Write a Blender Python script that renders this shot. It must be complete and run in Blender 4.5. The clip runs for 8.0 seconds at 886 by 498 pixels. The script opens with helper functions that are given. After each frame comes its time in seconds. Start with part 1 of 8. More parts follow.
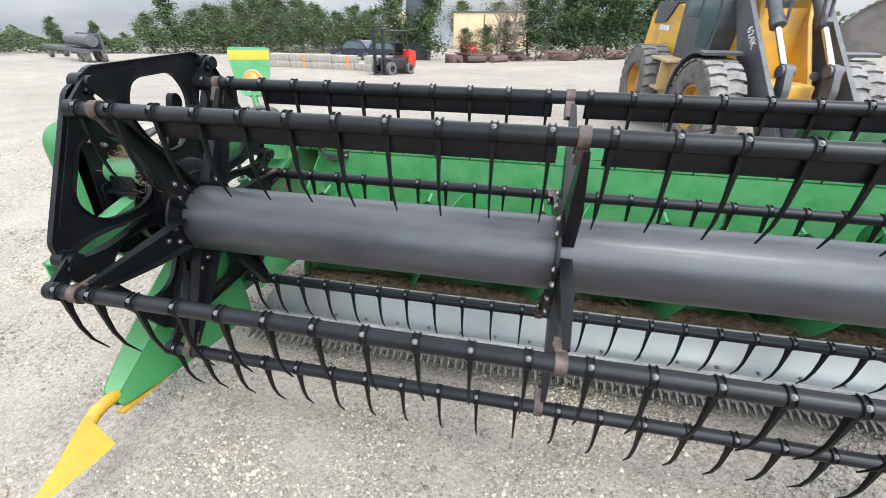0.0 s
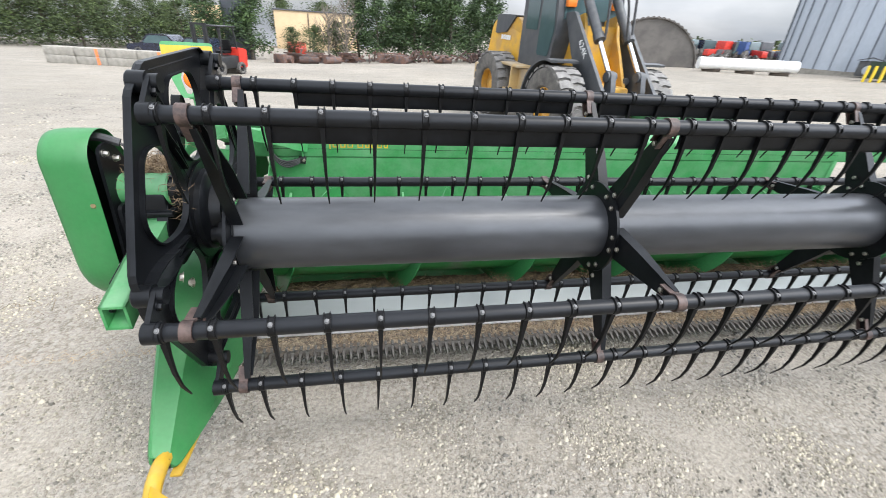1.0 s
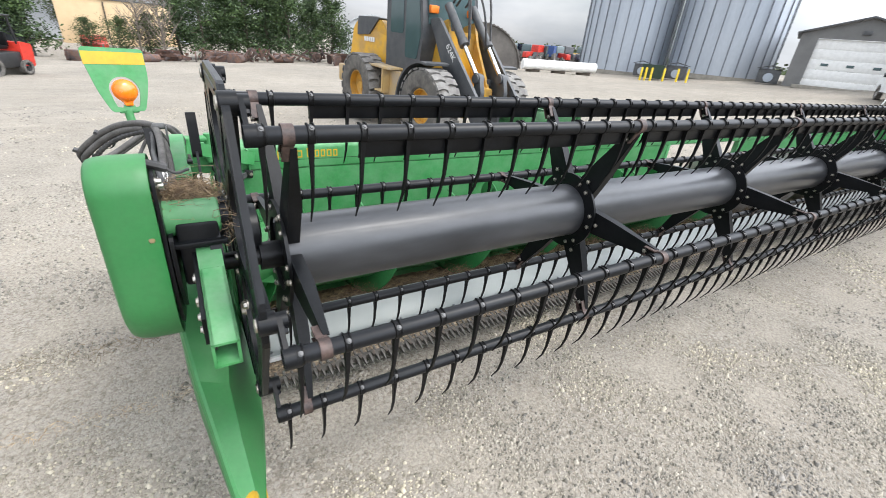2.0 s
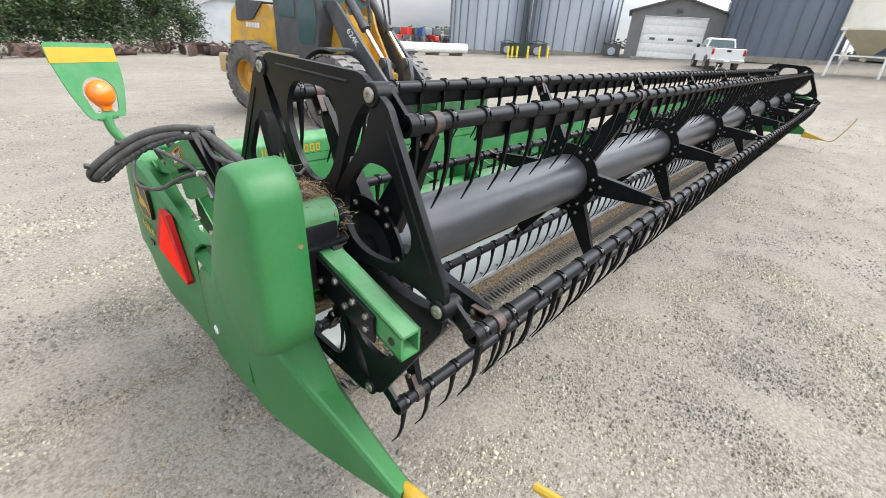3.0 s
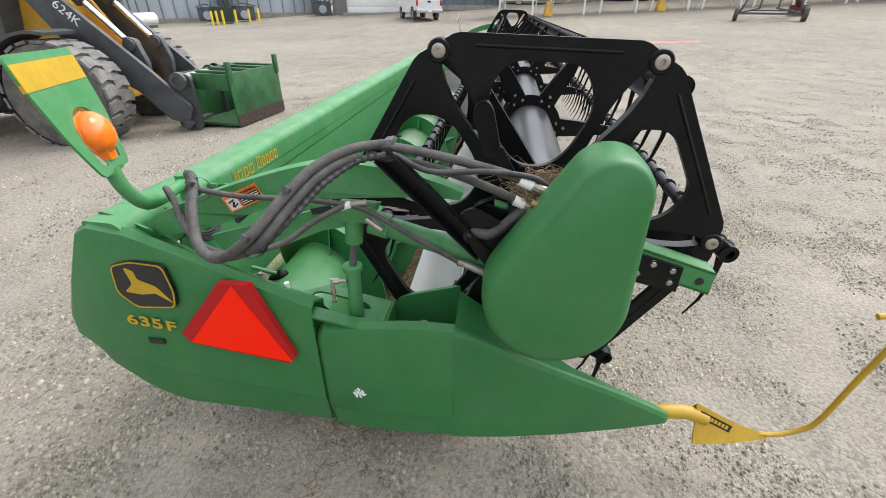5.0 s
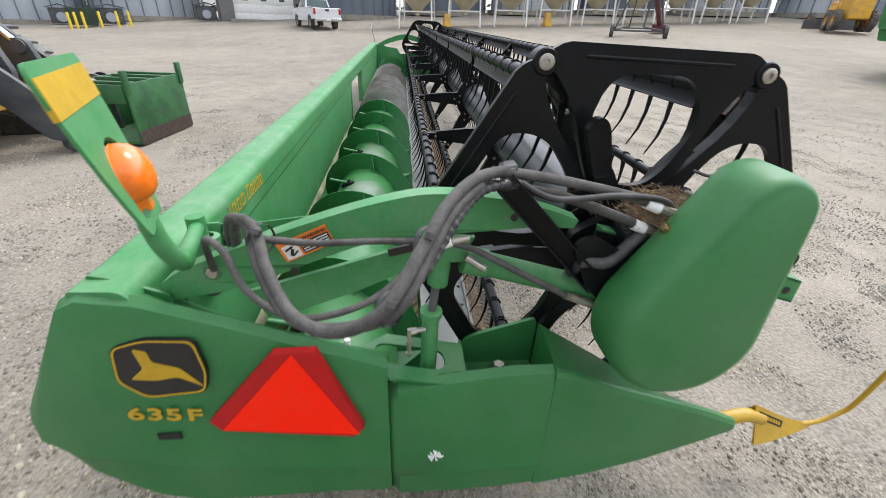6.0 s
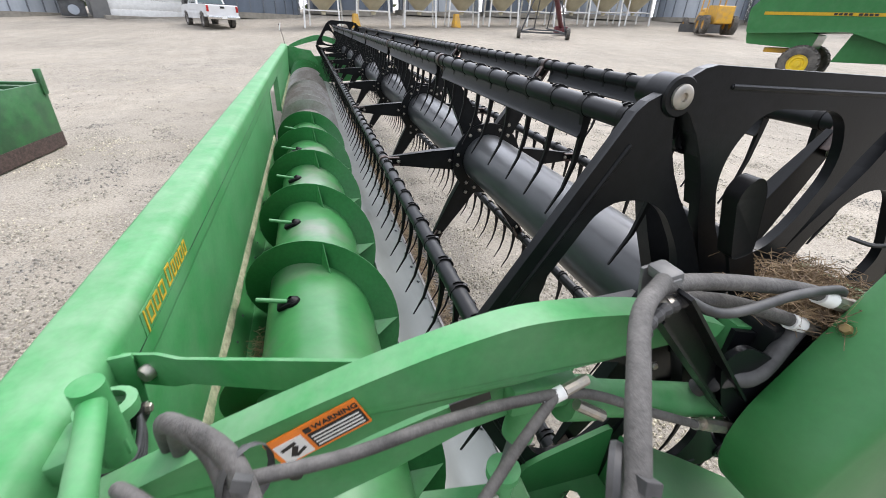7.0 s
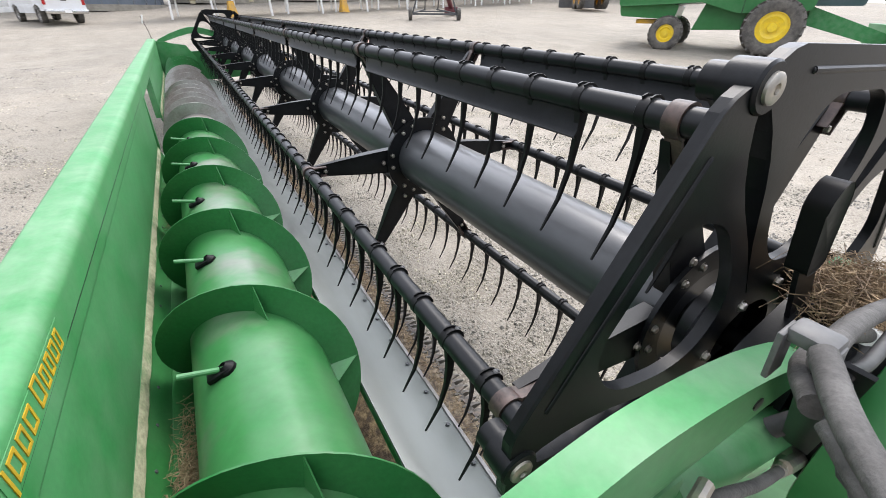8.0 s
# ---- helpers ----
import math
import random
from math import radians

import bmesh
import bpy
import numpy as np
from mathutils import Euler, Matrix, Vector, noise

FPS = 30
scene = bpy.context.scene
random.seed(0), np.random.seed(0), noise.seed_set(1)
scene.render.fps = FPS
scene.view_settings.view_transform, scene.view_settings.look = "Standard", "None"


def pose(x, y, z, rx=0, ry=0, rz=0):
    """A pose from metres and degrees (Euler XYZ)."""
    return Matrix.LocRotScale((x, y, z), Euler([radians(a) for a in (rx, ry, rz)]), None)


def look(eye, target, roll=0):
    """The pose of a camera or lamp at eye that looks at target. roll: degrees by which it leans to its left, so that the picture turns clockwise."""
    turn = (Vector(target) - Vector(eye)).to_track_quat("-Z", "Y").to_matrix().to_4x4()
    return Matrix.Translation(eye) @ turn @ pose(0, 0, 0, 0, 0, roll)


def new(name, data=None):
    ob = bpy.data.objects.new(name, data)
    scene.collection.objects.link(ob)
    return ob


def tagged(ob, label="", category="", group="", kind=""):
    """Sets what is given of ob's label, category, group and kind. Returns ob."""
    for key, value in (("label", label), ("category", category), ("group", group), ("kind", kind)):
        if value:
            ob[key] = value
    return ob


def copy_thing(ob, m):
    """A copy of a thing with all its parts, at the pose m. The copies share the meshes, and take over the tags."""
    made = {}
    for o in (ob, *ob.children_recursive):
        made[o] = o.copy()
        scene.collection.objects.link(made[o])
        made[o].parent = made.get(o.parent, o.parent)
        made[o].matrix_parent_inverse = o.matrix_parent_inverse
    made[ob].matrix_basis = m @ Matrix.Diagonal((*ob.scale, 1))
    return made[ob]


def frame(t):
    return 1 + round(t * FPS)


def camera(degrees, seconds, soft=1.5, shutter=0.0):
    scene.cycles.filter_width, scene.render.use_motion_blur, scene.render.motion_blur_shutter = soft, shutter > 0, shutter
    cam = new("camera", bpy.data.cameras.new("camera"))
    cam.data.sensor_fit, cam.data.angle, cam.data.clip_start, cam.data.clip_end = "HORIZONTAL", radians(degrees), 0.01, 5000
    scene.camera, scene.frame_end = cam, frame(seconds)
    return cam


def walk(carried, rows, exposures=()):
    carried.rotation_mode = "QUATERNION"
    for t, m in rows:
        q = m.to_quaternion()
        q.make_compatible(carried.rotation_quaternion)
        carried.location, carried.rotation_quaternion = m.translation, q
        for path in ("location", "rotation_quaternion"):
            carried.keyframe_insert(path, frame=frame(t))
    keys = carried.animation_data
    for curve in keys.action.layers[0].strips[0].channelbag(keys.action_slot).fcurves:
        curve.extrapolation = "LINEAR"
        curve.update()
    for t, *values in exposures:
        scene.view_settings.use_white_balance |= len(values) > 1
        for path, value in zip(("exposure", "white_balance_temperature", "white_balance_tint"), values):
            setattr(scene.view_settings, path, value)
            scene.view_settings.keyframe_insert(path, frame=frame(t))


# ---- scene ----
cam = camera(93.1, 8.0, soft=0.7, shutter=0.2)
PATH = [
    (0, (-0.071, 0.05, 1.758), (-0.443, 1.767, 0.802), 0.6),
    (0.5, (-0.531, 0.002, 1.734), (-0.58, 1.76, 0.782), 2.0),
    (1, (-0.951, -0.111, 1.743), (-0.62, 1.631, 0.818), 3.8),
    (1.5, (-1.298, -0.157, 1.757), (-0.626, 1.499, 0.858), 5.2),
    (1.7, (-1.439, -0.114, 1.757), (-0.653, 1.494, 0.866), 5.4),
    (2.8, (-2.206, 0.213, 1.735), (-0.958, 1.498, 0.847), 4.3),
    (3, (-2.296, 0.331, 1.709), (-0.984, 1.54, 0.806), 3.9),
    (3.5, (-2.467, 0.669, 1.695), (-1.016, 1.67, 0.75), 2.5),
    (4, (-2.707, 0.987, 1.655), (-1.139, 1.755, 0.68), 0.9),
    (4.5, (-2.872, 1.282, 1.68), (-1.217, 1.796, 0.68), 0.1),
    (4.7, (-2.888, 1.427, 1.688), (-1.208, 1.836, 0.684), 0.1),
    (5.8, (-2.868, 2.117, 1.675), (-1.119, 2.036, 0.709), 1.6),
    (6, (-2.72, 2.188, 1.664), (-0.972, 2.036, 0.705), 2.1),
    (6.5, (-2.38, 2.315, 1.661), (-0.646, 1.985, 0.72), 2.9),
    (7, (-2.194, 2.407, 1.667), (-0.505, 1.905, 0.722), 2.8),
    (7.5, (-1.97, 2.401, 1.661), (-0.35, 1.727, 0.702), 1.9),
    (8, (-1.896, 2.452, 1.659), (-0.374, 1.613, 0.669), 0.6),
]
walk(cam, [(t, look(eye, target, roll)) for t, eye, target, roll in PATH],
     exposures=[(0, 0.70, 6250, 10), (1.5, 0.60, 6400, 10), (3, 0.46, 6500, 10), (4.5, 0.23, 6650, 10), (6, 0.19, 6500, 11), (7, 0.46, 6450, 13), (8, 0.54, 6450, 13)])

# ---- sky, sun, exposure ----
SUN_EL, SUN_AZ = 58.0, -46.0          # elevation; azimuth counted from +x towards +y, of the place the light comes from
world = bpy.data.worlds.new("sky")
scene.world = world
world.use_nodes = True
wn, wl = world.node_tree.nodes, world.node_tree.links
wn.clear()
w_out, w_bg = wn.new("ShaderNodeOutputWorld"), wn.new("ShaderNodeBackground")
w_sky = wn.new("ShaderNodeTexSky")
w_sky.sky_type, w_sky.sun_disc = "NISHITA", False
w_sky.sun_elevation, w_sky.sun_rotation = radians(SUN_EL), radians(90 - SUN_AZ)
w_sky.air_density, w_sky.dust_density = 1.2, 2.5
w_co, w_map = wn.new("ShaderNodeTexCoord"), wn.new("ShaderNodeMapping")
w_map.inputs["Scale"].default_value = (1.0, 1.0, 3.2)
w_noise = wn.new("ShaderNodeTexNoise")
w_noise.inputs["Scale"].default_value, w_noise.inputs["Detail"].default_value = 2.2, 7.0
w_noise.inputs["Roughness"].default_value = 0.55
w_ramp = wn.new("ShaderNodeValToRGB")
w_ramp.color_ramp.elements[0].position, w_ramp.color_ramp.elements[0].color = 0.30, (0.55, 0.55, 0.55, 1)
w_ramp.color_ramp.elements[1].position, w_ramp.color_ramp.elements[1].color = 0.62, (1, 1, 1, 1)
w_noise2 = wn.new("ShaderNodeTexNoise")
w_noise2.inputs["Scale"].default_value, w_noise2.inputs["Detail"].default_value = 3.5, 5.0
w_cloud = wn.new("ShaderNodeValToRGB")
w_cloud.color_ramp.elements[0].position, w_cloud.color_ramp.elements[0].color = 0.35, (5.2, 5.6, 6.2, 1)
w_cloud.color_ramp.elements[1].position, w_cloud.color_ramp.elements[1].color = 0.65, (8.15, 8.3, 8.6, 1)
w_mix = wn.new("ShaderNodeMix")
w_mix.data_type = "RGBA"
wl.new(w_co.outputs["Generated"], w_map.inputs["Vector"])
wl.new(w_map.outputs["Vector"], w_noise.inputs["Vector"])
wl.new(w_map.outputs["Vector"], w_noise2.inputs["Vector"])
wl.new(w_noise.outputs["Fac"], w_ramp.inputs["Fac"])
wl.new(w_noise2.outputs["Fac"], w_cloud.inputs["Fac"])
wl.new(w_ramp.outputs["Color"], w_mix.inputs["Factor"])
wl.new(w_sky.outputs["Color"], w_mix.inputs["A"])
wl.new(w_cloud.outputs["Color"], w_mix.inputs["B"])
w_sep, w_up = wn.new("ShaderNodeSeparateXYZ"), wn.new("ShaderNodeMapRange")        # a cloudy dome, dimmer towards the horizon
w_up.inputs["From Min"].default_value, w_up.inputs["From Max"].default_value = 0.0, 0.5
w_up.inputs["To Min"].default_value, w_up.inputs["To Max"].default_value = 0.58, 2.15
w_lift = wn.new("ShaderNodeVectorMath")
w_lift.operation = "SCALE"
wl.new(w_co.outputs["Generated"], w_sep.inputs["Vector"])
wl.new(w_sep.outputs["Z"], w_up.inputs["Value"])
wl.new(w_mix.outputs["Result"], w_lift.inputs["Vector"])
w_dot, w_glow, w_both = wn.new("ShaderNodeVectorMath"), wn.new("ShaderNodeMapRange"), wn.new("ShaderNodeMath")      # and brighter on the side of the veiled sun
w_dot.operation, w_both.operation = "DOT_PRODUCT", "MULTIPLY"
w_dot.inputs[1].default_value = (math.cos(radians(SUN_AZ)), math.sin(radians(SUN_AZ)), 0.0)
w_glow.interpolation_type = "SMOOTHSTEP"
w_glow.inputs["From Min"].default_value, w_glow.inputs["From Max"].default_value = 0.1, 1.0
w_glow.inputs["To Min"].default_value, w_glow.inputs["To Max"].default_value = 0.82, 2.4
wl.new(w_co.outputs["Generated"], w_dot.inputs[0])
wl.new(w_dot.outputs["Value"], w_glow.inputs["Value"])
wl.new(w_up.outputs["Result"], w_both.inputs[0])
wl.new(w_glow.outputs["Result"], w_both.inputs[1])
wl.new(w_both.outputs["Value"], w_lift.inputs["Scale"])
wl.new(w_lift.outputs["Vector"], w_bg.inputs["Color"])
w_bg.inputs["Strength"].default_value = 0.121
wl.new(w_bg.outputs["Background"], w_out.inputs["Surface"])

sun = new("sun", bpy.data.lights.new("sun", "SUN"))
sun.data.energy, sun.data.angle, sun.data.color = 1.55, radians(20), (1.0, 0.96, 0.9)
_az, _el = radians(SUN_AZ), radians(SUN_EL)
sun.matrix_world = look((0, 0, 30), Vector((0, 0, 30)) - Vector((math.cos(_az) * math.cos(_el), math.sin(_az) * math.cos(_el), math.sin(_el))))

# ---- materials ----
def material(name, base, rough=0.5, metal=0.0, second=None, scale=6.0, blend=(0.4, 0.62), grain=0.12, grain_scale=60.0,
             bump=0.0, bump_scale=80.0, dust=0.0, dust_colour=(0.36, 0.33, 0.28), coat=0.0, random_value=0.0, stretch=(1, 1, 1), ior=1.5, obj=True, side=0.25, spec=0.5):
    """Paint, metal or plastic with patches of a second tone, fine grain, dust on upward faces and fine relief."""
    m = bpy.data.materials.new(name)
    m.use_nodes = True
    n, l = m.node_tree.nodes, m.node_tree.links
    b = n["Principled BSDF"]
    co = n.new("ShaderNodeTexCoord")
    mp = n.new("ShaderNodeMapping")
    mp.inputs["Scale"].default_value = stretch
    l.new(co.outputs["Object" if obj else "Generated"], mp.inputs["Vector"])
    v = mp.outputs["Vector"]

    def noise_at(s, detail=5.0, r=0.6):
        t = n.new("ShaderNodeTexNoise")
        t.inputs["Scale"].default_value, t.inputs["Detail"].default_value, t.inputs["Roughness"].default_value = s, detail, r
        l.new(v, t.inputs["Vector"])
        return t.outputs["Fac"]

    def ramp(fac, a, c0, z, c1):
        r = n.new("ShaderNodeValToRGB")
        e = r.color_ramp.elements
        e[0].position, e[0].color, e[1].position, e[1].color = a, (*c0, 1), z, (*c1, 1)
        l.new(fac, r.inputs["Fac"])
        return r.outputs["Color"]

    def mix(fac, a, c, how="MIX"):
        x = n.new("ShaderNodeMix")
        x.data_type, x.blend_type = "RGBA", how
        for k, val in (("Factor", fac), ("A", a), ("B", c)):
            if hasattr(val, "links") or hasattr(val, "is_linked"):
                l.new(val, x.inputs[k])
            elif k == "Factor":
                x.inputs[k].default_value = val
            else:
                x.inputs[k].default_value = (*val, 1)
        return x.outputs["Result"]

    second = second or tuple(0.72 * c for c in base)
    patches = ramp(noise_at(scale), blend[0], (0, 0, 0), blend[1], (1, 1, 1))
    col = mix(patches, base, second)
    g = ramp(noise_at(grain_scale, 3.0), 0.3, (1 - grain,) * 3, 0.7, (1 + grain,) * 3)
    col = mix(1.0, col, g, "MULTIPLY")
    if random_value:
        info = n.new("ShaderNodeObjectInfo")
        col = mix(1.0, col, ramp(info.outputs["Random"], 0.0, (1 - random_value,) * 3, 1.0, (1 + random_value,) * 3), "MULTIPLY")
    rough_out = None
    if dust:
        geo, sep = n.new("ShaderNodeNewGeometry"), n.new("ShaderNodeSeparateXYZ")
        l.new(geo.outputs["Normal"], sep.inputs["Vector"])
        up = ramp(sep.outputs["Z"], 0.0, (side, side, side), 0.9, (1, 1, 1))
        spots = ramp(noise_at(scale * 2.3, 6.0), 0.35, (0, 0, 0), 0.75, (dust, dust, dust))
        d = mix(1.0, spots, up, "MULTIPLY")
        col = mix(d, col, dust_colour)
        rough_out = mix(d, (rough,) * 3, (0.85,) * 3)
    l.new(col, b.inputs["Base Color"])
    if rough_out is None:
        rough_out = ramp(noise_at(scale * 3), 0.3, (max(0.05, rough - 0.08),) * 3, 0.7, (min(1, rough + 0.08),) * 3)
    l.new(rough_out, b.inputs["Roughness"])
    b.inputs["Metallic"].default_value = metal
    b.inputs["IOR"].default_value = ior
    b.inputs["Specular IOR Level"].default_value = spec
    if coat:
        b.inputs["Coat Weight"].default_value = coat
    if bump:
        bp = n.new("ShaderNodeBump")
        bp.inputs["Strength"].default_value, bp.inputs["Distance"].default_value = bump, 0.01
        l.new(noise_at(bump_scale, 4.0), bp.inputs["Height"])
        l.new(bp.outputs["Normal"], b.inputs["Normal"])
    return m


GREEN = material("green_paint", (0.031, 0.200, 0.054), 0.50, second=(0.046, 0.235, 0.074), scale=3.0, grain=0.08, dust=0.38, dust_colour=(0.35, 0.41, 0.33), coat=0.04, spec=0.35, bump=0.02, bump_scale=240, side=0.48)
GREEN_PLASTIC = material("green_plastic", (0.019, 0.143, 0.036), 0.42, second=(0.027, 0.165, 0.045), scale=2.2, grain=0.06, dust=0.20, dust_colour=(0.19, 0.245, 0.16), spec=0.4, side=0.55, bump=0.03, bump_scale=350)
GREEN_INNER = material("green_worn_paint", (0.024, 0.168, 0.042), 0.30, second=(0.036, 0.195, 0.056), scale=1.6, grain=0.08, dust=0.22, dust_colour=(0.32, 0.40, 0.30), side=0.15, coat=0.15, spec=0.4)
# the worn green again, darkened in colour because the flights' faces lie in shade
FLIGHT_SHADED = material("shaded_green_flight_paint", (0.018, 0.140, 0.036), 0.34, second=(0.028, 0.165, 0.048), scale=2.4, grain=0.12, dust=0.15, dust_colour=(0.30, 0.36, 0.26), side=0.2, spec=0.35)
AUGER_PAINT = material("rubbed_green_auger_paint", (0.028, 0.172, 0.044), 0.30, second=(0.135, 0.165, 0.120), scale=2.1, blend=(0.53, 0.67), grain=0.10, grain_scale=30, dust=0.18, dust_colour=(0.32, 0.40, 0.30), side=0.15, spec=0.4, stretch=(1.0, 0.7, 0.7))
BLACK = material("black_paint", (0.0034, 0.0038, 0.0045), 0.33, second=(0.0070, 0.0077, 0.0090), scale=5.0, grain=0.25, dust=0.11, dust_colour=(0.046, 0.050, 0.054), ior=1.29, bump=0.03, bump_scale=200)
TUBE = material("worn_dark_steel_tube", (0.014, 0.015, 0.017), 0.31, metal=0.1, second=(0.036, 0.038, 0.042), scale=1.6, blend=(0.40, 0.64), grain=0.30, grain_scale=16, dust=0.40, dust_colour=(0.165, 0.17, 0.175), stretch=(0.28, 1, 1), coat=0.08)
BAT = material("black_bat_tube", (0.0042, 0.0048, 0.006), 0.38, second=(0.0085, 0.0095, 0.0115), scale=5.0, grain=0.14, dust=0.06, dust_colour=(0.07, 0.074, 0.08), stretch=(0.5, 1, 1), ior=1.35)
PLASTIC = material("black_plastic", (0.0045, 0.0045, 0.005), 0.5, scale=9.0, grain=0.10, ior=1.28)
BOLT = material("zinc_bolt", (0.36, 0.345, 0.315), 0.40, metal=0.85, second=(0.40, 0.36, 0.30), scale=30)
WORN = material("worn_brown_strap", (0.030, 0.018, 0.015), 0.55, second=(0.070, 0.044, 0.036), scale=30, grain=0.2)
FLOOR_STEEL = material("bare_floor_sheet", (0.215, 0.23, 0.22), 0.42, metal=0.62, second=(0.185, 0.198, 0.188), scale=3.0, grain=0.06, grain_scale=12, stretch=(0.4, 1.4, 1))
SILVER = material("bare_worn_steel", (0.40, 0.39, 0.38), 0.42, metal=0.6, second=(0.30, 0.28, 0.26), scale=5, grain=0.12)
BRASS = material("dull_brass_bolt", (0.34, 0.25, 0.10), 0.45, metal=0.6, second=(0.2, 0.15, 0.08), scale=30)
ALLOY = material("dull_cast_alloy", (0.12, 0.12, 0.119), 0.55, metal=0.3, second=(0.12, 0.12, 0.12), scale=20, grain=0.2)
KNIFE = material("grimy_knife_steel", (0.125, 0.117, 0.105), 0.6, metal=0.15, second=(0.07, 0.062, 0.052), scale=30, blend=(0.36, 0.58), grain=0.3, grain_scale=120)
KNIFE_DARK = material("dark_knife_steel", (0.060, 0.055, 0.050), 0.5, metal=0.3, second=(0.13, 0.10, 0.075), scale=26, grain=0.3, grain_scale=120)
STRAW_PALE = material("pale_chopped_straw", (0.42, 0.32, 0.20), 0.8, second=(0.24, 0.16, 0.09), scale=40, grain=0.3)
GRIME = material("rusty_chaff_strip", (0.105, 0.080, 0.056), 0.85, second=(0.27, 0.215, 0.145), scale=30, blend=(0.46, 0.64), grain=0.35, grain_scale=120, bump=0.5, bump_scale=60)
BOX_GREEN = material("scuffed_dark_green_paint", (0.018, 0.115, 0.030), 0.5, second=(0.010, 0.065, 0.020), scale=4.0, grain=0.12, dust=0.2)
CHAFF_TAN = material("dried_chaff", (0.36, 0.36, 0.23), 0.85, second=(0.14, 0.22, 0.10), scale=7.0, blend=(0.45, 0.7), grain=0.25, grain_scale=60)
YELLOW = material("yellow_plastic", (0.47, 0.288, 0.010), 0.45, second=(0.41, 0.25, 0.018), scale=8, grain=0.07, dust=0.15)
DECAL_YELLOW = material("yellow_sticker", (0.50, 0.315, 0.016), 0.4, scale=12, grain=0.06, second=(0.44, 0.275, 0.020), spec=0.3)
RED = material("red_reflector", (1.0, 0.022, 0.006), 0.6, second=(0.97, 0.028, 0.008), scale=10, grain=0.03, spec=0.06)
DARK_RED = material("dark_red_border", (0.46, 0.014, 0.014), 0.5, second=(0.40, 0.016, 0.016), scale=10, grain=0.04, spec=0.15)
ORANGE = material("orange_lens", (0.95, 0.20, 0.008), 0.22, second=(0.85, 0.16, 0.006), scale=16, grain=0.05, coat=0.5)
ORANGE_STICKER = material("orange_sticker", (0.85, 0.22, 0.02), 0.5, scale=14, grain=0.04)
HOSE = material("dusty_hose", (0.036, 0.034, 0.032), 0.75, second=(0.095, 0.090, 0.085), scale=14, blend=(0.35, 0.7), grain=0.25, grain_scale=160, dust=0.40, dust_colour=(0.19, 0.18, 0.17), bump=0.25, bump_scale=140)
HOSE_BLACK = material("black_hose", (0.018, 0.018, 0.019), 0.55, second=(0.05, 0.05, 0.05), scale=14, grain=0.2, dust=0.3, dust_colour=(0.16, 0.155, 0.15))
WHITE = material("white_paint", (0.80, 0.80, 0.78), 0.5, second=(0.72, 0.72, 0.70), scale=4, grain=0.04, dust=0.1)
# for stickers and print, and as painted shade inside holes and slots
STICKER_HOLE_BLACK = material("black_sticker_and_hole", (0.012, 0.012, 0.012), 0.4, scale=12, grain=0.05)
OLD_CHAFF = material("old_brown_chaff", (0.060, 0.042, 0.026), 0.9, second=(0.22, 0.16, 0.085), scale=24, blend=(0.42, 0.66), grain=0.4, bump=0.6, bump_scale=70)
STRAW = material("dry_straw", (0.30, 0.215, 0.125), 0.8, second=(0.12, 0.080, 0.050), scale=40, grain=0.3, random_value=0.25)
RUBBER = material("dusty_tyre_rubber", (0.062, 0.058, 0.053), 0.8, second=(0.125, 0.115, 0.102), scale=5, grain=0.22, dust=0.55, dust_colour=(0.24, 0.225, 0.20), bump=0.1)
TREAD = material("dusty_tyre_tread", (0.115, 0.110, 0.104), 0.85, second=(0.19, 0.183, 0.172), scale=6, grain=0.25, dust=0.4, dust_colour=(0.30, 0.285, 0.26))
LOADER_YELLOW = material("dull_yellow_paint", (0.66, 0.36, 0.020), 0.5, second=(0.48, 0.28, 0.07), scale=3, grain=0.08, dust=0.35)
LOADER_DUSTY = material("dust_caked_yellow_paint", (0.46, 0.31, 0.12), 0.7, second=(0.36, 0.29, 0.20), scale=2.5, grain=0.12, dust=0.5, dust_colour=(0.34, 0.30, 0.24))
RIM_YELLOW = material("yellow_rim", (0.58, 0.30, 0.03), 0.5, second=(0.42, 0.24, 0.05), scale=6, grain=0.1, dust=0.25)
LOADER_GREY = material("dark_grey_paint", (0.042, 0.046, 0.052), 0.5, second=(0.065, 0.068, 0.072), scale=4, grain=0.1, dust=0.3, dust_colour=(0.22, 0.21, 0.19))
COMBINE_YELLOW = material("bright_yellow_rim", (0.80, 0.58, 0.015), 0.45, second=(0.7, 0.5, 0.03), scale=6, grain=0.06, dust=0.15)
CHROME = material("chromed_rod", (0.75, 0.75, 0.75), 0.15, metal=1.0, scale=20, grain=0.04)
GLASS = material("dark_cab_glass", (0.05, 0.085, 0.09), 0.08, second=(0.06, 0.10, 0.105), scale=2, grain=0.02, coat=0.6)
CONCRETE = material("concrete", (0.30, 0.28, 0.24), 0.85, second=(0.22, 0.205, 0.175), scale=3, grain=0.12, grain_scale=40, bump=0.2, bump_scale=50)
SAFETY_ORANGE = material("sprayed_orange", (0.85, 0.18, 0.03), 0.7, second=(0.7, 0.22, 0.08), scale=20)
TAN = material("tan_block_wall", (0.56, 0.42, 0.25), 0.8, second=(0.50, 0.37, 0.22), scale=0.6, grain=0.06, grain_scale=20)
GALV = material("galvanised_steel", (0.44, 0.48, 0.53), 0.42, metal=0.35, second=(0.36, 0.40, 0.455), scale=0.35, grain=0.05, grain_scale=8, stretch=(1, 1, 0.25))
GALV_DARK = material("weathered_galvanised_steel", (0.150, 0.180, 0.225), 0.5, metal=0.35, second=(0.12, 0.145, 0.185), scale=0.4, grain=0.05, grain_scale=8, stretch=(1, 1, 0.25))
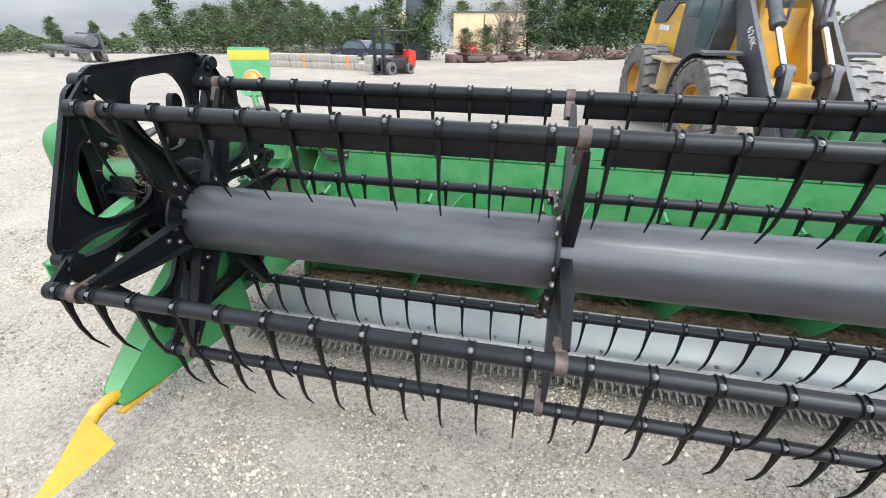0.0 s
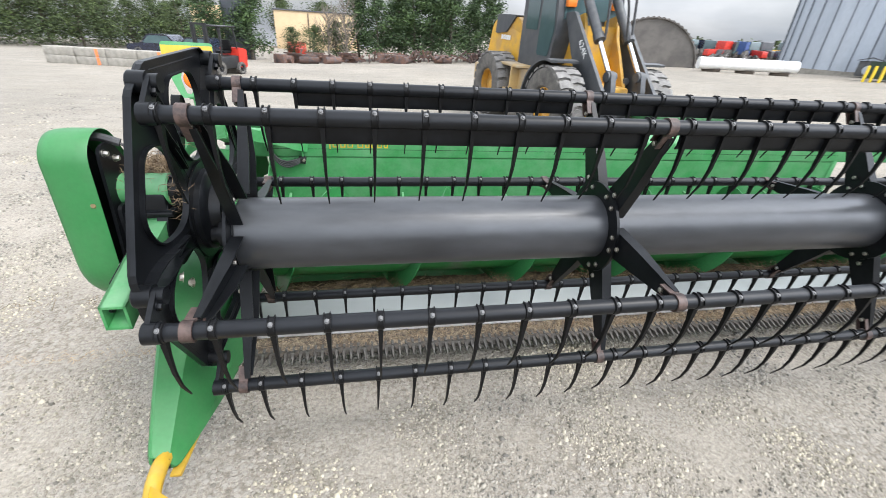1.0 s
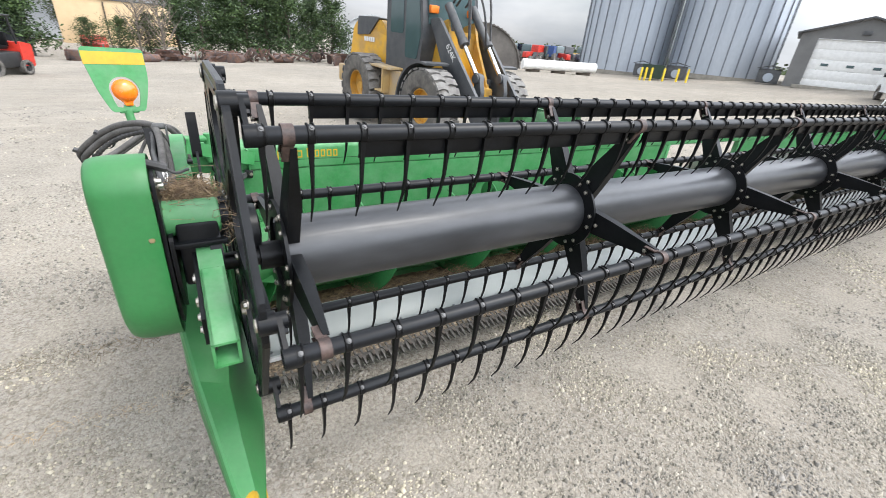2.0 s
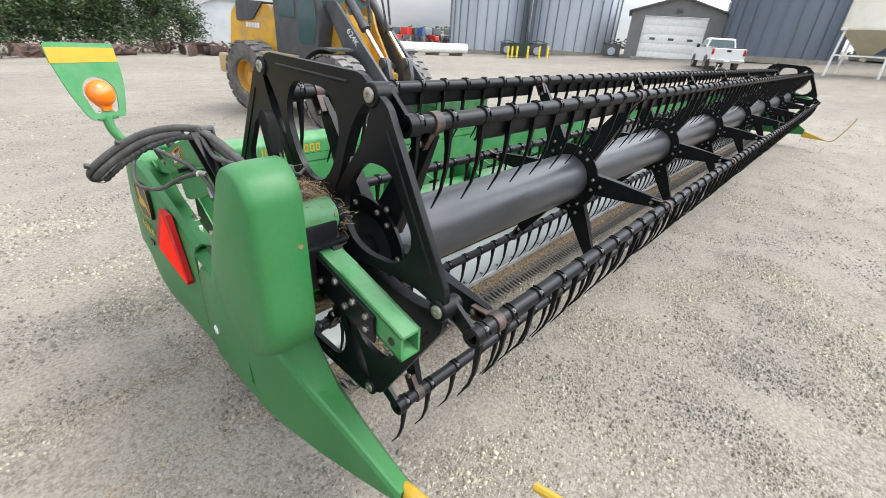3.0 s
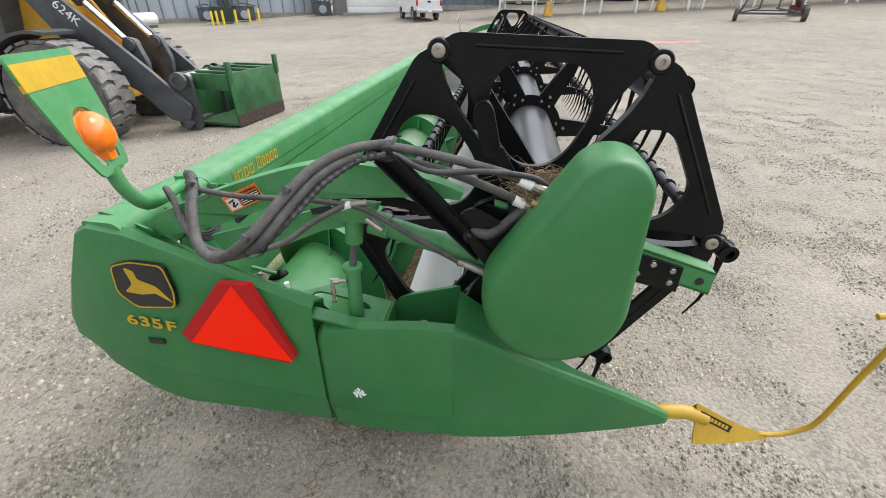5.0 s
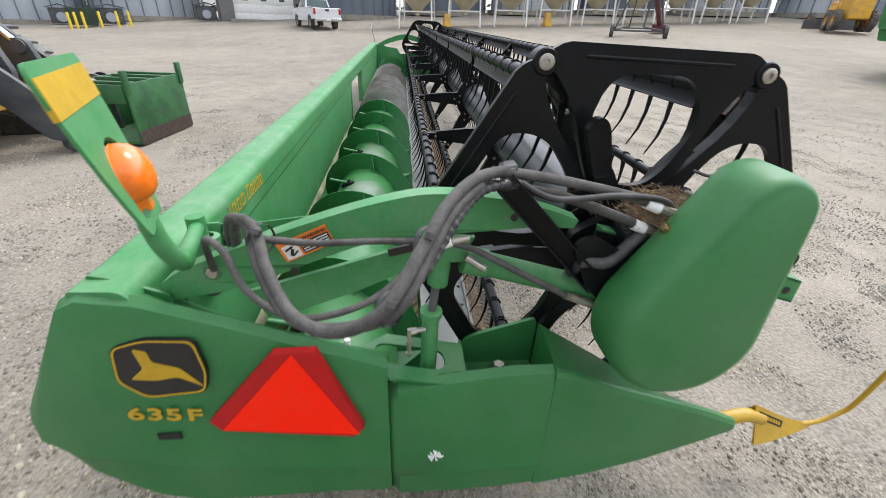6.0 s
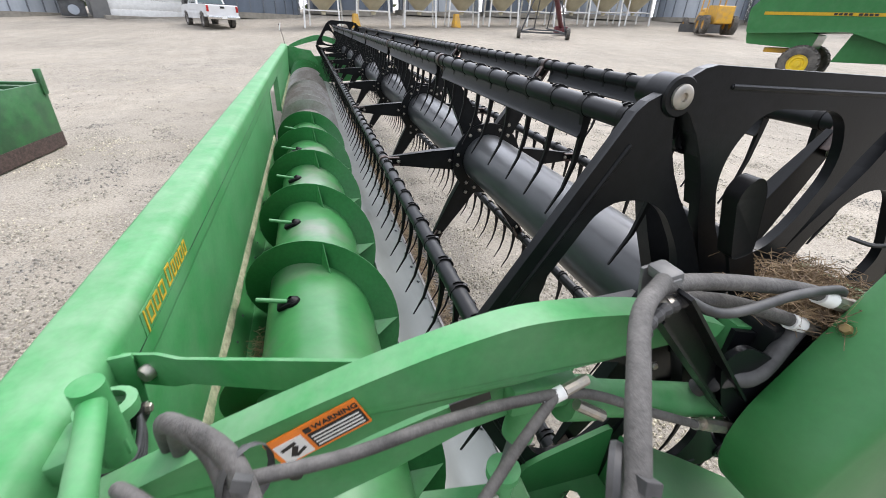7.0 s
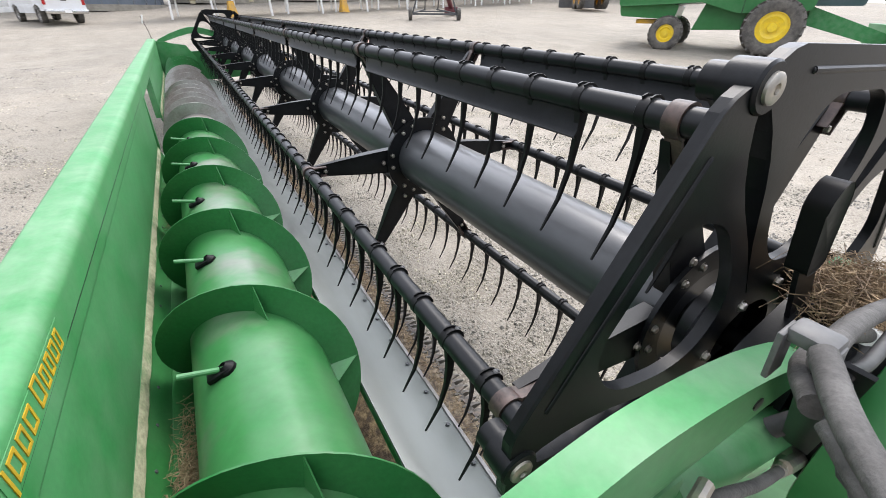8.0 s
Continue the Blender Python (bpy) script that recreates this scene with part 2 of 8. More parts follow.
STEEL_DARK = material("dark_steel", (0.060, 0.064, 0.070), 0.5, second=(0.09, 0.092, 0.095), scale=3, grain=0.1)
STIFF = material("dull_stiffener_steel", (0.115, 0.130, 0.150), 0.5, second=(0.15, 0.165, 0.185), scale=3, grain=0.1)
FORK_BLACK = material("black_machine_paint", (0.014, 0.015, 0.017), 0.45, scale=4, grain=0.15, dust=0.12)
SPRAY = material("faded_orange_spray", (0.62, 0.27, 0.17), 0.85, second=(0.52, 0.33, 0.25), scale=8, grain=0.2)
GREY_SIDING = material("grey_siding", (0.165, 0.165, 0.160), 0.65, second=(0.14, 0.14, 0.138), scale=1.2, grain=0.05)
CREAM = material("cream_paint", (0.74, 0.72, 0.64), 0.5, second=(0.66, 0.62, 0.50), scale=0.8, grain=0.05)
CREAM_CONE = material("cream_hopper_cone", (0.52, 0.47, 0.33), 0.5, second=(0.42, 0.38, 0.27), scale=0.8, grain=0.06)
RUST = material("rusty_scrap", (0.115, 0.060, 0.040), 0.85, second=(0.06, 0.05, 0.05), scale=3, grain=0.3, grain_scale=12, random_value=0.4)
DARK_CAR = material("dark_blue_car_paint", (0.012, 0.016, 0.035), 0.25, scale=2, grain=0.04, coat=0.5)
TRUCK_WHITE = material("white_car_paint", (0.72, 0.73, 0.74), 0.3, second=(0.66, 0.66, 0.66), scale=1.5, grain=0.03, coat=0.4, dust=0.12)
TAIL_RED = material("tail_lamp_red", (0.45, 0.012, 0.012), 0.25, scale=8, grain=0.03, coat=0.4)
FORK_RED = material("red_paint", (0.55, 0.035, 0.02), 0.4, scale=4, grain=0.08)
SIGN_DARK = material("dark_board", (0.040, 0.046, 0.055), 0.5, scale=1.5, grain=0.08)
BARK = material("bark", (0.10, 0.08, 0.06), 0.9, second=(0.06, 0.05, 0.04), scale=8, grain=0.3, bump=0.4)
BARE_BARK = material("bare_grey_twigs", (0.20, 0.17, 0.14), 0.9, second=(0.13, 0.11, 0.09), scale=8, grain=0.2)
QUONSET = material("corrugated_pale_steel", (0.50, 0.52, 0.53), 0.5, metal=0.2, second=(0.42, 0.44, 0.45), scale=0.5, grain=0.05)
BARN_STEEL = material("brown_corrugated_steel", (0.16, 0.145, 0.13), 0.5, metal=0.3, second=(0.11, 0.10, 0.09), scale=0.8, grain=0.08)
MAROON = material("maroon_paint", (0.11, 0.018, 0.025), 0.5, scale=3, grain=0.1)
BLUE_PAINT = material("blue_paint", (0.02, 0.06, 0.20), 0.45, scale=3, grain=0.08)


def leaf_material(name, a, b):
    m = bpy.data.materials.new(name)
    m.use_nodes = True
    n, l = m.node_tree.nodes, m.node_tree.links
    p = n["Principled BSDF"]
    geo, r, obj = n.new("ShaderNodeNewGeometry"), n.new("ShaderNodeValToRGB"), n.new("ShaderNodeTexCoord")
    nz, r2, mx = n.new("ShaderNodeTexNoise"), n.new("ShaderNodeValToRGB"), n.new("ShaderNodeMix")
    r.color_ramp.elements[0].color, r.color_ramp.elements[1].color = (*a, 1), (*b, 1)
    nz.inputs["Scale"].default_value = 0.8
    r2.color_ramp.elements[0].position, r2.color_ramp.elements[0].color = 0.35, (0.65, 0.65, 0.65, 1)
    r2.color_ramp.elements[1].position, r2.color_ramp.elements[1].color = 0.65, (1.25, 1.2, 1.0, 1)
    mx.data_type, mx.blend_type = "RGBA", "MULTIPLY"
    mx.inputs["Factor"].default_value = 1.0
    l.new(geo.outputs["Random Per Island"], r.inputs["Fac"])
    l.new(obj.outputs["Object"], nz.inputs["Vector"])
    l.new(nz.outputs["Fac"], r2.inputs["Fac"])
    l.new(r.outputs["Color"], mx.inputs["A"])
    l.new(r2.outputs["Color"], mx.inputs["B"])
    l.new(mx.outputs["Result"], p.inputs["Base Color"])
    p.inputs["Roughness"].default_value = 0.7
    return m


LEAF = leaf_material("cedar_foliage", (0.020, 0.044, 0.016), (0.060, 0.105, 0.032))
LEAF_LIGHT = leaf_material("broadleaf_foliage", (0.027, 0.048, 0.015), (0.068, 0.098, 0.029))


def gravel_material():
    """Crushed limestone yard: pale dust with darker damp and tracked patches, and small angular stones."""
    m = bpy.data.materials.new("gravel")
    m.use_nodes = True
    n, l = m.node_tree.nodes, m.node_tree.links
    b = n["Principled BSDF"]
    co = n.new("ShaderNodeTexCoord")
    v = co.outputs["Object"]

    def noise_at(s, d=6.0, r=0.62):
        t = n.new("ShaderNodeTexNoise")
        t.inputs["Scale"].default_value, t.inputs["Detail"].default_value, t.inputs["Roughness"].default_value = s, d, r
        l.new(v, t.inputs["Vector"])
        return t.outputs["Fac"]

    def ramp(fac, *stops):
        r = n.new("ShaderNodeValToRGB")
        e = r.color_ramp.elements
        while len(e) < len(stops):
            e.new(0.5)
        for k, (p, c) in zip(e, stops):
            k.position, k.color = p, (*c, 1)
        l.new(fac, r.inputs["Fac"])
        return r.outputs["Color"]

    def mix(fac, a, c, how="MIX"):
        x = n.new("ShaderNodeMix")
        x.data_type, x.blend_type = "RGBA", how
        if isinstance(fac, float):
            x.inputs["Factor"].default_value = fac
        else:
            l.new(fac, x.inputs["Factor"])
        l.new(a, x.inputs["A"])
        l.new(c, x.inputs["B"])
        return x.outputs["Result"]

    def stones(s):
        t = n.new("ShaderNodeTexVoronoi")
        t.feature = "F1"
        t.inputs["Scale"].default_value, t.inputs["Randomness"].default_value = s, 1.0
        l.new(v, t.inputs["Vector"])
        return t

    dust = ramp(noise_at(0.55), (0.30, (0.281, 0.252, 0.210)), (0.50, (0.298, 0.272, 0.229)), (0.72, (0.319, 0.292, 0.252)))
    fine = ramp(noise_at(52.0, 5.0, 0.7), (0.30, (0.56, 0.55, 0.54)), (0.50, (1.0, 0.995, 0.99)), (0.70, (1.42, 1.41, 1.40)))
    col = mix(1.0, dust, fine, "MULTIPLY")
    big, small = stones(38.0), stones(88.0)
    shade = ramp(big.outputs["Color"], (0.12, (0.186, 0.171, 0.146)), (0.42, (0.278, 0.256, 0.220)), (0.85, (0.326, 0.306, 0.269)))
    shade2 = ramp(small.outputs["Color"], (0.12, (0.176, 0.161, 0.136)), (0.42, (0.275, 0.252, 0.215)), (0.85, (0.326, 0.305, 0.268)))
    body = ramp(big.outputs["Distance"], (0.42, (1, 1, 1)), (0.53, (0, 0, 0)))
    body2 = ramp(small.outputs["Distance"], (0.42, (1, 1, 1)), (0.54, (0, 0, 0)))
    where = ramp(noise_at(1.5, 8.0, 0.66), (0.40, (0.12, 0.12, 0.12)), (0.60, (0.90, 0.90, 0.90)))
    where2 = ramp(noise_at(1.9, 8.0, 0.68), (0.38, (0.08, 0.08, 0.08)), (0.58, (0.90, 0.90, 0.90)))
    f2 = mix(1.0, body2, where2, "MULTIPLY")
    col = mix(f2, col, shade2)
    f1 = mix(1.0, body, where, "MULTIPLY")
    col = mix(f1, col, shade)
    lane = n.new("ShaderNodeMapping")
    lane.inputs["Rotation"].default_value, lane.inputs["Scale"].default_value = (0, 0, radians(-33)), (0.5, 1.9, 1.0)
    l.new(v, lane.inputs["Vector"])
    streak = n.new("ShaderNodeTexNoise")
    streak.inputs["Scale"].default_value, streak.inputs["Detail"].default_value = 1.0, 4.0
    l.new(lane.outputs["Vector"], streak.inputs["Vector"])
    pale = ramp(streak.outputs["Fac"], (0.34, (0.955, 0.950, 0.944)), (0.50, (0.995, 0.99, 0.985)), (0.66, (1.045, 1.04, 1.03)))
    col = mix(1.0, col, pale, "MULTIPLY")
    lane2 = n.new("ShaderNodeMapping")
    lane2.inputs["Rotation"].default_value, lane2.inputs["Scale"].default_value = (0, 0, radians(-24)), (1.1, 4.6, 1.0)
    l.new(v, lane2.inputs["Vector"])
    ruts = n.new("ShaderNodeTexNoise")
    ruts.inputs["Scale"].default_value, ruts.inputs["Detail"].default_value, ruts.inputs["Roughness"].default_value = 1.0, 6.0, 0.65
    l.new(lane2.outputs["Vector"], ruts.inputs["Vector"])
    col = mix(1.0, col, ramp(ruts.outputs["Fac"], (0.36, (0.975, 0.97, 0.96)), (0.52, (0.998, 0.993, 0.985)), (0.66, (1.015, 1.01, 1.0))), "MULTIPLY")
    tracks = ramp(noise_at(0.12, 4.0), (0.36, (0.86, 0.865, 0.87)), (0.60, (1.05, 1.045, 1.04)))
    col = mix(1.0, col, tracks, "MULTIPLY")
    b.inputs["Roughness"].default_value = 0.9
    b.inputs["Specular IOR Level"].default_value = 0.25
    # hollows between stones darkened here; their small shadows are put into the colour
    gap = ramp(big.outputs["Distance"], (0.56, (1, 1, 1)), (0.82, (0.62, 0.605, 0.59)))
    gap2 = ramp(small.outputs["Distance"], (0.56, (1, 1, 1)), (0.82, (0.62, 0.605, 0.59)))
    col = mix(where, col, mix(1.0, col, gap, "MULTIPLY"))
    col = mix(where2, col, mix(1.0, col, gap2, "MULTIPLY"))
    l.new(col, b.inputs["Base Color"])
    h = mix(0.5, f1, f2, "ADD")
    h = mix(0.35, h, ramp(noise_at(60.0), (0.2, (0, 0, 0)), (0.8, (1, 1, 1))), "ADD")
    bp = n.new("ShaderNodeBump")
    bp.inputs["Strength"].default_value, bp.inputs["Distance"].default_value = 0.6, 0.010
    l.new(h, bp.inputs["Height"])
    l.new(bp.outputs["Normal"], b.inputs["Normal"])
    return m


GRAVEL = gravel_material()
STONE = leaf_material("limestone_chips", (0.115, 0.108, 0.098), (0.42, 0.392, 0.348))

# ---- builders ----
from mathutils.geometry import tessellate_polygon


def part(name, bm, mat, parent=None, label="", sharp=35.0):
    """Links a bmesh as one mesh object, under a thing or a part."""
    bmesh.ops.recalc_face_normals(bm, faces=bm.faces)
    for e in bm.edges:
        e.smooth = len(e.link_faces) == 2 and e.calc_face_angle(3.2) < radians(sharp)
    for fc in bm.faces:
        fc.smooth = True
    me = bpy.data.meshes.new(name)
    bm.to_mesh(me)
    bm.free()
    me.materials.append(mat)
    ob = new(name, me)
    if parent:
        ob.parent = parent
    if label:
        ob["label"] = label
    return ob


def again(name, ob, parent, m):
    """One more object on ob's mesh."""
    o = new(name, ob.data)
    o.parent = parent
    o.matrix_basis = m
    return o


def thing(name, label, category, m=None, group="", kind=""):
    e = new(name)
    e.empty_display_size = 0.1
    if m is not None:
        e.matrix_basis = m
    return tagged(e, label, category, group, kind)


def B():
    return bmesh.new()


def box(bm, c, s, rot=(0, 0, 0), bevel=0.0):
    m = pose(*c, *rot) @ Matrix.Diagonal((*s, 1))
    r = bmesh.ops.create_cube(bm, size=1.0, matrix=m)
    if bevel:
        es = {e for v in r["verts"] for e in v.link_edges}
        bmesh.ops.bevel(bm, geom=list(es), offset=bevel, segments=2, profile=0.5, affect="EDGES")
    return bm


def cyl(bm, p, q, r, r2=None, n=14, caps=True):
    p, q = Vector(p), Vector(q)
    d = q - p
    m = Matrix.Translation((p + q) / 2) @ d.to_track_quat("Z", "Y").to_matrix().to_4x4()
    bmesh.ops.create_cone(bm, cap_ends=caps, segments=n, radius1=r, radius2=r if r2 is None else r2, depth=d.length, matrix=m)
    return bm


def lathe(bm, prof, p, axis, n=24):
    """A turned body: prof is rows of (radius, height along axis) from p."""
    m = Matrix.Translation(p) @ Vector(axis).to_track_quat("Z", "Y").to_matrix().to_4x4()
    rings = []
    for r, h in prof:
        if r < 1e-5:
            rings.append([bm.verts.new(m @ Vector((0, 0, h)))])
        else:
            rings.append([bm.verts.new(m @ Vector((r * math.cos(2 * math.pi * i / n), r * math.sin(2 * math.pi * i / n), h))) for i in range(n)])
    for a, b in zip(rings, rings[1:]):
        for i in range(n):
            j = (i + 1) % n
            if len(a) == 1 and len(b) == 1:
                continue
            if len(a) == 1:
                bm.faces.new((a[0], b[i], b[j]))
            elif len(b) == 1:
                bm.faces.new((a[i], a[j], b[0]))
            else:
                bm.faces.new((a[i], a[j], b[j], b[i]))
    return bm


def prism(bm, loops, axis, a, b):
    """Extrudes a flat outline (first loop) with holes (further loops) from a to b along an axis."""
    def at(u, v, w):
        return {"x": (w, u, v), "y": (u, w, v), "z": (u, v, w)}[axis]
    flat = [q for lp in loops for q in lp]
    tris = tessellate_polygon([[Vector((u, v, 0)) for u, v in lp] for lp in loops])
    va = [bm.verts.new(at(u, v, a)) for u, v in flat]
    vb = [bm.verts.new(at(u, v, b)) for u, v in flat]
    for t in tris:
        try:
            bm.faces.new([va[i] for i in t])
            bm.faces.new([vb[i] for i in reversed(t)])
        except ValueError:
            pass
    k = 0
    for lp in loops:
        c = len(lp)
        for i in range(c):
            j = (i + 1) % c
            bm.faces.new((va[k + i], va[k + j], vb[k + j], vb[k + i]))
        k += c
    bmesh.ops.dissolve_limit(bm, angle_limit=0.01, verts=bm.verts, edges=bm.edges) if len(flat) < 200 else None
    return bm


def rounded(pts, r, n=4):
    """A polygon's outline with round corners."""
    out = []
    c = len(pts)
    for i in range(c):
        p0, p, p1 = Vector(pts[i - 1]), Vector(pts[i]), Vector(pts[(i + 1) % c])
        rr = r[i] if isinstance(r, (list, tuple)) else r
        a, b = (p0 - p), (p1 - p)
        d = min(rr, a.length * 0.48, b.length * 0.48)
        a, b = p + a.normalized() * d, p + b.normalized() * d
        for k in range(n + 1):
            t = k / n
            out.append(tuple((1 - t) ** 2 * a + 2 * t * (1 - t) * p + t * t * b))
    return out


def spline(pts, n=8):
    """A smooth line through points."""
    P = [Vector(p) for p in pts]
    P = [2 * P[0] - P[1]] + P + [2 * P[-1] - P[-2]]
    out = []
    for i in range(1, len(P) - 2):
        a, b, c, d = P[i - 1:i + 3]
        for k in range(n):
            t = k / n
            out.append(0.5 * (2 * b + (c - a) * t + (2 * a - 5 * b + 4 * c - d) * t * t + (3 * b - a - 3 * c + d) * t ** 3))
    return out + [P[-2]]


def sweep(bm, pts, r, n=10):
    """A round hose or pipe along points; r may be a list."""
    pts = [Vector(p) for p in pts]
    up = Vector((0, 0, 1)) if abs((pts[1] - pts[0]).normalized().z) < 0.9 else Vector((1, 0, 0))
    rings = []
    for i, p in enumerate(pts):
        d = (pts[min(i + 1, len(pts) - 1)] - pts[max(i - 1, 0)]).normalized()
        s = d.cross(up).normalized()
        up = s.cross(d).normalized()
        rr = r[i] if isinstance(r, (list, tuple)) else r
        rings.append([bm.verts.new(p + rr * (s * math.cos(2 * math.pi * k / n) + up * math.sin(2 * math.pi * k / n))) for k in range(n)])
    for a, b in zip(rings, rings[1:]):
        for i in range(n):
            j = (i + 1) % n
            bm.faces.new((a[i], a[j], b[j], b[i]))
    bm.faces.new(list(reversed(rings[0])))
    bm.faces.new(rings[-1])
    return bm


def loft(bm, sections):
    """A skin through closed cross-sections of equal count, capped at both ends."""
    rings = [[bm.verts.new(p) for p in s] for s in sections]
    n = len(rings[0])
    for a, b in zip(rings, rings[1:]):
        for i in range(n):
            j = (i + 1) % n
            bm.faces.new((a[i], a[j], b[j], b[i]))
    bm.faces.new(list(reversed(rings[0])))
    bm.faces.new(rings[-1])
    return bm


def bevel_all(bm, w, seg=2, angle=30):
    es = [e for e in bm.edges if len(e.link_faces) == 2 and e.calc_face_angle(0) > radians(angle)]
    bmesh.ops.bevel(bm, geom=es, offset=w, segments=seg, profile=0.5, affect="EDGES", clamp_overlap=True)
    return bm


def bolt_head(bm, p, axis, r=0.011, h=0.010):
    lathe(bm, [(0, h), (r * 0.8, h), (r, h * 0.75), (r, 0)], p, axis, 6)
    lathe(bm, [(r * 1.35, h * 0.25), (r * 1.35, 0)], p, axis, 12)


def lettering(text, size, m, mat, parent, name="lettering", depth=0.0006, width=1.0, bold=0.0):
    """Built-in font letters as a thin mesh, lying in the pose's x-y plane."""
    cu = bpy.data.curves.new(name, "FONT")
    cu.body, cu.size, cu.extrude, cu.offset = text, size, depth, bold
    cu.align_x, cu.align_y = "LEFT", "BOTTOM_BASELINE"
    tmp = bpy.data.objects.new(name, cu)
    scene.collection.objects.link(tmp)
    bpy.context.view_layer.update()
    me = bpy.data.meshes.new_from_object(tmp.evaluated_get(bpy.context.evaluated_depsgraph_get()))
    bpy.data.objects.remove(tmp)
    me.name = name
    me.materials.clear()
    me.materials.append(mat)
    ob = new(name, me)
    ob.parent = parent
    ob.matrix_basis = m @ Matrix.Diagonal((width, 1, 1, 1))
    return ob


def frame_of(origin, right, up):
    """A pose whose x runs right and y up; z comes towards the viewer."""
    r = Vector(right).normalized()
    z = r.cross(Vector(up)).normalized()
    u = z.cross(r)
    m = Matrix((r, u, z)).transposed().to_4x4()
    m.translation = origin
    return m

# ---- ground ----
def ground_z(x, y):
    """Level under the machines; the yard rises gently towards the bins, falls towards the trees and drops away beyond them."""
    u = 0.055 * min(x, 62.0) - 0.035 * max(-60.0, min(y, 60.0)) - 0.745
    up = 0.12 * math.log1p(math.exp(min(30.0, u / 0.12))) - 0.12 * math.log1p(math.exp(-0.745 / 0.12))
    fade = min(1.25, max(0.0, 1.0 - x / 27.0))
    down = 0.036 * fade * max(0.0, min(y, 46.0) - 5.5)
    drop = 0.080 * min(1.0, fade) * max(0.0, math.hypot(x + 1.0, y) - 74.0)
    return max(0.0, up) - down - drop


def make_ground():
    bm = B()
    def steps(lo, hi):
        out = [0.0]
        while out[-1] < hi:
            out.append(out[-1] + max(0.5, out[-1] * 0.07))
        neg = [0.0]
        while neg[-1] > lo:
            neg.append(neg[-1] - max(0.5, -neg[-1] * 0.07))
        return sorted(set(out + neg))
    xs, ys = steps(-900, 1400), steps(-900, 900)
    grid = [[bm.verts.new((x, y, ground_z(x, y))) for x in xs] for y in ys]
    for r0, r1 in zip(grid, grid[1:]):
        for i in range(len(xs) - 1):
            bm.faces.new((r0[i], r0[i + 1], r1[i + 1], r1[i]))
    return tagged(part("ground", bm, GRAVEL), "pale crushed limestone gravel yard with worn tracks", "ground", kind="structure")


ground = make_ground()


def make_stones(n, x0, x1, y0, y1, r0, r1, seed):
    """Loose angular chips lying on the yard, thick in patches and thin between."""
    rnd = random.Random(seed)
    rng = np.random.default_rng(seed)
    spots = []
    while len(spots) < n:
        x, y = rnd.uniform(x0, x1), rnd.uniform(y0, y1)
        u, w = x * 0.84 + y * 0.54, y * 0.84 - x * 0.54
        d = 0.55 * noise.noise((u * 0.5, w * 1.9, 3.0)) + 0.55 * noise.noise((x * 2.6, y * 2.6, 9.0))
        if d > rnd.uniform(-0.16, 0.46):
            spots.append((x, y, ground_z(x, y)))
    p = np.array(spots)
    r = r0 + (r1 - r0) * rng.random(n) ** 2.0
    a = rng.uniform(0, 6.283, n)
    flat = rng.uniform(0.55, 1.0, n)
    verts = np.zeros((n, 8, 3))
    for k in range(4):
        t = a + k * 1.5708 + rng.uniform(-0.35, 0.35, n)
        q = r * rng.uniform(0.75, 1.2, n)
        verts[:, k, 0], verts[:, k, 1], verts[:, k, 2] = p[:, 0] + q * np.cos(t), p[:, 1] + q * np.sin(t) * flat, p[:, 2] - 0.003
        t = a + k * 1.5708 + rng.uniform(-0.5, 0.5, n)
        q = r * rng.uniform(0.25, 0.80, n)
        verts[:, 4 + k, 0], verts[:, 4 + k, 1], verts[:, 4 + k, 2] = p[:, 0] + q * np.cos(t), p[:, 1] + q * np.sin(t) * flat, p[:, 2] + r * rng.uniform(0.35, 1.0, n)
    quads = np.array([(4, 5, 6, 7), (0, 1, 5, 4), (1, 2, 6, 5), (2, 3, 7, 6), (3, 0, 4, 7)])
    faces = (np.arange(n)[:, None, None] * 8 + quads[None]).reshape(-1)
    me = bpy.data.meshes.new("gravel_stones")
    me.vertices.add(n * 8)
    me.vertices.foreach_set("co", verts.reshape(-1))
    me.loops.add(n * 20)
    me.loops.foreach_set("vertex_index", faces.astype(np.int32))
    me.polygons.add(n * 5)
    me.polygons.foreach_set("loop_start", np.arange(0, n * 20, 4, dtype=np.int32))
    me.update(calc_edges=True)
    me.materials.append(STONE)
    return tagged(new("gravel_stones", me), "loose pale and grey limestone chips on the yard", "gravel", kind="stuff")


make_stones(80000, -4.2, 2.6, -1.6, 3.6, 0.003, 0.0110, 5)
make_stones(66000, -6.5, 6.0, -4.0, 6.0, 0.005, 0.0170, 6)
make_stones(30000, -9.0, 16.0, -9.0, 13.0, 0.009, 0.022, 7)

def make_spray_mark():
    """A faded orange line sprayed across the gravel."""
    rnd = random.Random(12)
    verts, faces = [], []
    for _ in range(420):
        x, y = 18.0 + rnd.gauss(0, 0.16), -4.7 + rnd.uniform(-1.25, 1.25)
        r = rnd.uniform(0.02, 0.055)
        k = len(verts)
        for i in range(5):
            a = 1.2566 * i + rnd.uniform(-0.4, 0.4)
            px, py = x + r * math.cos(a), y + 1.6 * r * math.sin(a)
            verts.append((px, py, ground_z(px, py) + 0.006))
        faces.append((k, k + 1, k + 2, k + 3, k + 4))
    me = bpy.data.meshes.new("spray_mark")
    me.from_pydata(verts, [], faces)
    me.materials.append(SPRAY)
    tagged(new("spray_mark", me), "faded orange paint sprayed on the gravel", "paint mark", kind="stuff")


make_spray_mark()

